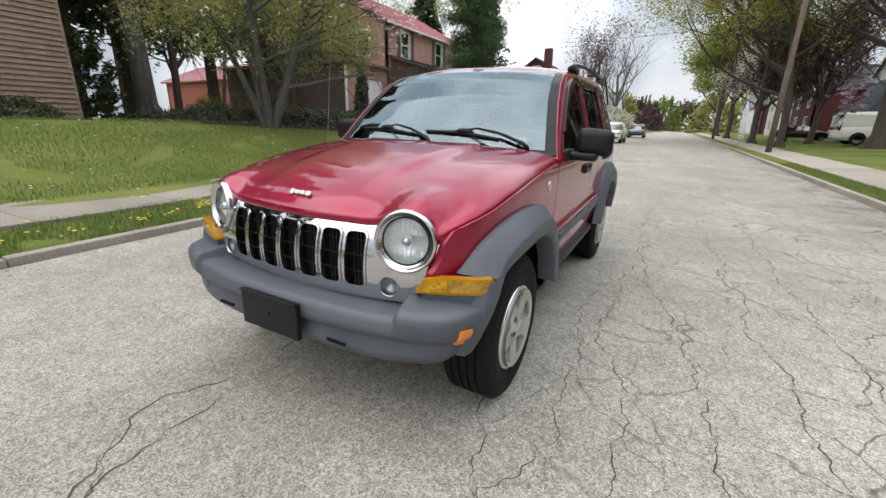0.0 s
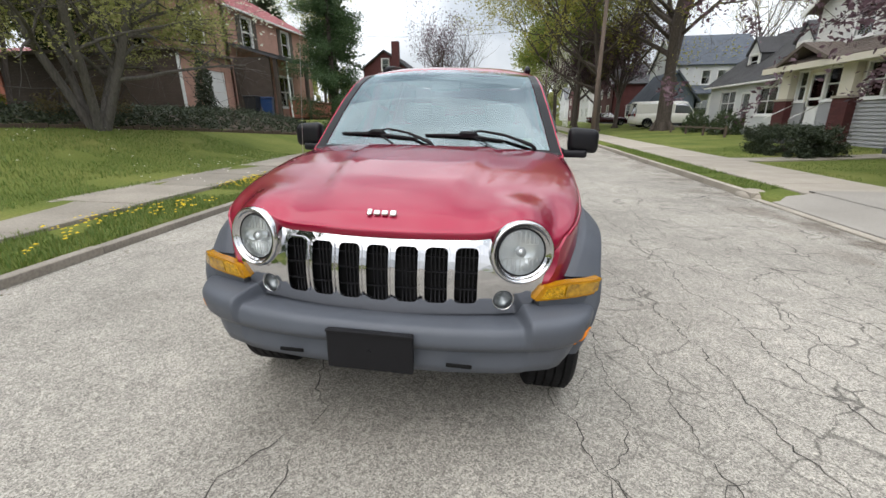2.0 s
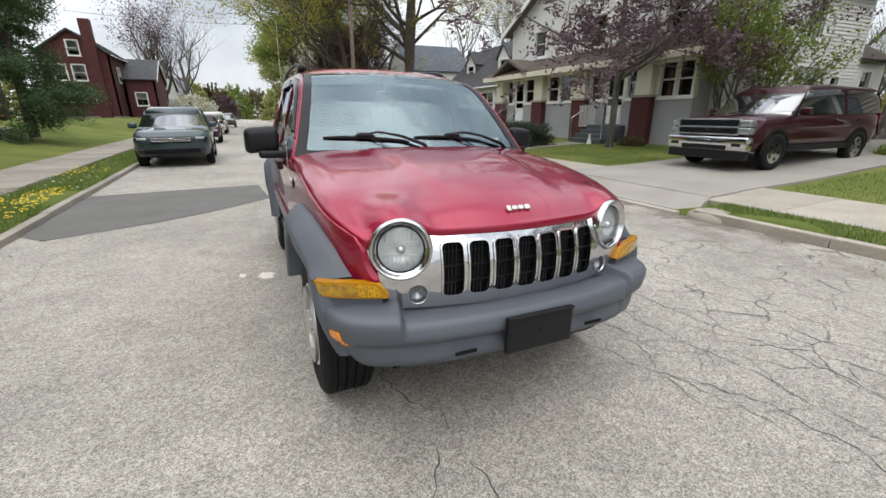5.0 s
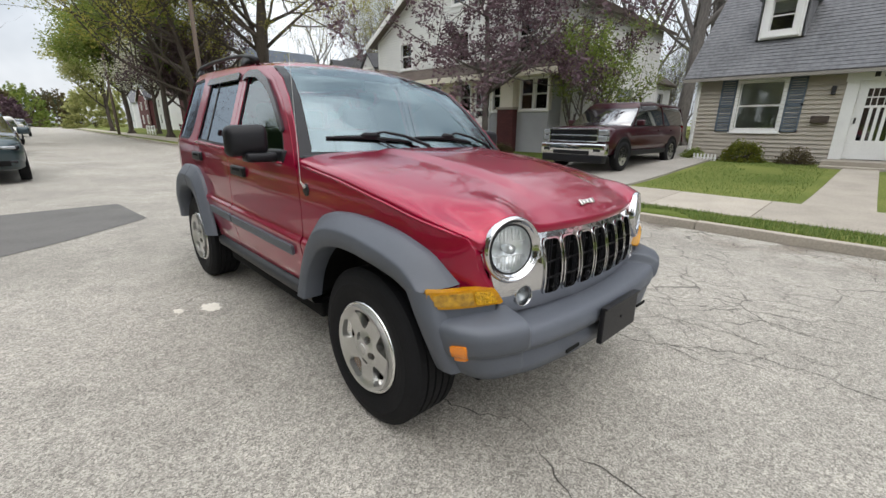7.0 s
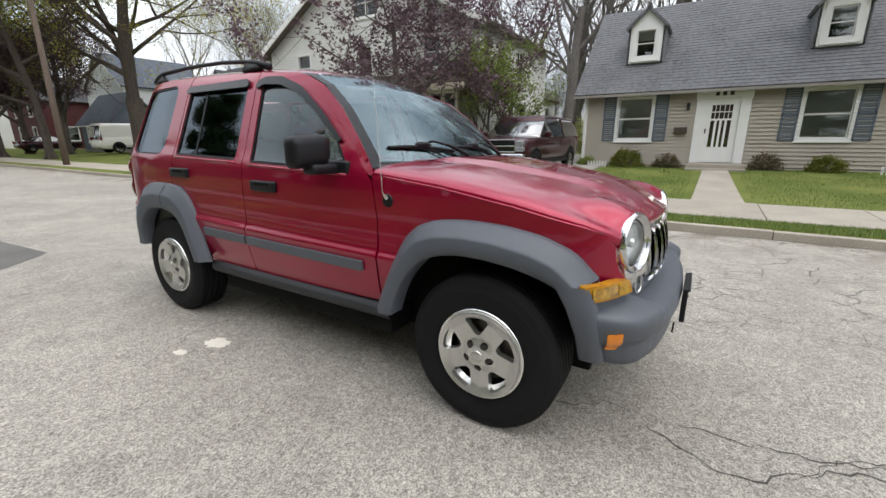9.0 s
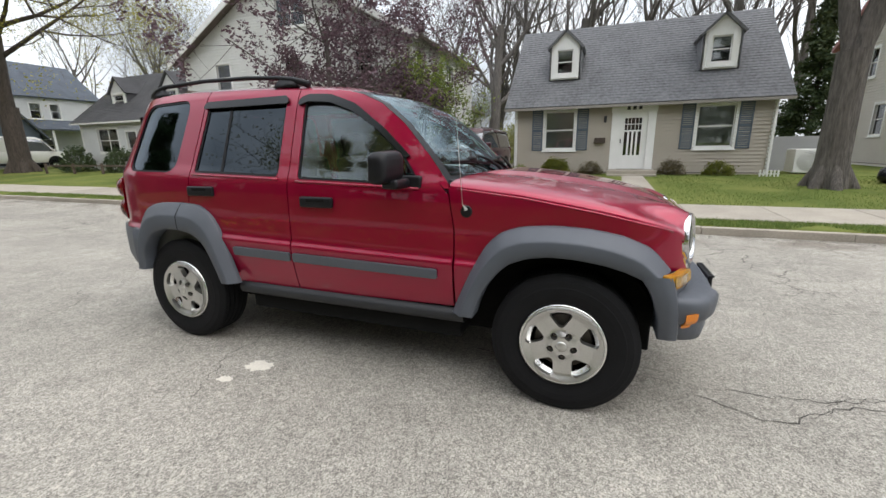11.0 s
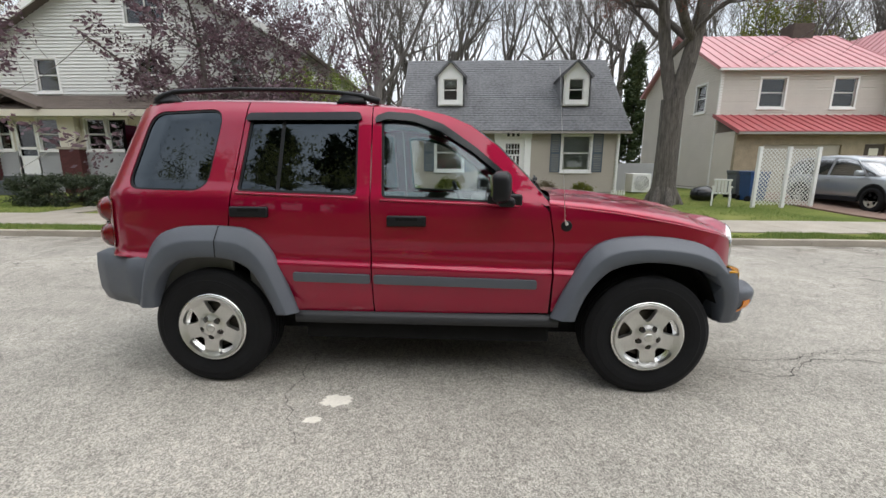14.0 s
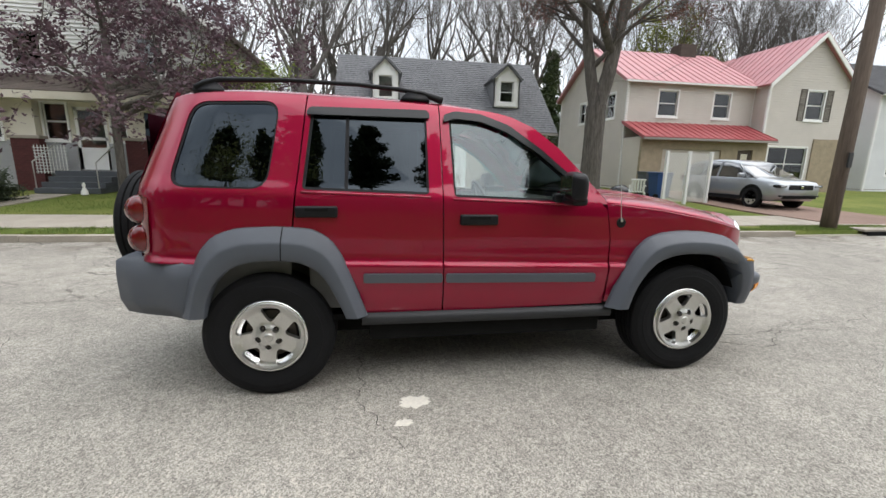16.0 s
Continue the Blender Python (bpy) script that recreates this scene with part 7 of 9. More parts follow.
house_shell("pale_outbuilding", "pale low building behind the trees", -33, -24, 33, 40, 1.4, 5.0, "x", 6.6, "e", SIDING_WHITE, None, SHINGLE, over=0.3, category="building")


# ---- trees ----
def mesh_tubes(segs, sides):
    """Tubes for (p0, p1, r0, r1) segments as vertex and face lists."""
    verts, faces = [], []
    for p0, p1, r0, r1 in segs:
        d = p1 - p0
        if d.length < 1e-6:
            continue
        d = d.normalized()
        a = d.cross(Vector((0.3, 0.5, 0.81)))
        a = a.normalized() if a.length > 0.05 else d.cross(Vector((1, 0, 0))).normalized()
        b = d.cross(a)
        n = sides if r0 > 0.05 else (5 if r0 > 0.02 else 3)
        k = len(verts)
        for p, r in ((p0, r0), (p1, r1)):
            for i in range(n):
                t = 2 * math.pi * i / n
                verts.append(p + r * (math.cos(t) * a + math.sin(t) * b))
        faces += [(k + i, k + (i + 1) % n, k + n + (i + 1) % n, k + n + i) for i in range(n)]
    return verts, faces


def grow(rng, p, d, length, r, level, top, opt, segs, tips):
    n = 5 if level < 2 else 4
    step = length / n
    pts = [(p, r)]
    for i in range(n):
        w = opt["wander"] * (0.5 if level == 0 else 1.0)
        d = (d + Vector((rng.uniform(-w, w), rng.uniform(-w, w), rng.uniform(-w, w) + opt["up"] * (0.3 if level == 0 else 1) * 0.2))).normalized()
        q = p + d * step
        r1 = r * (1 - (0.42 if level == 0 else 0.72) * (i + 1) / n) if i < n - 1 or level < top else r * 0.2
        segs.append((p, q, pts[-1][1], r1))
        pts.append((q, r1))
        p = q
    if level >= top:
        tips += [(pts[k][0], pts[k + 1][0]) for k in range(1, n)]
        return
    for k in range(opt["kids"][min(level, len(opt["kids"]) - 1)]):
        f = rng.uniform(opt["start"] if level == 0 else 0.25, 1.0)
        i = min(int(f * n), n - 1)
        base = pts[i][0].lerp(pts[i + 1][0], f * n - i)
        rad = (pts[i][1] + (pts[i + 1][1] - pts[i][1]) * (f * n - i)) * rng.uniform(0.5, 0.75)
        az = rng.uniform(0, 2 * math.pi)
        side = d.orthogonal().normalized()
        side = Matrix.Rotation(az, 3, d) @ side
        a = radians(rng.uniform(*opt["angle"]))
        nd = (d * math.cos(a) + side * math.sin(a)).normalized()
        grow(rng, base, nd, length * rng.uniform(*opt["ratio"]) * (1.15 - 0.4 * f if level == 0 else 1), rad, level + 1, top, opt, segs, tips)


def leaf_mesh(rng, spots, count, size, spread, droop=0.0):
    """Small folded leaves round the given twigs."""
    verts, faces = [], []
    for _ in range(count):
        a, b = spots[rng.randrange(len(spots))]
        c = a.lerp(b, rng.random()) + Vector((rng.gauss(0, spread), rng.gauss(0, spread), rng.gauss(0, spread) - droop))
        u = Vector((rng.uniform(-1, 1), rng.uniform(-1, 1), rng.uniform(-0.7, 0.7))).normalized()
        v = u.orthogonal().normalized()
        v = Matrix.Rotation(rng.uniform(0, 6.28), 3, u) @ v
        s = size * rng.uniform(0.6, 1.3)
        k = len(verts)
        verts += [c - u * s, c + v * s * 0.45, c + u * s, c - v * s * 0.45]
        faces.append((k, k + 1, k + 2, k + 3))
    return verts, faces


def twig_segs(rng, tips, per, length, r):
    """Thin twigs at the branch ends."""
    out = []
    for a, b in tips:
        d0 = (b - a).normalized()
        for _ in range(per):
            p = a.lerp(b, rng.random())
            d = (d0 + Vector((rng.uniform(-0.9, 0.9), rng.uniform(-0.9, 0.9), rng.uniform(-0.4, 0.9)))).normalized()
            q = p + d * length * rng.uniform(0.4, 1.0)
            d = (d + Vector((rng.uniform(-0.5, 0.5), rng.uniform(-0.5, 0.5), rng.uniform(-0.2, 0.6)))).normalized()
            out += [(p, q, r, r * 0.8), (q, q + d * length * rng.uniform(0.3, 0.8), r * 0.8, r * 0.4)]
    return out


def tree(label, loc, seed, height, radius, top=3, kids=(6, 4, 4), leaves=0, leaf=None, size=0.07, spread=0.15, bark=None, lean=(0, 0), angle=(30, 65), ratio=(0.45, 0.7), start=0.35, up=1.0, wander=0.16, stems=1, fork=0.0, twigs=0, twig_len=0.7, twig_r=0.009, hem=0.0, reach=99.0, name="tree", category="tree", group=""):
    rng = random.Random(seed)
    t = thing(name, label, category, Matrix.Translation(loc), group)
    segs, tips = [], []
    opt = dict(kids=kids, angle=angle, ratio=ratio, start=start, up=up, wander=wander)
    for s in range(stems):
        if stems == 1:
            d = Vector((lean[0], lean[1], 1)).normalized()
            p = Vector((0, 0, -0.15))
        else:
            az = 2 * math.pi * s / stems + rng.uniform(-0.4, 0.4)
            d = Vector((math.cos(az) * 0.42, math.sin(az) * 0.42, 1)).normalized()
            p = Vector((math.cos(az) * radius, math.sin(az) * radius, -0.15))
        if fork:
            q = p + d * fork
            segs += [(p, p.lerp(q, 0.25), radius * 1.25, radius * 1.02), (p.lerp(q, 0.25), p.lerp(q, 0.7), radius * 1.02, radius * 0.95), (p.lerp(q, 0.7), q, radius * 0.95, radius * 0.98)]
            for lx, ly, k in ((-0.05, -0.3, 0.74), (0.1, 0.22, 0.62)):
                grow(rng, q - d * 0.25, Vector((lx, ly, 1)).normalized(), height * k * 1.2, radius * k, 0, top, opt, segs, tips)
            continue
        grow(rng, p, d, height * rng.uniform(0.9, 1.05), radius, 0, top, opt, segs, tips)
    if stems == 1:
        for k in range(6):
            az = k * 1.05 + rng.uniform(-0.2, 0.2)
            o = Vector((math.cos(az), math.sin(az), 0)) * radius
            segs.append((o * 1.55 + Vector((0, 0, -0.2)), o * 0.35 + Vector((0, 0, radius * 2.2)), radius * 0.42, radius * 0.3))
    tips = [p for p in tips if p[1].z > hem and math.hypot(p[1].x, p[1].y) < reach]
    if twigs:
        segs += twig_segs(rng, tips, twigs, twig_len, twig_r)
    v, f = mesh_tubes(segs, 9)
    raw("trunk", v, f, bark or BARK, t, smooth=True)
    if leaves:
        v, f = leaf_mesh(rng, tips, leaves, size, spread)
        cr = raw("crown", v, f, leaf, t)
    return t


def conifer(label, loc, seed, height, width, leaf, count=9000, size=0.12, bare=0.12, name="conifer", round_top=1.0):
    rng = random.Random(seed)
    t = thing(name, label, "tree", Matrix.Translation(loc))
    segs = [(Vector((0, 0, -0.2)), Vector((0, 0, height * 0.97)), 0.03 * height ** 0.8, 0.015)]
    spots = []
    n = int(height * 9)
    for k in range(n):
        z = height * (bare + (0.98 - bare) * (k + rng.random()) / n)
        f = (z / height - bare) / (1 - bare)
        r = width * (1 - f) ** round_top * rng.uniform(0.55, 1.12)
        az = rng.uniform(0, 6.28)
        a = Vector((0, 0, z))
        b = Vector((math.cos(az) * r, math.sin(az) * r, z + r * rng.uniform(-0.25, 0.2)))
        segs.append((a, b, 0.03, 0.006))
        m = 5
        for i in range(1, m):
            spots.append((a.lerp(b, i / m), a.lerp(b, (i + 1) / m)))
    v, f = mesh_tubes(segs, 7)
    raw("trunk", v, f, BARK_DARK, t)
    v, f = leaf_mesh(rng, spots, count, size, 0.16, droop=0.03)
    raw("crown", v, f, leaf, t)
    return t


def bush(label, loc, seed, rx, ry, rz, leaf, count=2500, size=0.05, name="bush", category="bush", square=2.0, twig=None):
    """A rounded or clipped shrub: twigs inside a shell of leaves."""
    rng = random.Random(seed)
    t = thing(name, label, category, Matrix.Translation(loc))
    spots, segs = [], []
    for k in range(220):
        az, el = rng.uniform(0, 6.28), math.asin(rng.uniform(-0.1, 1))
        d = Vector((math.cos(az) * math.cos(el), math.sin(az) * math.cos(el), math.sin(el)))
        m = (abs(d.x) ** square + abs(d.y) ** square + abs(d.z) ** square) ** (-1 / square)
        b = Vector((d.x * m * rx, d.y * m * ry, d.z * m * rz)) * rng.uniform(0.85, 1.03)
        a = b * 0.72
        spots.append((a, b))
        if k % 3 == 0:
            segs.append((Vector((d.x * 0.05, d.y * 0.05, 0)), b * 0.95, 0.012, 0.004))
    v, f = mesh_tubes(segs, 5)
    raw("twigs", v, f, twig or BARK_DARK, t)
    v, f = leaf_mesh(rng, spots, count, size, 0.05)
    raw("leaves", v, f, leaf, t)
    return t


def gz(x, y):
    return ground_z(x, y)


# near trees on the street's far side
tree("young purple-leaved plum tree with a slim grey trunk", (11.5, 8.72, 0.18), 21, 6.0, 0.135, 3, (14, 5, 4), 27000, LEAF_PURPLE, 0.068, 0.11, BARK, angle=(58, 86), ratio=(0.56, 0.9), start=0.42, up=0.4, wander=0.05, lean=(0.0, -0.03))
tree("thick forked maple with rough bark and red buds", (11.3, -7.1, 0.2), 5, 7.5, 0.36, 4, (9, 5, 4, 3), 30000, LEAF_BUD, 0.034, 0.13, BARK, twigs=2, twig_len=0.6, twig_r=0.007, angle=(20, 55), ratio=(0.42, 0.66), start=0.25, up=0.3, fork=3.5)
tree("large old oak with spreading limbs and thin yellow leaves", (12.9, 34.0, 0.2), 8, 13.0, 0.55, 4, (6, 4, 4, 3), 36000, LEAF_YELLOW, 0.075, 0.3, BARK_DARK, angle=(45, 84), ratio=(0.55, 0.85), start=0.12, up=0.5, fork=4.2)
tree("street tree in fresh yellow-green leaf", (8.3, 37.0, 0.1), 9, 11.0, 0.26, 3, (12, 6, 5), 85000, LEAF_YELLOW, 0.09, 0.42, BARK_DARK, start=0.26, ratio=(0.7, 1.0), angle=(40, 80))
tree("street tree in thick fresh green leaf", (7.6, 45.0, 0.1), 10, 11.0, 0.26, 3, (12, 6, 5), 60000, LEAF_FRESH, 0.11, 0.45, BARK_DARK, start=0.22, ratio=(0.62, 0.92), angle=(40, 80))
tree("dark purple tree behind the street trees", (11.5, 44.0, 0.2), 17, 8.0, 0.24, 3, (11, 6, 5), 22000, LEAF_PURPLE, 0.1, 0.3, BARK_DARK, start=0.22)
tree("bare-branched purple street tree", (11.0, 52.0, 0.1), 12, 7.5, 0.28, 3, (9, 6, 5), 20000, LEAF_PURPLE, 0.13, 0.35, BARK_DARK, start=0.3)
tree("street tree in fresh green leaf far along", (7.4, 66.0, 0.1), 13, 11.0, 0.3, 3, (12, 6, 5), 30000, LEAF_FRESH, 0.17, 0.5, BARK_DARK, start=0.3)
tree("white-blossoming tree beside the street", (9.4, 60.0, 0.1), 14, 7.0, 0.24, 3, (9, 6, 4), 7000, LEAF_BLOSSOM, 0.12, 0.4, BARK_DARK, start=0.35)
tree("street tree in pale leaf far along", (7.8, 88.0, 0.1), 15, 11.0, 0.3, 3, (11, 6, 4), 16000, LEAF_PALE, 0.24, 0.5, BARK_DARK, start=0.3)
tree("lilac bush in light green leaf at the house corner", (14.0, 5.7, 0.15), 16, 3.4, 0.06, 2, (9, 6), 11000, LEAF_FRESH, 0.06, 0.14, BARK, stems=5, start=0.25, name="shrub", category="shrub")
# bare trees behind the houses
g = random.Random(3)
for k, (x, y, h) in enumerate(((27.0, 3.6, 8.5), (29.5, 0.5, 10.0), (31.0, -3.5, 9.5), (28.0, -9.2, 8.0), (33.0, 7.0, 10.5), (34.0, -8.0, 11.0), (36.0, -14.0, 11.0), (31.0, -24.0, 10.0), (38.0, -20.0, 11.5), (34.0, -31.0, 11.0), (36.0, 13.0, 11.0), (30.0, 20.5, 9.5), (35.0, 28.0, 11.0), (40.0, 1.0, 12.0), (42.0, -27.0, 12.0), (29.5, -29.5, 10.5), (33.0, -36.0, 12.0), (30.0, -35.0, 10.0))):
    tree("tall leafless tree behind the houses", (x, y, 0.2), 40 + k, h, 0.2 + 0.015 * h, 4, (7, 4, 4, 2), 0, None, bark=BARK_GREY, angle=(22, 58), ratio=(0.55, 0.85), start=0.22, up=0.9, twigs=2, twig_len=1.0, twig_r=0.012, group="bare trees behind the houses")
tree("big leafless tree leaning over the drive", (23.5, 5.2, 0.2), 70, 8.0, 0.36, 4, (7, 4, 4, 2), 0, None, twigs=1, twig_len=0.8, bark=BARK_GREY, angle=(30, 70), ratio=(0.6, 0.9), start=0.3)
tree("budding tree with yellow-green leaves behind roofs", (30.0, -22.6, 0.2), 71, 11.0, 0.25, 3, (8, 5, 4), 11000, LEAF_BUSH, 0.11, 0.4, BARK, start=0.3)
tree("leafy tree with thin yellow leaves behind roofs", (27.0, 22.0, 0.2), 72, 9.0, 0.25, 3, (8, 5, 4), 6500, LEAF_YELLOW, 0.12, 0.4, BARK, start=0.3)
for k, (x, y, h) in enumerate(((30.0, 35.0, 9.0), (27.0, 41.5, 8.5), (36.0, 47.0, 10.5), (33.0, 62.0, 11.0))):
    tree("tall tree with fine twigs and first yellow leaves", (x, y, 0.2), 240 + k, h, 0.3, 4, (7, 4, 4, 2), 5000, LEAF_YELLOW, 0.07, 0.3, BARK_GREY, angle=(25, 60), ratio=(0.55, 0.85), start=0.25, twigs=1, twig_len=0.9)
conifer("dark spruce between two houses", (29.5, -12.9, 0.2), 73, 10.0, 2.6, LEAF_DARK, 14000, 0.13)
conifer("dark spruce behind the red roof", (38.0, -26.0, 0.2), 74, 13.0, 3.0, LEAF_DARK, 8000, 0.18)
for k, (x, y) in enumerate(((26, 9), (29, 5), (24.5, 3.2), (27, -8.2))):
    bush("tangled brush in early leaf behind the drive", (x, y, 0.1), 80 + k, 2.0, 1.8, 3.2, LEAF_PALE, 3500, 0.09, "brush")
for k, (x, y, h) in enumerate(((30.0, 8.4, 3.6), (32.0, 8.0, 4.0))):
    tree("thin brushy tree with bare twigs behind the drive", (x, y, 0.2), 260 + k, h, 0.1, 4, (7, 4, 3, 2), 900, LEAF_PALE, 0.06, 0.25, BARK_GREY, angle=(20, 50), ratio=(0.5, 0.8), start=0.12, twigs=1, twig_len=0.7)
bush("yellow-green undergrowth behind the drive", (28.5, 7.5, 0.1), 264, 1.6, 1.2, 2.2, LEAF_YELLOW, 3500, 0.08, "brush")
# raised side
for k, (x, y, h, w) in enumerate(((-14.5, -8.5, 15.0, 3.4), (-13.2, -13.5, 16.5, 3.6), (-19.5, -13.0, 18.0, 4.0), (-28.5, -4.0, 20.0, 4.5), (-29.0, 3.0, 21.0, 4.5), (-17.0, -18.5, 17.0, 3.8))):
    conifer("tall dark spruce on the raised side", (x, y, 1.1), 190 + k, h, w, LEAF_DARK, 20000, 0.14, bare=0.06, round_top=0.9)
tree("many-stemmed magnolia in pale leaf with last blossoms", (-10.1, 6.35, gz(-10.1, 6.35)), 23, 4.4, 0.11, 3, (7, 4, 4), 70000, LEAF_PALE, 0.04, 0.16, BARK_GREY, stems=6, angle=(40, 85), ratio=(0.55, 0.85), start=0.3, up=0.25, hem=1.75, reach=3.4)
mag = [o for o in bpy.data.objects if o.get("label", "").startswith("many-stemmed")][0]
rng = random.Random(77)
v, f = leaf_mesh(rng, [(Vector((1.2 + 3.2 * math.cos(a), 3.0 * math.sin(a), z)), Vector((1.6 + 3.6 * math.cos(a), 3.4 * math.sin(a), z + 0.6))) for a in np.linspace(-1.5, 2.2, 26) for z in (2.6, 3.3, 4.0, 4.7)], 1100, 0.05, 0.3)
raw("blossom", v, f, LEAF_BLOSSOM, mag, "last white blossoms")
tree("thick straight trunk of an old maple", (-18.3, 7.0, gz(-18, 7)), 24, 9.0, 0.4, 3, (8, 5, 4), 9000, LEAF_PALE, 0.1, 0.35, BARK, start=0.6)
tree("slim dark tree on the lawn edge", (-17.0, 9.5, gz(-17, 9.5)), 25, 5.5, 0.09, 3, (6, 4, 3), 1500, LEAF_PALE, 0.08, 0.2, BARK_DARK, start=0.5)
conifer("tall bushy evergreen beside the footpath", (-8.3, 17.7, 0.9), 26, 9.5, 2.4, LEAF_EVERGREEN, 120000, 0.042, bare=0.03, round_top=0.5)
conifer("tall pine with open branches", (-18.0, 42.0, 1.2), 28, 15.0, 3.2, LEAF_DARK, 6000, 0.2, bare=0.4, round_top=0.7)
for k, (x, y, h, w) in enumerate(((-22.5, 6.3, 24, 4.6), (-27, 10.5, 25, 5.5), (-25, 14.5, 24, 5.5), (-25, 1.0, 24, 5.0), (-24, 19.5, 20, 4.0), (-27, -5.0, 25, 5.0), (-29, 33, 19, 4.5), (-36, 31, 13, 4), (-23, 37, 14, 3.5))):
    conifer("dark evergreen behind the raised lawn", (x, y, 1.2), 90 + k, h, w, LEAF_DARK, 24000, 0.19, bare=0.18, round_top=0.6)
for k, (x, y, h) in enumerate(((-21, 9.8, 7.5), (-19.5, 16, 7.0), (-38, 30, 10.0), (-30, 28, 8.0), (-28, 45, 11), (-22, 48, 10))):
    tree("tall tree in thin early leaf", (x, y, 1.2), 100 + k, h, 0.2, 3, (8, 5, 4), 7000, LEAF_PALE if k % 2 else LEAF_FRESH, 0.12, 0.4, BARK_DARK, start=0.3)
tree("large leafless tree with purple buds down the street", (-10.5, 68.0, 0.8), 110, 9.0, 0.34, 4, (8, 5, 4, 3), 3500, LEAF_PURPLE, 0.14, 0.35, BARK_DARK, angle=(25, 60), ratio=(0.55, 0.85), start=0.25)
tree("large leafless tree down the street", (-9.0, 84.0, 0.6), 111, 10.0, 0.34, 4, (8, 5, 4, 2), 0, None, bark=BARK, angle=(25, 60), ratio=(0.55, 0.85), start=0.25)
bush("broad white-blossoming tree down the street", (-7.0, 62.0, 1.6), 112, 3.2, 3.2, 2.6, LEAF_BLOSSOM, 6000, 0.13, "blossom_tree", "tree")
bush("round purple tree down the street", (-5.6, 120.0, 1.2), 113, 4.0, 4.0, 5.5, LEAF_PURPLE, 4000, 0.3, "purple_tree", "tree")
for k, (x, y, r, lf) in enumerate(((-14, 130, 7, LEAF_PALE), (-4, 175, 8, LEAF_FRESH), (10, 140, 7, LEAF_PALE), (20, 160, 9, LEAF_PALE), (3, 230, 9, LEAF_DARK), (-25, 150, 9, LEAF_DARK), (35, 120, 9, LEAF_PALE), (-40, 90, 9, LEAF_PALE), (-45, 60, 9, LEAF_DARK), (50, 60, 9, LEAF_PALE), (-16, 240, 10, LEAF_PALE), (16, 250, 10, LEAF_PALE), (-9, 150, 7, LEAF_BROWN), (4, 190, 8, LEAF_BROWN), (-20, 200, 10, LEAF_PALE))):
    bush("distant tree crowns closing the street", (x, y, 0.5), 120 + k, r, r * 0.7, r * 1.5, lf, 4200, 0.5, "distant_tree", "tree")
# low planting
bush("clipped dark green boxwood hedge", (9.9, 12.6, 0.15), 140, 0.8, 1.85, 0.88, LEAF_IVY, 30000, 0.035, "hedge", "hedge", square=8.0)
bush("rounded yellow-green shrub before the cottage", (14.25, 0.35, 0.2), 141, 0.45, 0.62, 0.72, LEAF_BUSH, 4500, 0.035)
bush("small bronze shrub under the window", (14.35, -0.95, 0.2), 142, 0.4, 0.5, 0.55, LEAF_BROWN, 2200, 0.03)
bush("small bronze shrub beside the doorstep", (14.35, -3.75, 0.2), 143, 0.4, 0.5, 0.62, LEAF_BROWN, 2200, 0.03)
bush("low yellow-green shrub under the window", (14.3, -5.2, 0.2), 144, 0.42, 0.5, 0.55, LEAF_BUSH, 3000, 0.035)
bush("low green shrub at the cottage corner", (14.3, 1.75, 0.2), 145, 0.35, 0.4, 0.4, LEAF_FRESH, 1800, 0.035)
bush("dark rhododendron before the white cottage", (13.6, 25.2, 0.2), 146, 0.9, 1.1, 1.5, LEAF_DARK, 3500, 0.07)
bush("dark rhododendron before the white cottage", (13.6, 29.4, 0.2), 147, 0.9, 1.2, 1.7, LEAF_DARK, 3500, 0.07)
bush("dark clipped hedge by the blue-grey house", (15.5, -30.0, 0.2), 148, 0.9, 2.5, 1.3, LEAF_DARK, 4000, 0.06, "hedge", "hedge", square=4.0)
bush("low dark hedge at the brick house wall", (-14.6, 1.2, 1.2), 149, 0.7, 1.6, 0.75, LEAF_DARK, 4000, 0.05, "hedge", "hedge", square=3.0)
bush("black-green hedge behind the raised lawn", (-19.5, 4.8, 1.2), 150, 2.0, 1.6, 3.4, LEAF_DARK, 12000, 0.09, "hedge", "hedge", square=4.0)
bush("yellow forsythia by the outbuilding", (-21.0, 11.6, 1.2), 151, 1.3, 1.2, 1.5, LEAF_BUSH, 3500, 0.06)
bush("twiggy brown brush pile under the magnolia", (-12.2, 8.0, 1.2), 152, 1.5, 1.6, 1.3, LEAF_BROWN, 2500, 0.05, "brush")


def bank_point(u, v):
    """The ivy bank: u along its foot, v up towards the garage."""
    x = -10.7 + 2.2 * u - 7.6 * v
    y = 4.4 + 10.6 * u + (1.5 + 1.6 * u) * v
    foot = ground_z(x - (kerb_l(y) - KERB_L), y)
    return Vector((x, y, foot + 0.03 + (1.72 - foot) * smooth01(v * 1.35) * (1 - smooth01((u - 0.98) / 0.15)) * smooth01(u / 0.3 + 0.1) + 0.05 * noise.noise(Vector((x * 1.3, y * 1.3, 0)))))


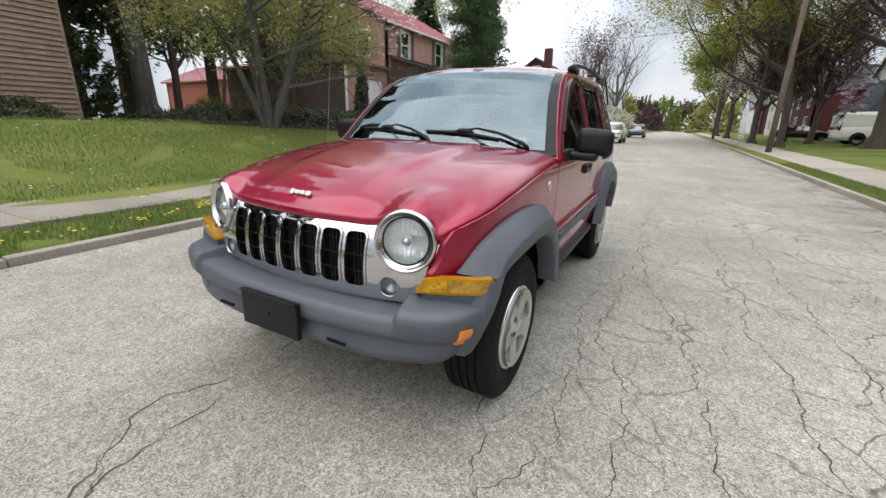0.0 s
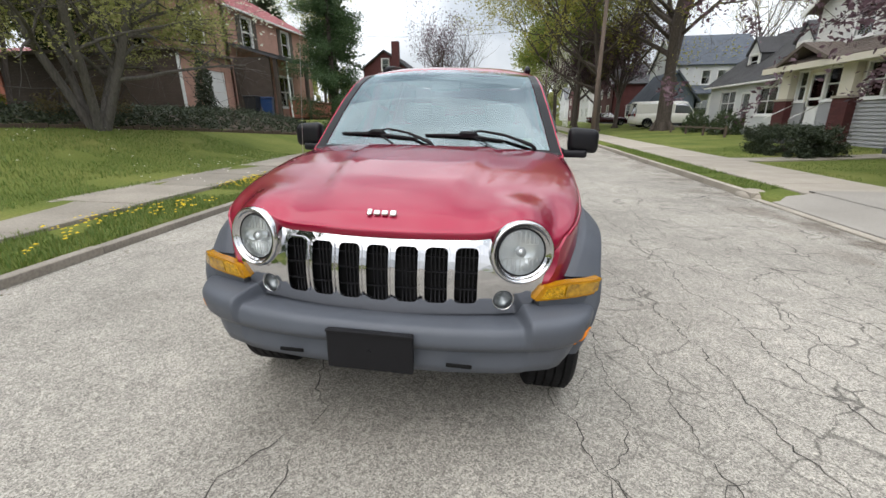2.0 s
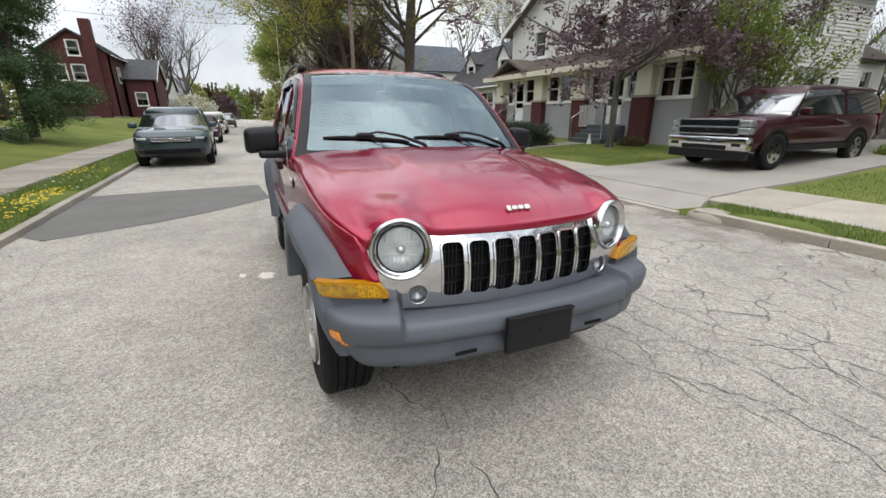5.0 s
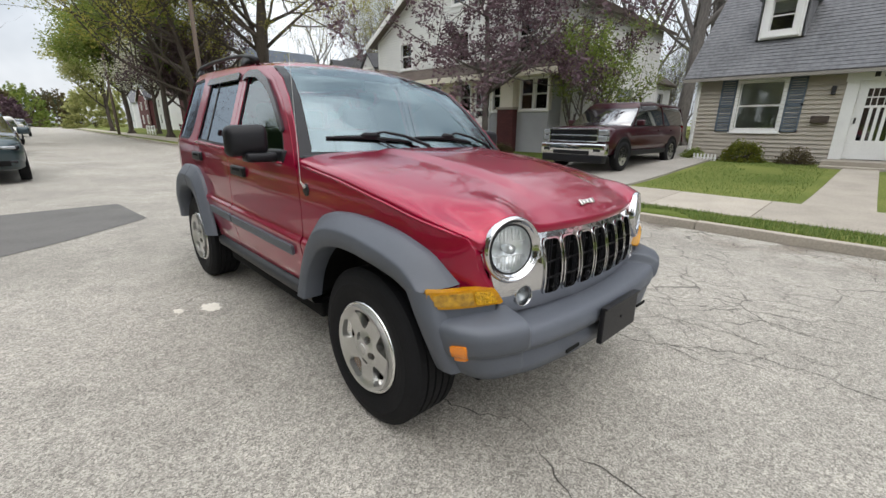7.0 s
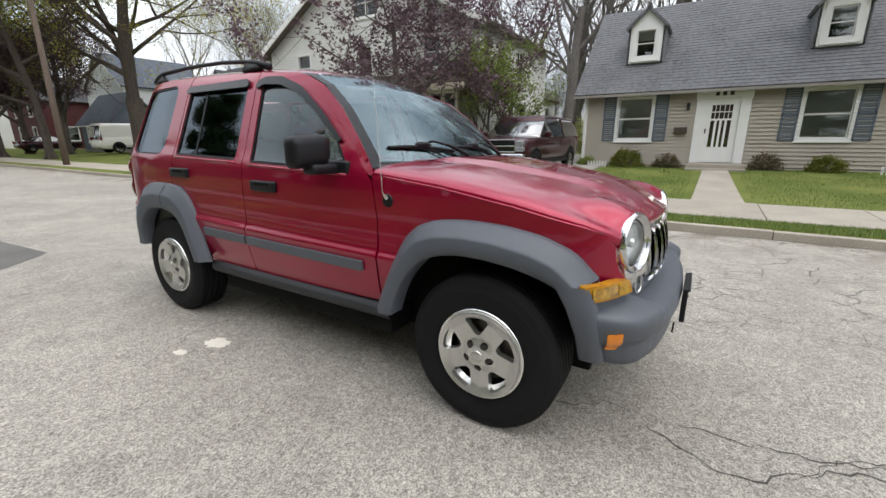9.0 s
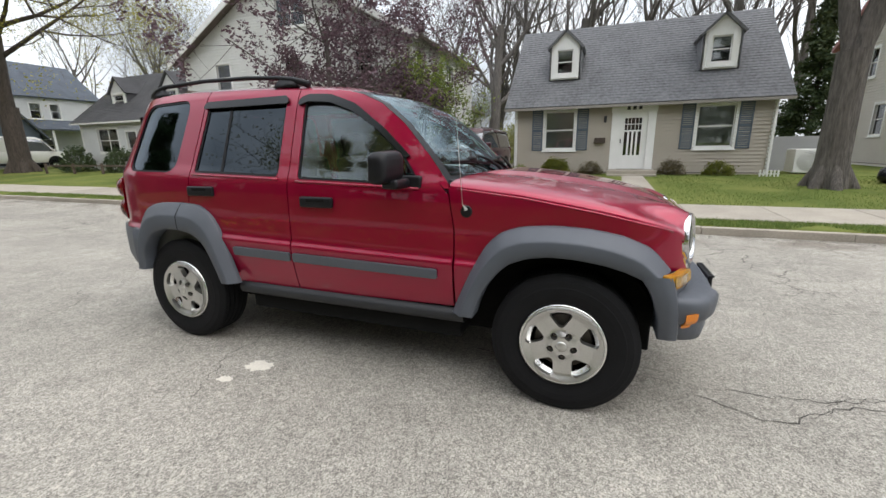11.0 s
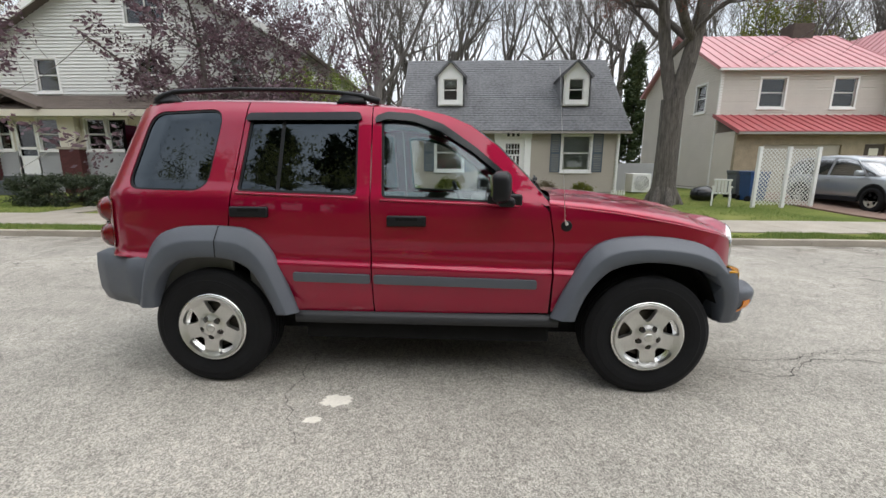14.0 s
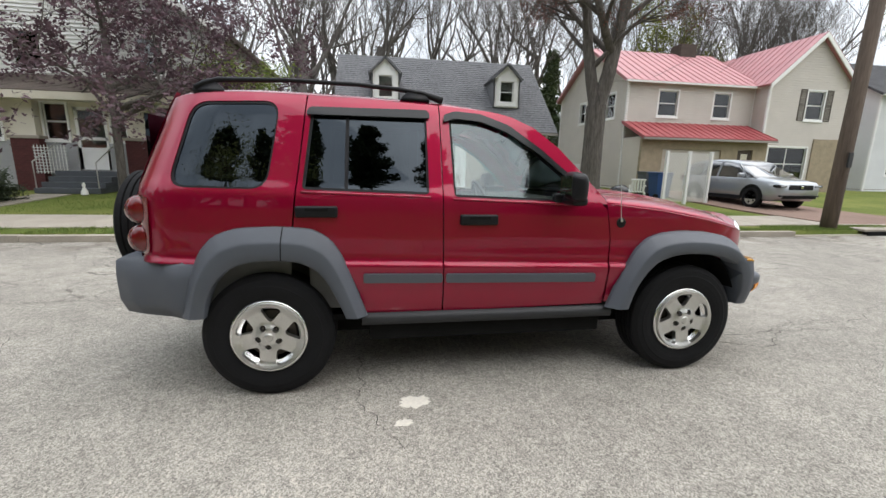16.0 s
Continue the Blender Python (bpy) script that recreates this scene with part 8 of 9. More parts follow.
ivy = thing("ivy_bank", "dark ivy bank below the brick garage", "ivy")
n1, n2 = 40, 18
verts = [bank_point(1.2 * i / n1, j / n2) - Vector((0, 0, 0.1 if j == 0 or i in (0, n1) else 0)) for i in range(n1 + 1) for j in range(n2 + 1)]
faces = [(i * (n2 + 1) + j, i * (n2 + 1) + j + 1, (i + 1) * (n2 + 1) + j + 1, (i + 1) * (n2 + 1) + j) for i in range(n1) for j in range(n2)]
raw("soil", verts, faces, SOIL, ivy, smooth=True)
rng = random.Random(162)
spots = []
for _ in range(2500):
    p = bank_point(1.19 * rng.random(), rng.random() ** 1.2)
    spots.append((p + Vector((0, 0, 0.02)), p + Vector((rng.uniform(-0.1, 0.1), rng.uniform(-0.1, 0.1), 0.16))))
v, f = leaf_mesh(rng, spots, 26000, 0.055, 0.07)
raw("leaves", v, f, LEAF_IVY, ivy)["kind"] = "stuff"
edging = thing("stone_edging", "low dark stone edging at the foot of the ivy", "edging")
for k in range(22):
    p, q = bank_point(k / 22, -0.01), bank_point((k + 0.96) / 22, -0.01)
    d = q - p
    part("edging_stone", boxes((0, d.length, -0.06, 0.06, -0.15, 0.04 + 0.02 * rng.random()), bevel=0.015), SOIL, edging).matrix_local = pose(p.x, p.y, p.z, 0, 0, math.degrees(math.atan2(d.y, d.x)))
DRIVE_DARK = material("dark_drive", (0.1, 0.1, 0.1), 0.9, vary=0.25, scale=1.5, fine=90, bump=0.4)
top = [(-9.6, 17.0, 0.98), (-9.4, 19.6, 0.98), (-12.5, 19.8, 1.42), (-15.5, 19.9, 1.76), (-15.5, 17.6, 1.76), (-12.5, 17.2, 1.42)]
tagged(raw("driveway_3", top + [(x, y, z - 0.4) for x, y, z in top], [(0, 1, 2, 5), (5, 2, 3, 4)] + [(i, i + 6, (i + 1) % 6 + 6, (i + 1) % 6) for i in range(6)], DRIVE_DARK), "dark asphalt drive climbing to the brick garage", "drive", kind="structure")
bush("ivy climbing a trunk by the garage", (-13.8, 15.5, 1.4), 175, 0.45, 0.45, 3.2, LEAF_IVY, 3000, 0.07, "ivy")
bush("small clipped shrub before the porch", (12.3, 8.4, 0.2), 176, 0.35, 0.6, 0.4, LEAF_BROWN, 1500, 0.04)

# ---- grass, flowers, petals: uncountable ----
def scatter(name, label, spots, maker, mat, kind="stuff", category="grass"):
    verts, faces = [], []
    for s in spots:
        maker(s, verts, faces)
    ob = raw(name, verts, faces, mat)
    return tagged(ob, label, category, kind=kind)


def blade(s, verts, faces):
    x, y, z, h, az = s
    w = 0.006
    dx, dy = math.cos(az), math.sin(az)
    k = len(verts)
    verts += [(x - dy * w, y + dx * w, z - 0.01), (x + dy * w, y - dx * w, z - 0.01), (x + dx * h * 0.5, y + dy * h * 0.5, z + h)]
    faces.append((k, k + 1, k + 2))


def head(s, verts, faces):
    x, y, z, r = s
    k = len(verts)
    for a in range(6):
        verts.append((x + r * math.cos(a * 1.05), y + r * math.sin(a * 1.05), z))
    verts.append((x, y, z + r * 0.5))
    faces += [(k + a, k + (a + 1) % 6, k + 6) for a in range(6)]


g = random.Random(9)
spots = []
for n, x0, x1, y0, y1, h0, h1 in ((30000, -4.55, -3.585, -4.5, 9.0, 0.03, 0.09), (10000, -4.55, -3.585, 9.0, 22.0, 0.04, 0.10), (22000, 5.15, 5.8, -13.0, 0.65, 0.03, 0.07), (9000, 5.15, 5.8, 5.2, 18.0, 0.03, 0.08),
                                  (34000, -9.5, -5.7, -4.0, 9.0, 0.03, 0.08), (14000, -13.0, -9.5, -3.0, 12.0, 0.04, 0.09), (24000, 7.6, 14.3, -10.0, 0.9, 0.03, 0.06), (14000, 7.6, 13.0, 5.2, 16.0, 0.03, 0.06)):
    for _ in range(n):
        y = g.uniform(y0, y1)
        x = g.uniform(x0, x1)
        if noise.noise(Vector((x * 0.9, y * 0.9, 3.1))) < -0.28:
            continue
        z = ground_z(x, y)
        if 7.5 < x < 13.8 and abs(y + 2.4) < 0.6:
            continue
        if x < 0:
            x += kerb_l(y) - KERB_L
        spots.append((x, y, z, g.uniform(h0, h1), g.uniform(0, 6.28)))
scatter("grass", "fresh spring grass blades on verges and lawns", spots, blade, GRASS_BLADE)
spots = []
for _ in range(900):
    y = g.triangular(-3.5, 11.0, 4.5)
    x = g.uniform(-4.5, -3.72)
    if noise.noise(Vector((x * 1.3, y * 0.8, 0.4))) < 0.02:
        continue
    spots.append((x + kerb_l(y) - KERB_L, y, ground_z(x, y) + g.uniform(0.05, 0.09), g.uniform(0.014, 0.024)))
scatter("dandelions", "yellow dandelion heads in the verge", spots, head, DANDELION, category="flowers")
spots = []
for _ in range(420):
    y, x = g.uniform(-4.5, 8.0), g.uniform(-11.5, -3.7)
    if noise.noise(Vector((x * 0.5, y * 0.5, 8.4))) < 0.0:
        continue
    spots.append((x, y, ground_z(x, y) + 0.05, g.uniform(0.012, 0.026)))
scatter("petals", "fallen pale petals on the lawn", spots, head, PETAL, category="petals")
spots = []
for _ in range(420):
    y, s = g.uniform(-12, 14), g.choice((0, 0, 1))
    x = KERB_R - abs(g.gauss(0, 0.35)) - 0.02 if s == 0 else kerb_l(y) + abs(g.gauss(0, 0.15))
    spots.append((x, y, road_z(x) + 0.004, g.uniform(0.006, 0.016)))
scatter("gutter_debris", "dry leaf bits along the kerb", spots, head, LEAF_BROWN, category="debris")


# ---- parked vehicles ----
def parked(name, label, m, L, W, H, paint, deck, roof, wheel_y, wheel_r=0.34, belt=0.95, category="car", cap=None, grille=CHROME, low=0.28, nose=0.75, tumble=0.2, group=""):
    """A car with its nose towards -y. deck: (y, z) of hood, belt and tail line; roof: (y, z) of the glasshouse outline."""
    c = thing(name, label, category, m, group)
    ys = [p[0] for p in deck]
    zs = [p[1] for p in deck]
    rows = []
    for y in np.linspace(ys[0], ys[-1], 36):
        t = (y - ys[0]) / (ys[-1] - ys[0])
        w = W / 2 * (1 - 0.22 * max(0, 1 - t / 0.10) ** 2 - 0.16 * max(0, 1 - (1 - t) / 0.08) ** 2)
        z = float(np.interp(y, ys, zs))
        lo = low + 0.12 * max(0, 1 - t / 0.06) + 0.12 * max(0, 1 - (1 - t) / 0.06)
        rows.append([Vector((s * w * k, y, lo + (z - lo) * v)) for s, k, v in ((-1, 0.86, 0), (-1, 0.96, 0.08), (-1, 1.0, 0.35), (-1, 1.0, 0.62), (-1, 0.97, 0.88), (-1, 0.9, 0.985), (-1, 0.5, 1.03), (1, 0.5, 1.03), (1, 0.9, 0.985), (1, 0.97, 0.88), (1, 1.0, 0.62), (1, 1.0, 0.35), (1, 0.96, 0.08), (1, 0.86, 0))])
    part("body", loft(rows, close=True, caps=True), paint, c, smooth=True)
    # glasshouse: dark glass with painted roof and pillars
    gy = [p[0] for p in roof]
    gzv = [p[1] for p in roof]
    zt = max(gzv)

    def glass_at(y, v, s):
        zb = float(np.interp(y, ys, zs)) - 0.03
        z = zb + (float(np.interp(y, gy, gzv)) - zb) * v
        w = W / 2 * 0.93 - tumble * (z - zb) / max(zt - zb, 0.1)
        return Vector((s * w, y, z))
    yy = np.linspace(gy[0], gy[-1], 30)
    part("glasshouse", loft([[glass_at(y, v, -1) for v in (0, 0.3, 0.6, 0.85)] + [glass_at(y, v, 1) for v in (0.85, 0.6, 0.3, 0)] for y in yy], caps=True), CAR_GLASS, c, "dark glass", smooth=True)
    inner = [y for y in yy if float(np.interp(y, gy, gzv)) > zt - 0.14]
    part("roof", loft([[glass_at(y, 0.84, -1), glass_at(y, 0.93, -1)] + [glass_at(y, 1.0, s * 0.85) + Vector((0, 0, 0.012)) for s in (-1, 0, 1)] + [glass_at(y, 0.93, 1), glass_at(y, 0.84, 1)] for y in inner], caps=True), paint, c, smooth=True)
    for s in (-1, 1):
        n = 3 if L < 5 else 2
        for k in range(n + 1):
            y0 = inner[0] + (inner[-1] - inner[0]) * k / n
            bm = bmesh.new()
            sh = -0.55 if k == 0 else (0.18 if k == n else 0.0)
            q = [glass_at(y0 + sh, 0.0, s), glass_at(y0 + sh + 0.09, 0.0, s), glass_at(y0 + 0.08, 0.9, s), glass_at(y0, 0.9, s)]
            q = [p + Vector((s * 0.008, 0, 0)) for p in q]
            vs = [bm.verts.new(p) for p in q] + [bm.verts.new(p - Vector((s * 0.03, 0, 0))) for p in q]
            for f in ((0, 1, 2, 3), (7, 6, 5, 4), (0, 4, 5, 1), (1, 5, 6, 2), (2, 6, 7, 3), (3, 7, 4, 0)):
                bm.faces.new([vs[i] for i in f])
            bmesh.ops.recalc_face_normals(bm, faces=bm.faces)
            part("pillar", bm, paint, c)
        part("door_mirror", boxes((s * (W / 2 - 0.02), s * (W / 2 + 0.2), inner[0] - 0.45, inner[0] - 0.33, belt + 0.02, belt + 0.18), bevel=0.04), paint, c, smooth=True)
        for wy in wheel_y:
            bm = bmesh.new()
            hub = Matrix.Translation((s * (W / 2 + 0.014), wy, wheel_r)) @ Matrix.Scale(s, 4, (1, 0, 0))
            lathe(bm, [(wheel_r * 0.62, -0.2), (wheel_r * 0.95, -0.2), (wheel_r, -0.17), (wheel_r, -0.03), (wheel_r * 0.95, 0.0), (wheel_r * 0.64, 0.004), (wheel_r * 0.62, -0.02)], 28, hub)
            ty = part("wheel", bm, RUBBER, c, smooth=True)
            rim_w = sheet(ring(0, 0, wheel_r * 0.64, 28), [ring(wheel_r * 0.4 * math.cos(a), wheel_r * 0.4 * math.sin(a), wheel_r * 0.13, 10) for a in np.linspace(0, 2 * math.pi, 6)[:-1]], lambda u, v, d: hub @ Vector((-0.012 - d, u, v)), 0.08, 0.03, (s, 0, 0))
            part("rim", rim_w, ALLOY, ty)
            bm = bmesh.new()
            lathe(bm, [(0.001, -0.07), (wheel_r * 0.64, -0.07)], 20, hub)
            part("wheel_back", bm, DARK_VOID, ty)
            # flat black sheet on the flank, painting the shade of a wheel opening
            arch = sheet(ring(wy, wheel_r + 0.02, wheel_r * 1.17, 22, -8, 188), [], lambda u, v, d: Vector((s * (W / 2 + 0.002 - d), u, v)), 0.1, 0.02, (s, 0, 0))
            part("wheel_arch", arch, DARK_VOID, c)
        hl = part("headlight", boxes((s * (W * 0.28), s * (W * 0.46), ys[0] - 0.004, ys[0] + 0.24, nose - 0.035, nose + 0.065), bevel=0.03), BLACK_GLOSS, c, smooth=True)
        part("lamp", boxes((s * (W * 0.30), s * (W * 0.43), ys[0] - 0.010, ys[0] + 0.05, nose - 0.018, nose + 0.048), bevel=0.02), HEADLAMP, hl, smooth=True)
        part("fog_lamp", boxes((s * (W * 0.34), s * (W * 0.42), ys[0] - 0.004, ys[0] + 0.05, low + 0.16, low + 0.22), bevel=0.015), BLACK_GLOSS, c, smooth=True)
        part("arch_trim", sheet(ring(wheel_y[0], wheel_r + 0.02, wheel_r * 1.24, 22, -6, 186) + ring(wheel_y[0], wheel_r + 0.02, wheel_r * 1.14, 22, 186, -6), [], lambda u, v, d: Vector((s * (W / 2 + 0.010 - d), u, v)), 0.12, 0.02, (s, 0, 0)), BLACK_PLASTIC, c)
        part("tail_lamp", boxes((s * (W * 0.34), s * (W * 0.47), ys[-1] - 0.12, ys[-1] + 0.012, belt - 0.2, belt + 0.02), bevel=0.02), TAIL_RED, c)
        for k in (0, 1):
            y0 = (inner[0] + inner[-1]) / 2 - 0.5 + 0.95 * k
            part("door_handle", boxes((s * (W / 2 - 0.01), s * (W / 2 + 0.02), y0, y0 + 0.18, belt - 0.14, belt - 0.10), bevel=0.008), paint, c)
    part("grille", boxes((-W * 0.25, W * 0.25, ys[0] - 0.03, ys[0] + 0.05, nose - 0.1, nose + 0.06), bevel=0.02), DARK_VOID, c)
    for z in (nose - 0.05, nose - 0.01, nose + 0.03):
        part("grille_bar", boxes((-W * 0.25, W * 0.25, ys[0] - 0.036, ys[0] - 0.02, z - 0.006, z + 0.006), bevel=0.004), grille, c)
    for s in (-1, 1):
        part("sill", boxes((s * (W / 2 - 0.06), s * (W / 2 + 0.012), wheel_y[0] + wheel_r * 1.2, wheel_y[1] - wheel_r * 1.2, low - 0.02, low + 0.12), bevel=0.02), BLACK_PLASTIC, c)
    part("badge", boxes((-0.05, 0.05, ys[0] - 0.055, ys[0] - 0.04, nose - 0.06, nose + 0.03), bevel=0.012), CHROME, c)
    part("lower_bumper", boxes((-W * 0.36, W * 0.36, ys[0] - 0.012, ys[0] + 0.25, low + 0.10, low + 0.22), bevel=0.03), DARK_VOID, c, smooth=True)
    return c


SUV_DECK = [(-2.2, 0.84), (-2.12, 0.91), (-1.9, 0.96), (-1.2, 1.02), (0, 1.04), (1.8, 1.06), (2.15, 1.0), (2.2, 0.7)]
SUV_ROOF = [(-1.25, 1.0), (-0.55, 1.5), (-0.2, 1.6), (0.8, 1.64), (1.6, 1.58), (2.05, 1.05)]
SEDAN_DECK = [(-2.3, 0.6), (-2.2, 0.75), (-1.2, 0.92), (0, 0.95), (1.5, 0.98), (2.2, 0.9), (2.3, 0.6)]
SEDAN_ROOF = [(-1.1, 0.92), (-0.3, 1.38), (0.2, 1.43), (0.9, 1.40), (1.6, 0.98)]


def flat(x, y, yaw, z):
    return pose(x, y, z, 0, 0, yaw)


parked("parked_suv", "dark teal compact sport utility car parked at the kerb", flat(-2.98, 12.35, 2, road_z(-2.98)), 4.4, 1.84, 1.64, TEAL_PAINT, SUV_DECK, SUV_ROOF, (-1.38, 1.38), 0.35, 1.0)
parked("parked_sedan", "maroon sedan parked at the kerb", flat(-3.2, 23.5, 2, road_z(-3.2)), 4.6, 1.8, 1.43, MAROON_PAINT, SEDAN_DECK, SEDAN_ROOF, (-1.4, 1.4), 0.32, 0.93, nose=0.62)
parked("parked_suv", "white sport utility car parked at the kerb", flat(-3.3, 35.0, 0, road_z(-3.3)), 4.4, 1.84, 1.64, WHITE_CAR, SUV_DECK, SUV_ROOF, (-1.38, 1.38), 0.35, 1.0)
parked("parked_suv", "grey sport utility car parked at the kerb", flat(-3.0, 56.0, 0, road_z(-3.0)), 4.4, 1.84, 1.64, GREY_CAR, SUV_DECK, SUV_ROOF, (-1.38, 1.38), 0.35, 1.0)
parked("parked_suv", "silver sport utility car standing on the brown drive", flat(11.0, -13.3, -90, 0.08), 4.6, 1.86, 1.70, SILVER_PAINT, [(-2.3, 0.88), (-2.24, 0.94), (-2.1, 0.98), (-1.9, 1.01), (-1.25, 1.09), (0, 1.10), (1.8, 1.13), (2.2, 1.05), (2.3, 0.7)], [(-1.42, 1.07), (-0.55, 1.58), (-0.15, 1.68), (0.5, 1.71), (1.2, 1.69), (1.85, 1.60), (2.22, 1.12)], (-1.36, 1.32), 0.37, 1.05, nose=0.80, grille=BLACK_GLOSS, low=0.3)
parked("pickup_truck", "maroon pickup truck with chrome grille and matching bed cap", flat(11.45, 3.1, -92, 0.13), 5.2, 1.96, 1.88, MAROON_PAINT, [(-2.6, 0.6), (-2.57, 1.08), (-2.35, 1.16), (-1.2, 1.22), (0, 1.22), (2.5, 1.24), (2.6, 1.1), (2.62, 0.7)], [(-1.3, 1.2), (-0.75, 1.72), (-0.5, 1.84), (0.5, 1.88), (1.1, 1.84), (2.45, 1.82), (2.6, 1.25)], (-1.68, 1.6), 0.40, 1.18, low=0.42, nose=0.92, tumble=0.18, category="truck")
parked("panel_van", "white panel van standing on a front drive", flat(14.6, 38.6, 90, 0.3) @ Matrix.Diagonal((1.1, 1.1, 1.1, 1)), 5.5, 2.0, 2.0, WHITE_CAR, [(-2.75, 0.6), (-2.7, 0.95), (-2.3, 1.08), (-1.9, 1.15), (0, 1.2), (2.7, 1.2), (2.75, 0.7)], [(-1.95, 1.15), (-1.3, 1.95), (-1.0, 2.05), (0.5, 2.08), (2.6, 2.05), (2.72, 1.2)], (-1.75, 1.7), 0.36, 1.1, category="van", tumble=0.12)
parked("parked_sedan", "dark red sedan standing on a front drive", flat(12.2, 51.0, 90, 0.3), 4.6, 1.8, 1.43, MAROON_PAINT, SEDAN_DECK, SEDAN_ROOF, (-1.4, 1.4), 0.32, 0.93, nose=0.62)
# chrome front of the pickup, white body panel of the van
truck = bpy.data.objects["pickup_truck"]
bm = bmesh.new()
box(bm, -0.98, 0.98, -2.710, -2.470, 0.44, 0.745, bevel=0.05, seg=3)
cb = part("chrome_bumper", bm, CHROME, truck, smooth=True)
part("bumper_intake", boxes((-0.55, 0.55, -2.718, -2.705, 0.46, 0.56), bevel=0.006), BLACK_PLASTIC, cb)
part("air_dam", boxes((-0.93, 0.93, -2.69, -2.45, 0.24, 0.45), bevel=0.04), BLACK_PLASTIC, truck, smooth=True)
for s in (-1, 1):
    part("fog_lamp", boxes((s * 0.66, s * 0.86, -2.720, -2.700, 0.54, 0.61), bevel=0.008), BLACK_GLOSS, cb)
part("grille_panel", boxes((-0.72, 0.72, -2.655, -2.600, 0.77, 1.13), bevel=0.02), BLACK_GLOSS, truck)
for z in (0.79, 0.95, 1.12):
    part("grille_bar", boxes((-0.73, 0.73, -2.675, -2.640, z - 0.016, z + 0.016), bevel=0.008), CHROME, truck)
for s in (-1, 1):
    for z in (0.87, 1.03):
        part("headlight", boxes((s * 0.70, s * 0.95, -2.650, -2.450, z - 0.07, z + 0.07), bevel=0.025), HEADLAMP, truck, smooth=True)
    part("grille_bar", boxes((s * 0.71, s * 0.74, -2.670, -2.630, 0.78, 1.13), bevel=0.008), CHROME, truck)
van = bpy.data.objects["panel_van"]
for s in (-1, 1):
    part("side_panel", boxes((s * 0.90, s * 0.955, -0.35, 2.6, 1.15, 1.9), bevel=0.02), WHITE_CAR, van)

# ---- poles, wires, small things ----
def pole(loc, h, lean, label, r=0.17):
    t = thing("utility_pole", label, "pole", Matrix.Translation(loc))
    bm = bmesh.new()
    tube(bm, [(0, 0, -0.3), (lean[0] * 0.3, lean[1] * 0.3, h * 0.3), (lean[0], lean[1], h)], [r, r * 0.93, r * 0.7], 12)
    part("shaft", bm, WOOD_POLE, t, smooth=True)
    part("crossarm", boxes((lean[0] - 0.05, lean[0] + 0.05, lean[1] - 1.1, lean[1] + 1.1, h - 0.7, h - 0.58)), WOOD_POLE, t)
    return t


pc = pole((5.4, -10.42, 0.0), 9.0, (0.05, -0.2), "weathered wooden utility pole on the verge")
part("pole_tag", boxes((-0.2, -0.16, -0.06, 0.06, 1.5, 1.85), bevel=0.01), IRON, pc)
pole((6.2, 27.2, 0.02), 9.0, (0.1, -0.1), "weathered wooden utility pole on the verge", 0.155)
pole((5.6, 62.0, 0.02), 9.0, (0.0, 0.0), "weathered wooden utility pole on the verge", 0.16)
for a, b, sag, n in (((5.45, -10.6, 8.4), (6.3, 27.1, 8.4), 0.6, 1), ((5.45, -10.6, 7.2), (6.3, 27.1, 7.2), 0.7, 2), ((5.4, -10.6, 7.6), (18.5, -18.0, 6.6), 0.35, 3), ((5.4, -10.6, 7.2), (18.5, -14.0, 6.2), 0.4, 4), ((6.3, 27.1, 8.4), (5.6, 62, 8.4), 0.6, 5), ((6.3, 27.1, 7.2), (-15.4, 26.0, 7.2), 0.7, 6)):
    a, b = Vector(a), Vector(b)
    bm = bmesh.new()
    tube(bm, [a.lerp(b, t) - Vector((0, 0, sag * 4 * t * (1 - t))) for t in np.linspace(0, 1, 14)], 0.009, 4)
    tagged(part("overhead_wire", bm, IRON), "thin black overhead wire strung between poles", "wire")

lat = thing("lattice_screen", "white diagonal garden lattice between posts", "lattice", Matrix.Translation((10.6, -10.55, 0.08)) @ pose(0, 0, 0, 0, 0, 4))
for k, y in enumerate((-0.95, 0.0, 0.95)):
    part("post", boxes((-0.05, 0.05, y - 0.05, y + 0.05, 0, 1.95), bevel=0.012), PLASTIC_WHITE, lat)
for y0 in (-0.9, 0.05):
    bm = bmesh.new()
    for dirn, xo in ((1, -0.012), (-1, 0.012)):
        for k in range(-16, 17):
            c = k * 0.125
            pts = []
            for z in (0.12, 1.88):
                pts.append((c + dirn * (z - 1.0), z))
            (ya, za), (yb, zb) = pts
            lo, hi = 0.0, 0.85
            t0, t1 = 0.0, 1.0
            if ya != yb:
                ts = sorted(((lo - (ya + 0.42)) / (yb - ya), (hi - (ya + 0.42)) / (yb - ya)))
                t0, t1 = max(0, ts[0]), min(1, ts[1])
            if t1 - t0 < 0.02:
                continue
            p, q = Vector((xo, y0 + 0.42 + ya + (yb - ya) * t0, za + (zb - za) * t0)), Vector((xo, y0 + 0.42 + ya + (yb - ya) * t1, za + (zb - za) * t1))
            d = (q - p).normalized()
            s = Vector((0, -d.z, d.y)) * 0.010
            vs = [bm.verts.new(v) for v in (p - s, p + s, q + s, q - s)]
            ws_ = [bm.verts.new(v + Vector((0.01, 0, 0))) for v in (p - s, p + s, q + s, q - s)]
            bm.faces.new(vs)
            bm.faces.new(ws_[::-1])
            for i in range(4):
                bm.faces.new((vs[i], vs[(i + 1) % 4], ws_[(i + 1) % 4], ws_[i]))
    part("lattice_panel", bm, PLASTIC_WHITE, lat)


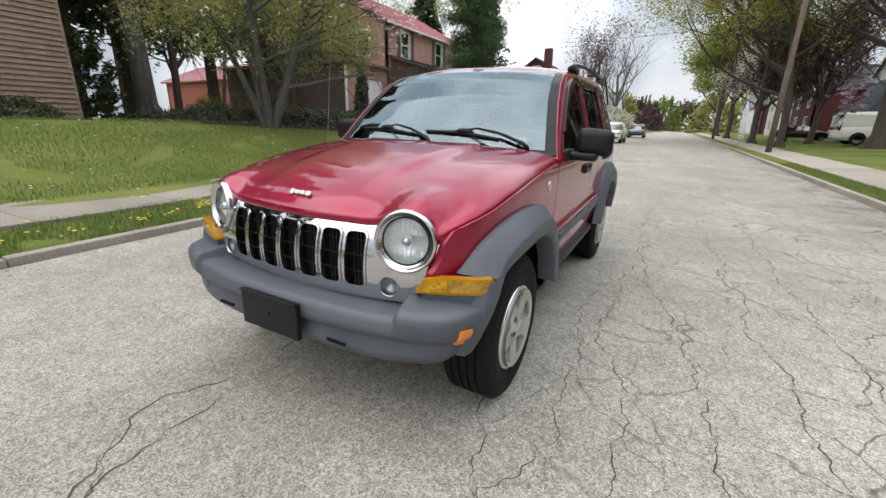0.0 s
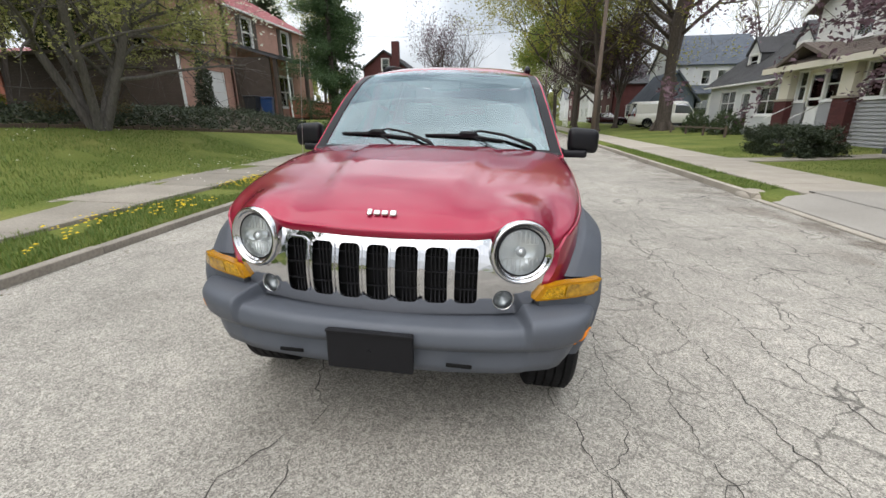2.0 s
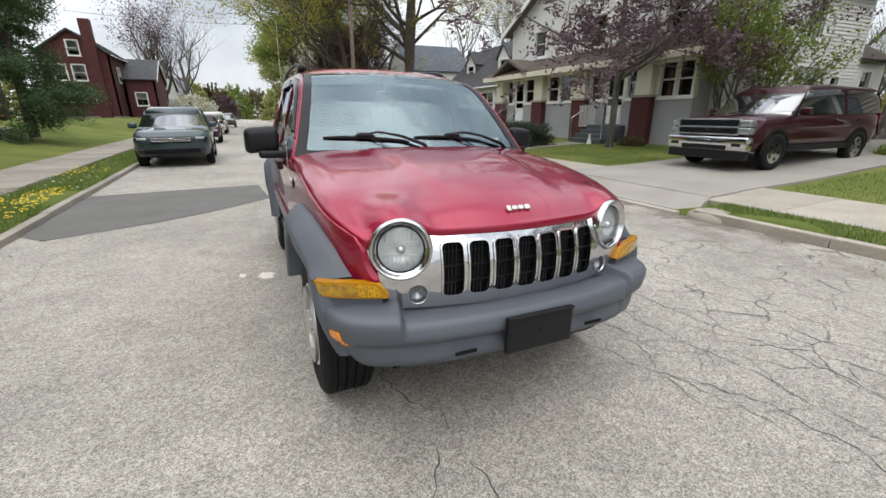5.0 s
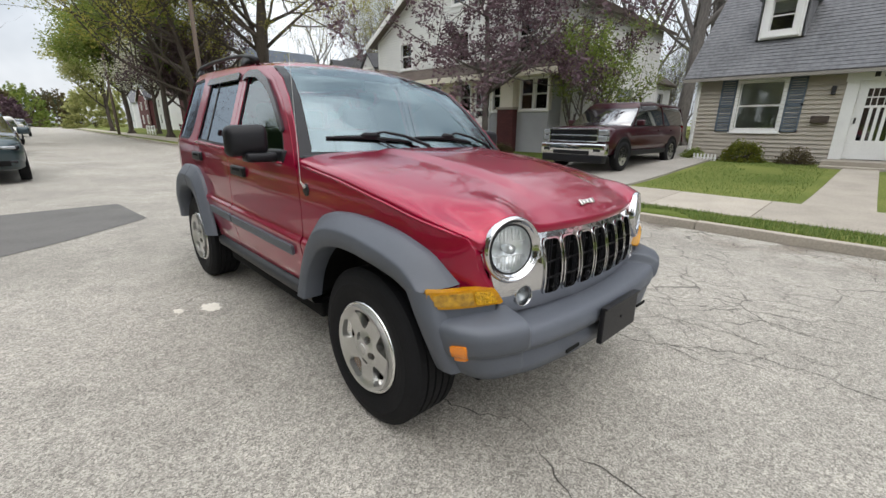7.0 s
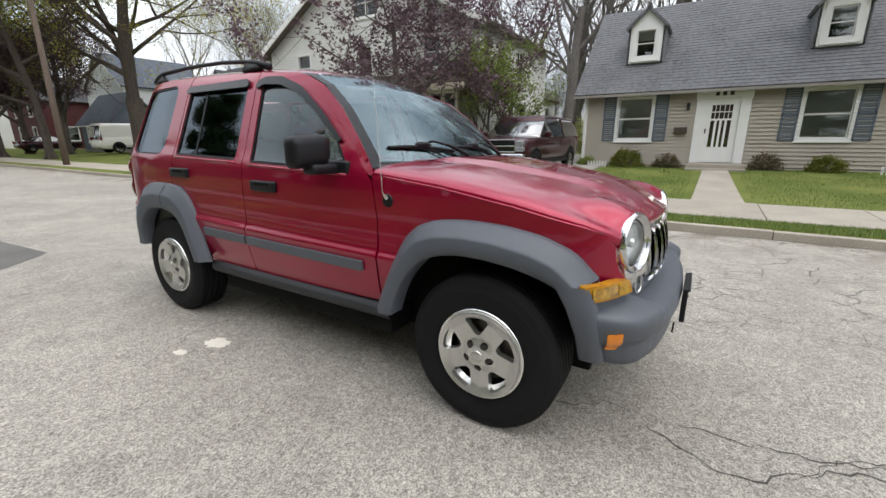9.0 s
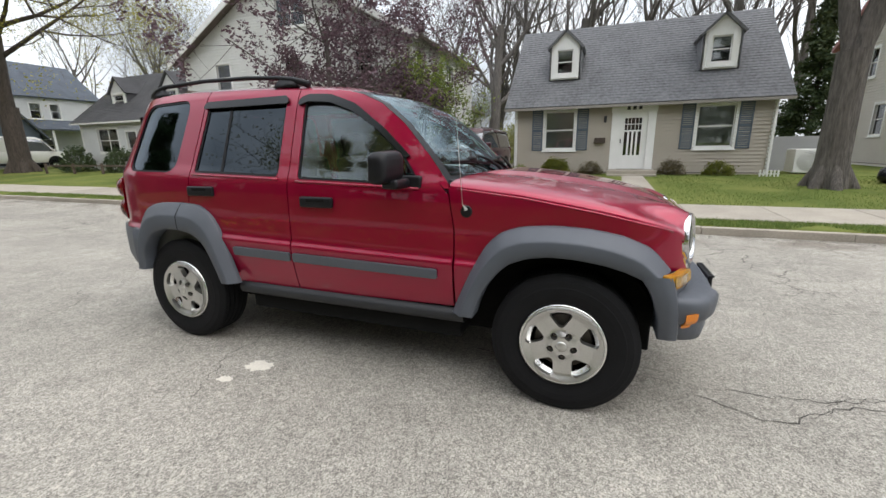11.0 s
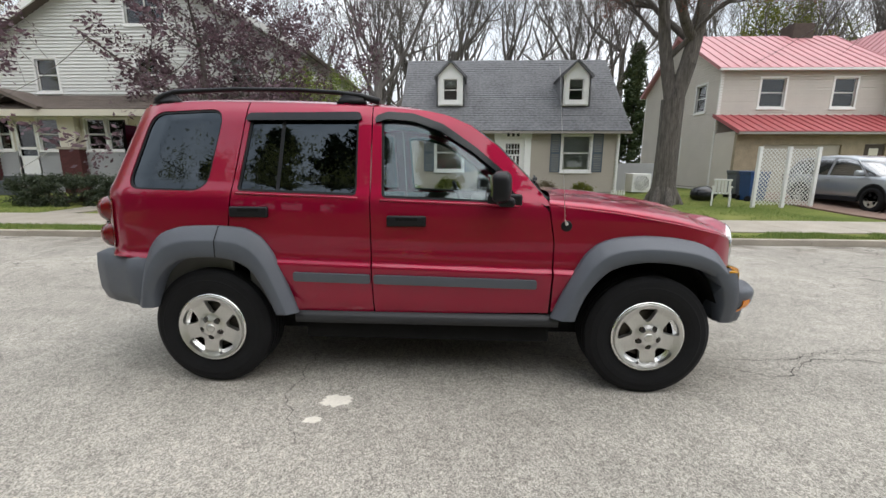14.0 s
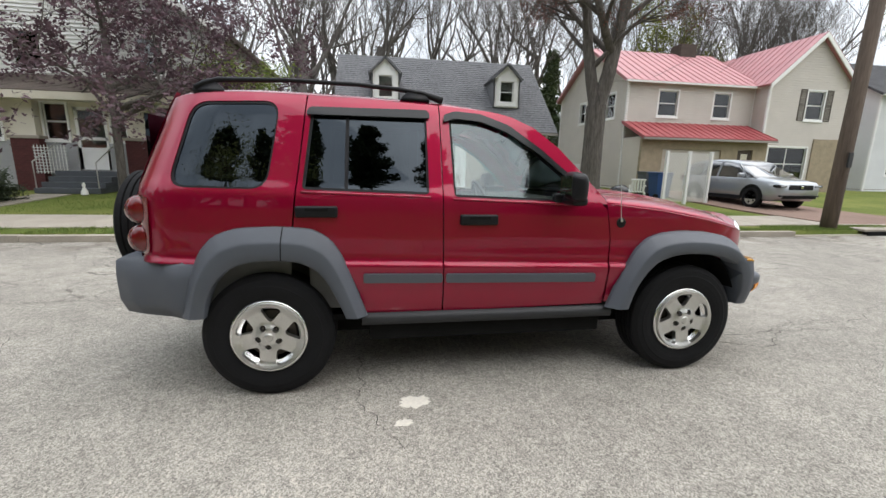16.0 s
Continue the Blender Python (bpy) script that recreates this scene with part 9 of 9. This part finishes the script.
def bin_(loc, mat, label, yaw=0):
    b = thing("wheeled_bin", label, "bin", pose(*loc, 0, 0, yaw))
    rows = [[Vector((sx * (w), sy * (w * 1.1), z)) for sx, sy in ((-1, -1), (1, -1), (1, 1), (-1, 1))] for w, z in ((0.24, 0.04), (0.25, 0.06), (0.30, 0.95), (0.32, 0.97), (0.32, 1.0))]
    part("body", loft(rows, close=True, caps=True), mat, b)
    bm = bmesh.new()
    box(bm, -0.34, 0.34, -0.38, 0.36, 1.0, 1.07, bevel=0.03)
    part("lid", bm, mat, b)
    for s in (-1, 1):
        bm = bmesh.new()
        tube(bm, [(s * 0.2, 0.3, 0.1), (s * 0.28, 0.3, 0.1)], 0.1, 14)
        part("bin_wheel", bm, RUBBER, b)


bin_((12.4, -10.8, 0.18), BLUE_BIN, "blue wheeled recycling bin beside the garage")
bin_((13.3, -10.9, 0.2), GREY_PLASTIC, "grey wheeled bin beside the garage")
bin_((-12.6, 18.75, 1.44), BLUE_BIN, "blue wheeled bin before the porch", 20)
bin_((-13.0, 18.0, 1.48), IRON, "black wheeled bin before the porch", 10)

ch = thing("garden_chair", "white moulded plastic garden chair on the lawn", "chair", pose(10.9, -8.8, 0.12, 0, 0, 60))
part("seat", boxes((-0.24, 0.24, -0.24, 0.24, 0.40, 0.44), bevel=0.015), PLASTIC_WHITE, ch)
bm = bmesh.new()
for k in range(5):
    box(bm, -0.22 + 0.095 * k, -0.155 + 0.095 * k, -0.015, 0.015, 0.0, 0.45, bevel=0.006, seg=1, m=pose(0, 0.24, 0.42, -12, 0, 0))
box(bm, -0.25, 0.25, -0.018, 0.018, 0.42, 0.48, bevel=0.012, m=pose(0, 0.24, 0.42, -12, 0, 0))
part("backrest", bm, PLASTIC_WHITE, ch)
for sx in (-1, 1):
    part("armrest", boxes((sx * 0.24, sx * 0.29, -0.24, 0.27, 0.62, 0.65), bevel=0.01), PLASTIC_WHITE, ch)
    for sy in (-1, 1):
        part("leg", boxes((sx * 0.22, sx * 0.27, sy * 0.2, sy * 0.25, 0.0, 0.64 if sy < 0 else 0.42), bevel=0.01), PLASTIC_WHITE, ch)
bm = bmesh.new()
bmesh.ops.create_icosphere(bm, subdivisions=3, radius=0.4)
for v in bm.verts:
    v.co = Vector((v.co.x * 0.9, v.co.y * 1.1, v.co.z * 0.75)) * (1 + 0.12 * noise.noise(v.co * 5))
rb = tagged(part("rubbish_bag", bm, BLACK_GLOSS, smooth=True), "tied black rubbish bag on the lawn", "bag")
rb.location = (12.3, -9.0, 0.42)
for loc, n, lb in (((13.9, 1.6, 0.2), 7, "short white picket edging by the cottage corner"), ((13.9, -6.3, 0.2), 6, "short white picket edging by the cottage corner")):
    pf = thing("picket_edging", lb, "fence", Matrix.Translation(loc))
    for k in range(n):
        part("picket", boxes((-0.012, 0.012, -0.1 * k - 0.025, -0.1 * k + 0.025, 0.0, 0.26), bevel=0.006), PLASTIC_WHITE, pf)
    part("rail", boxes((0.013, 0.025, -0.1 * n + 0.06, 0.04, 0.12, 0.15)), PLASTIC_WHITE, pf)
ac = thing("air_conditioner", "pale outdoor air conditioner beside the cottage", "machine", Matrix.Translation((15.6, -8.0, 0.25)))
part("case", boxes((-0.4, 0.4, -0.4, 0.4, 0.05, 0.85), bevel=0.03), PLASTIC_WHITE, ac)
bm = bmesh.new()
for k in range(6):
    lathe(bm, [(0.05 + 0.05 * k, -0.41), (0.06 + 0.05 * k, -0.42)], 20, pose(0, 0, 0.45, 0, 0, 0))
part("fan_guard", bm, IRON, ac)
part("shed_wall", boxes((1.5, 1.6, -1.6, 1.2, -0.1, 1.3)), SIDING_GREY, ac)
gn = thing("garden_ornament", "small white garden ornament on the lawn edge", "ornament", Matrix.Translation((11.6, 9.9, 0.2)))
bm = bmesh.new()
lathe(bm, [(0.001, 0.4), (0.04, 0.36), (0.05, 0.3), (0.03, 0.24), (0.09, 0.1), (0.1, 0.0)], 12, pose(0, 0, 0, 0, -90, 0))
part("figure_block", bm, PLASTIC_WHITE, gn, smooth=True)
fb = thing("white_rail_fence", "short white rail fence on the verge", "fence", Matrix.Translation((7.9, 56, 0.1)))
for y in (-2.2, -0.7, 0.7, 2.2):
    part("post", boxes((-0.06, 0.06, y - 0.06, y + 0.06, 0, 1.0)), WHITE, fb)
for z in (0.4, 0.8):
    part("rail", boxes((-0.03, 0.03, -2.3, 2.3, z, z + 0.1)), WHITE, fb)
rf = thing("low_rail_fence", "low weathered rail before the white cottage", "fence", Matrix.Translation((12.2, 26, 0.2)))
for y in (-4, -1.3, 1.3, 4):
    part("post", boxes((-0.05, 0.05, y - 0.05, y + 0.05, 0, 0.6)), WOOD_POLE, rf)
part("rail", boxes((-0.02, 0.02, -4, 4, 0.42, 0.5)), WOOD_POLE, rf)
sd = thing("storm_drain", "dark kerb storm drain inlet by the pole", "drain", Matrix.Translation((5.02, -11.6, -0.12)))
part("inlet", boxes((-0.02, 0.1, -0.5, 0.5, 0.0, 0.1)), DARK_VOID, sd)
part("lintel", boxes((-0.015, 0.4, -0.6, 0.6, 0.1, 0.16), bevel=0.02), CONCRETE, sd)
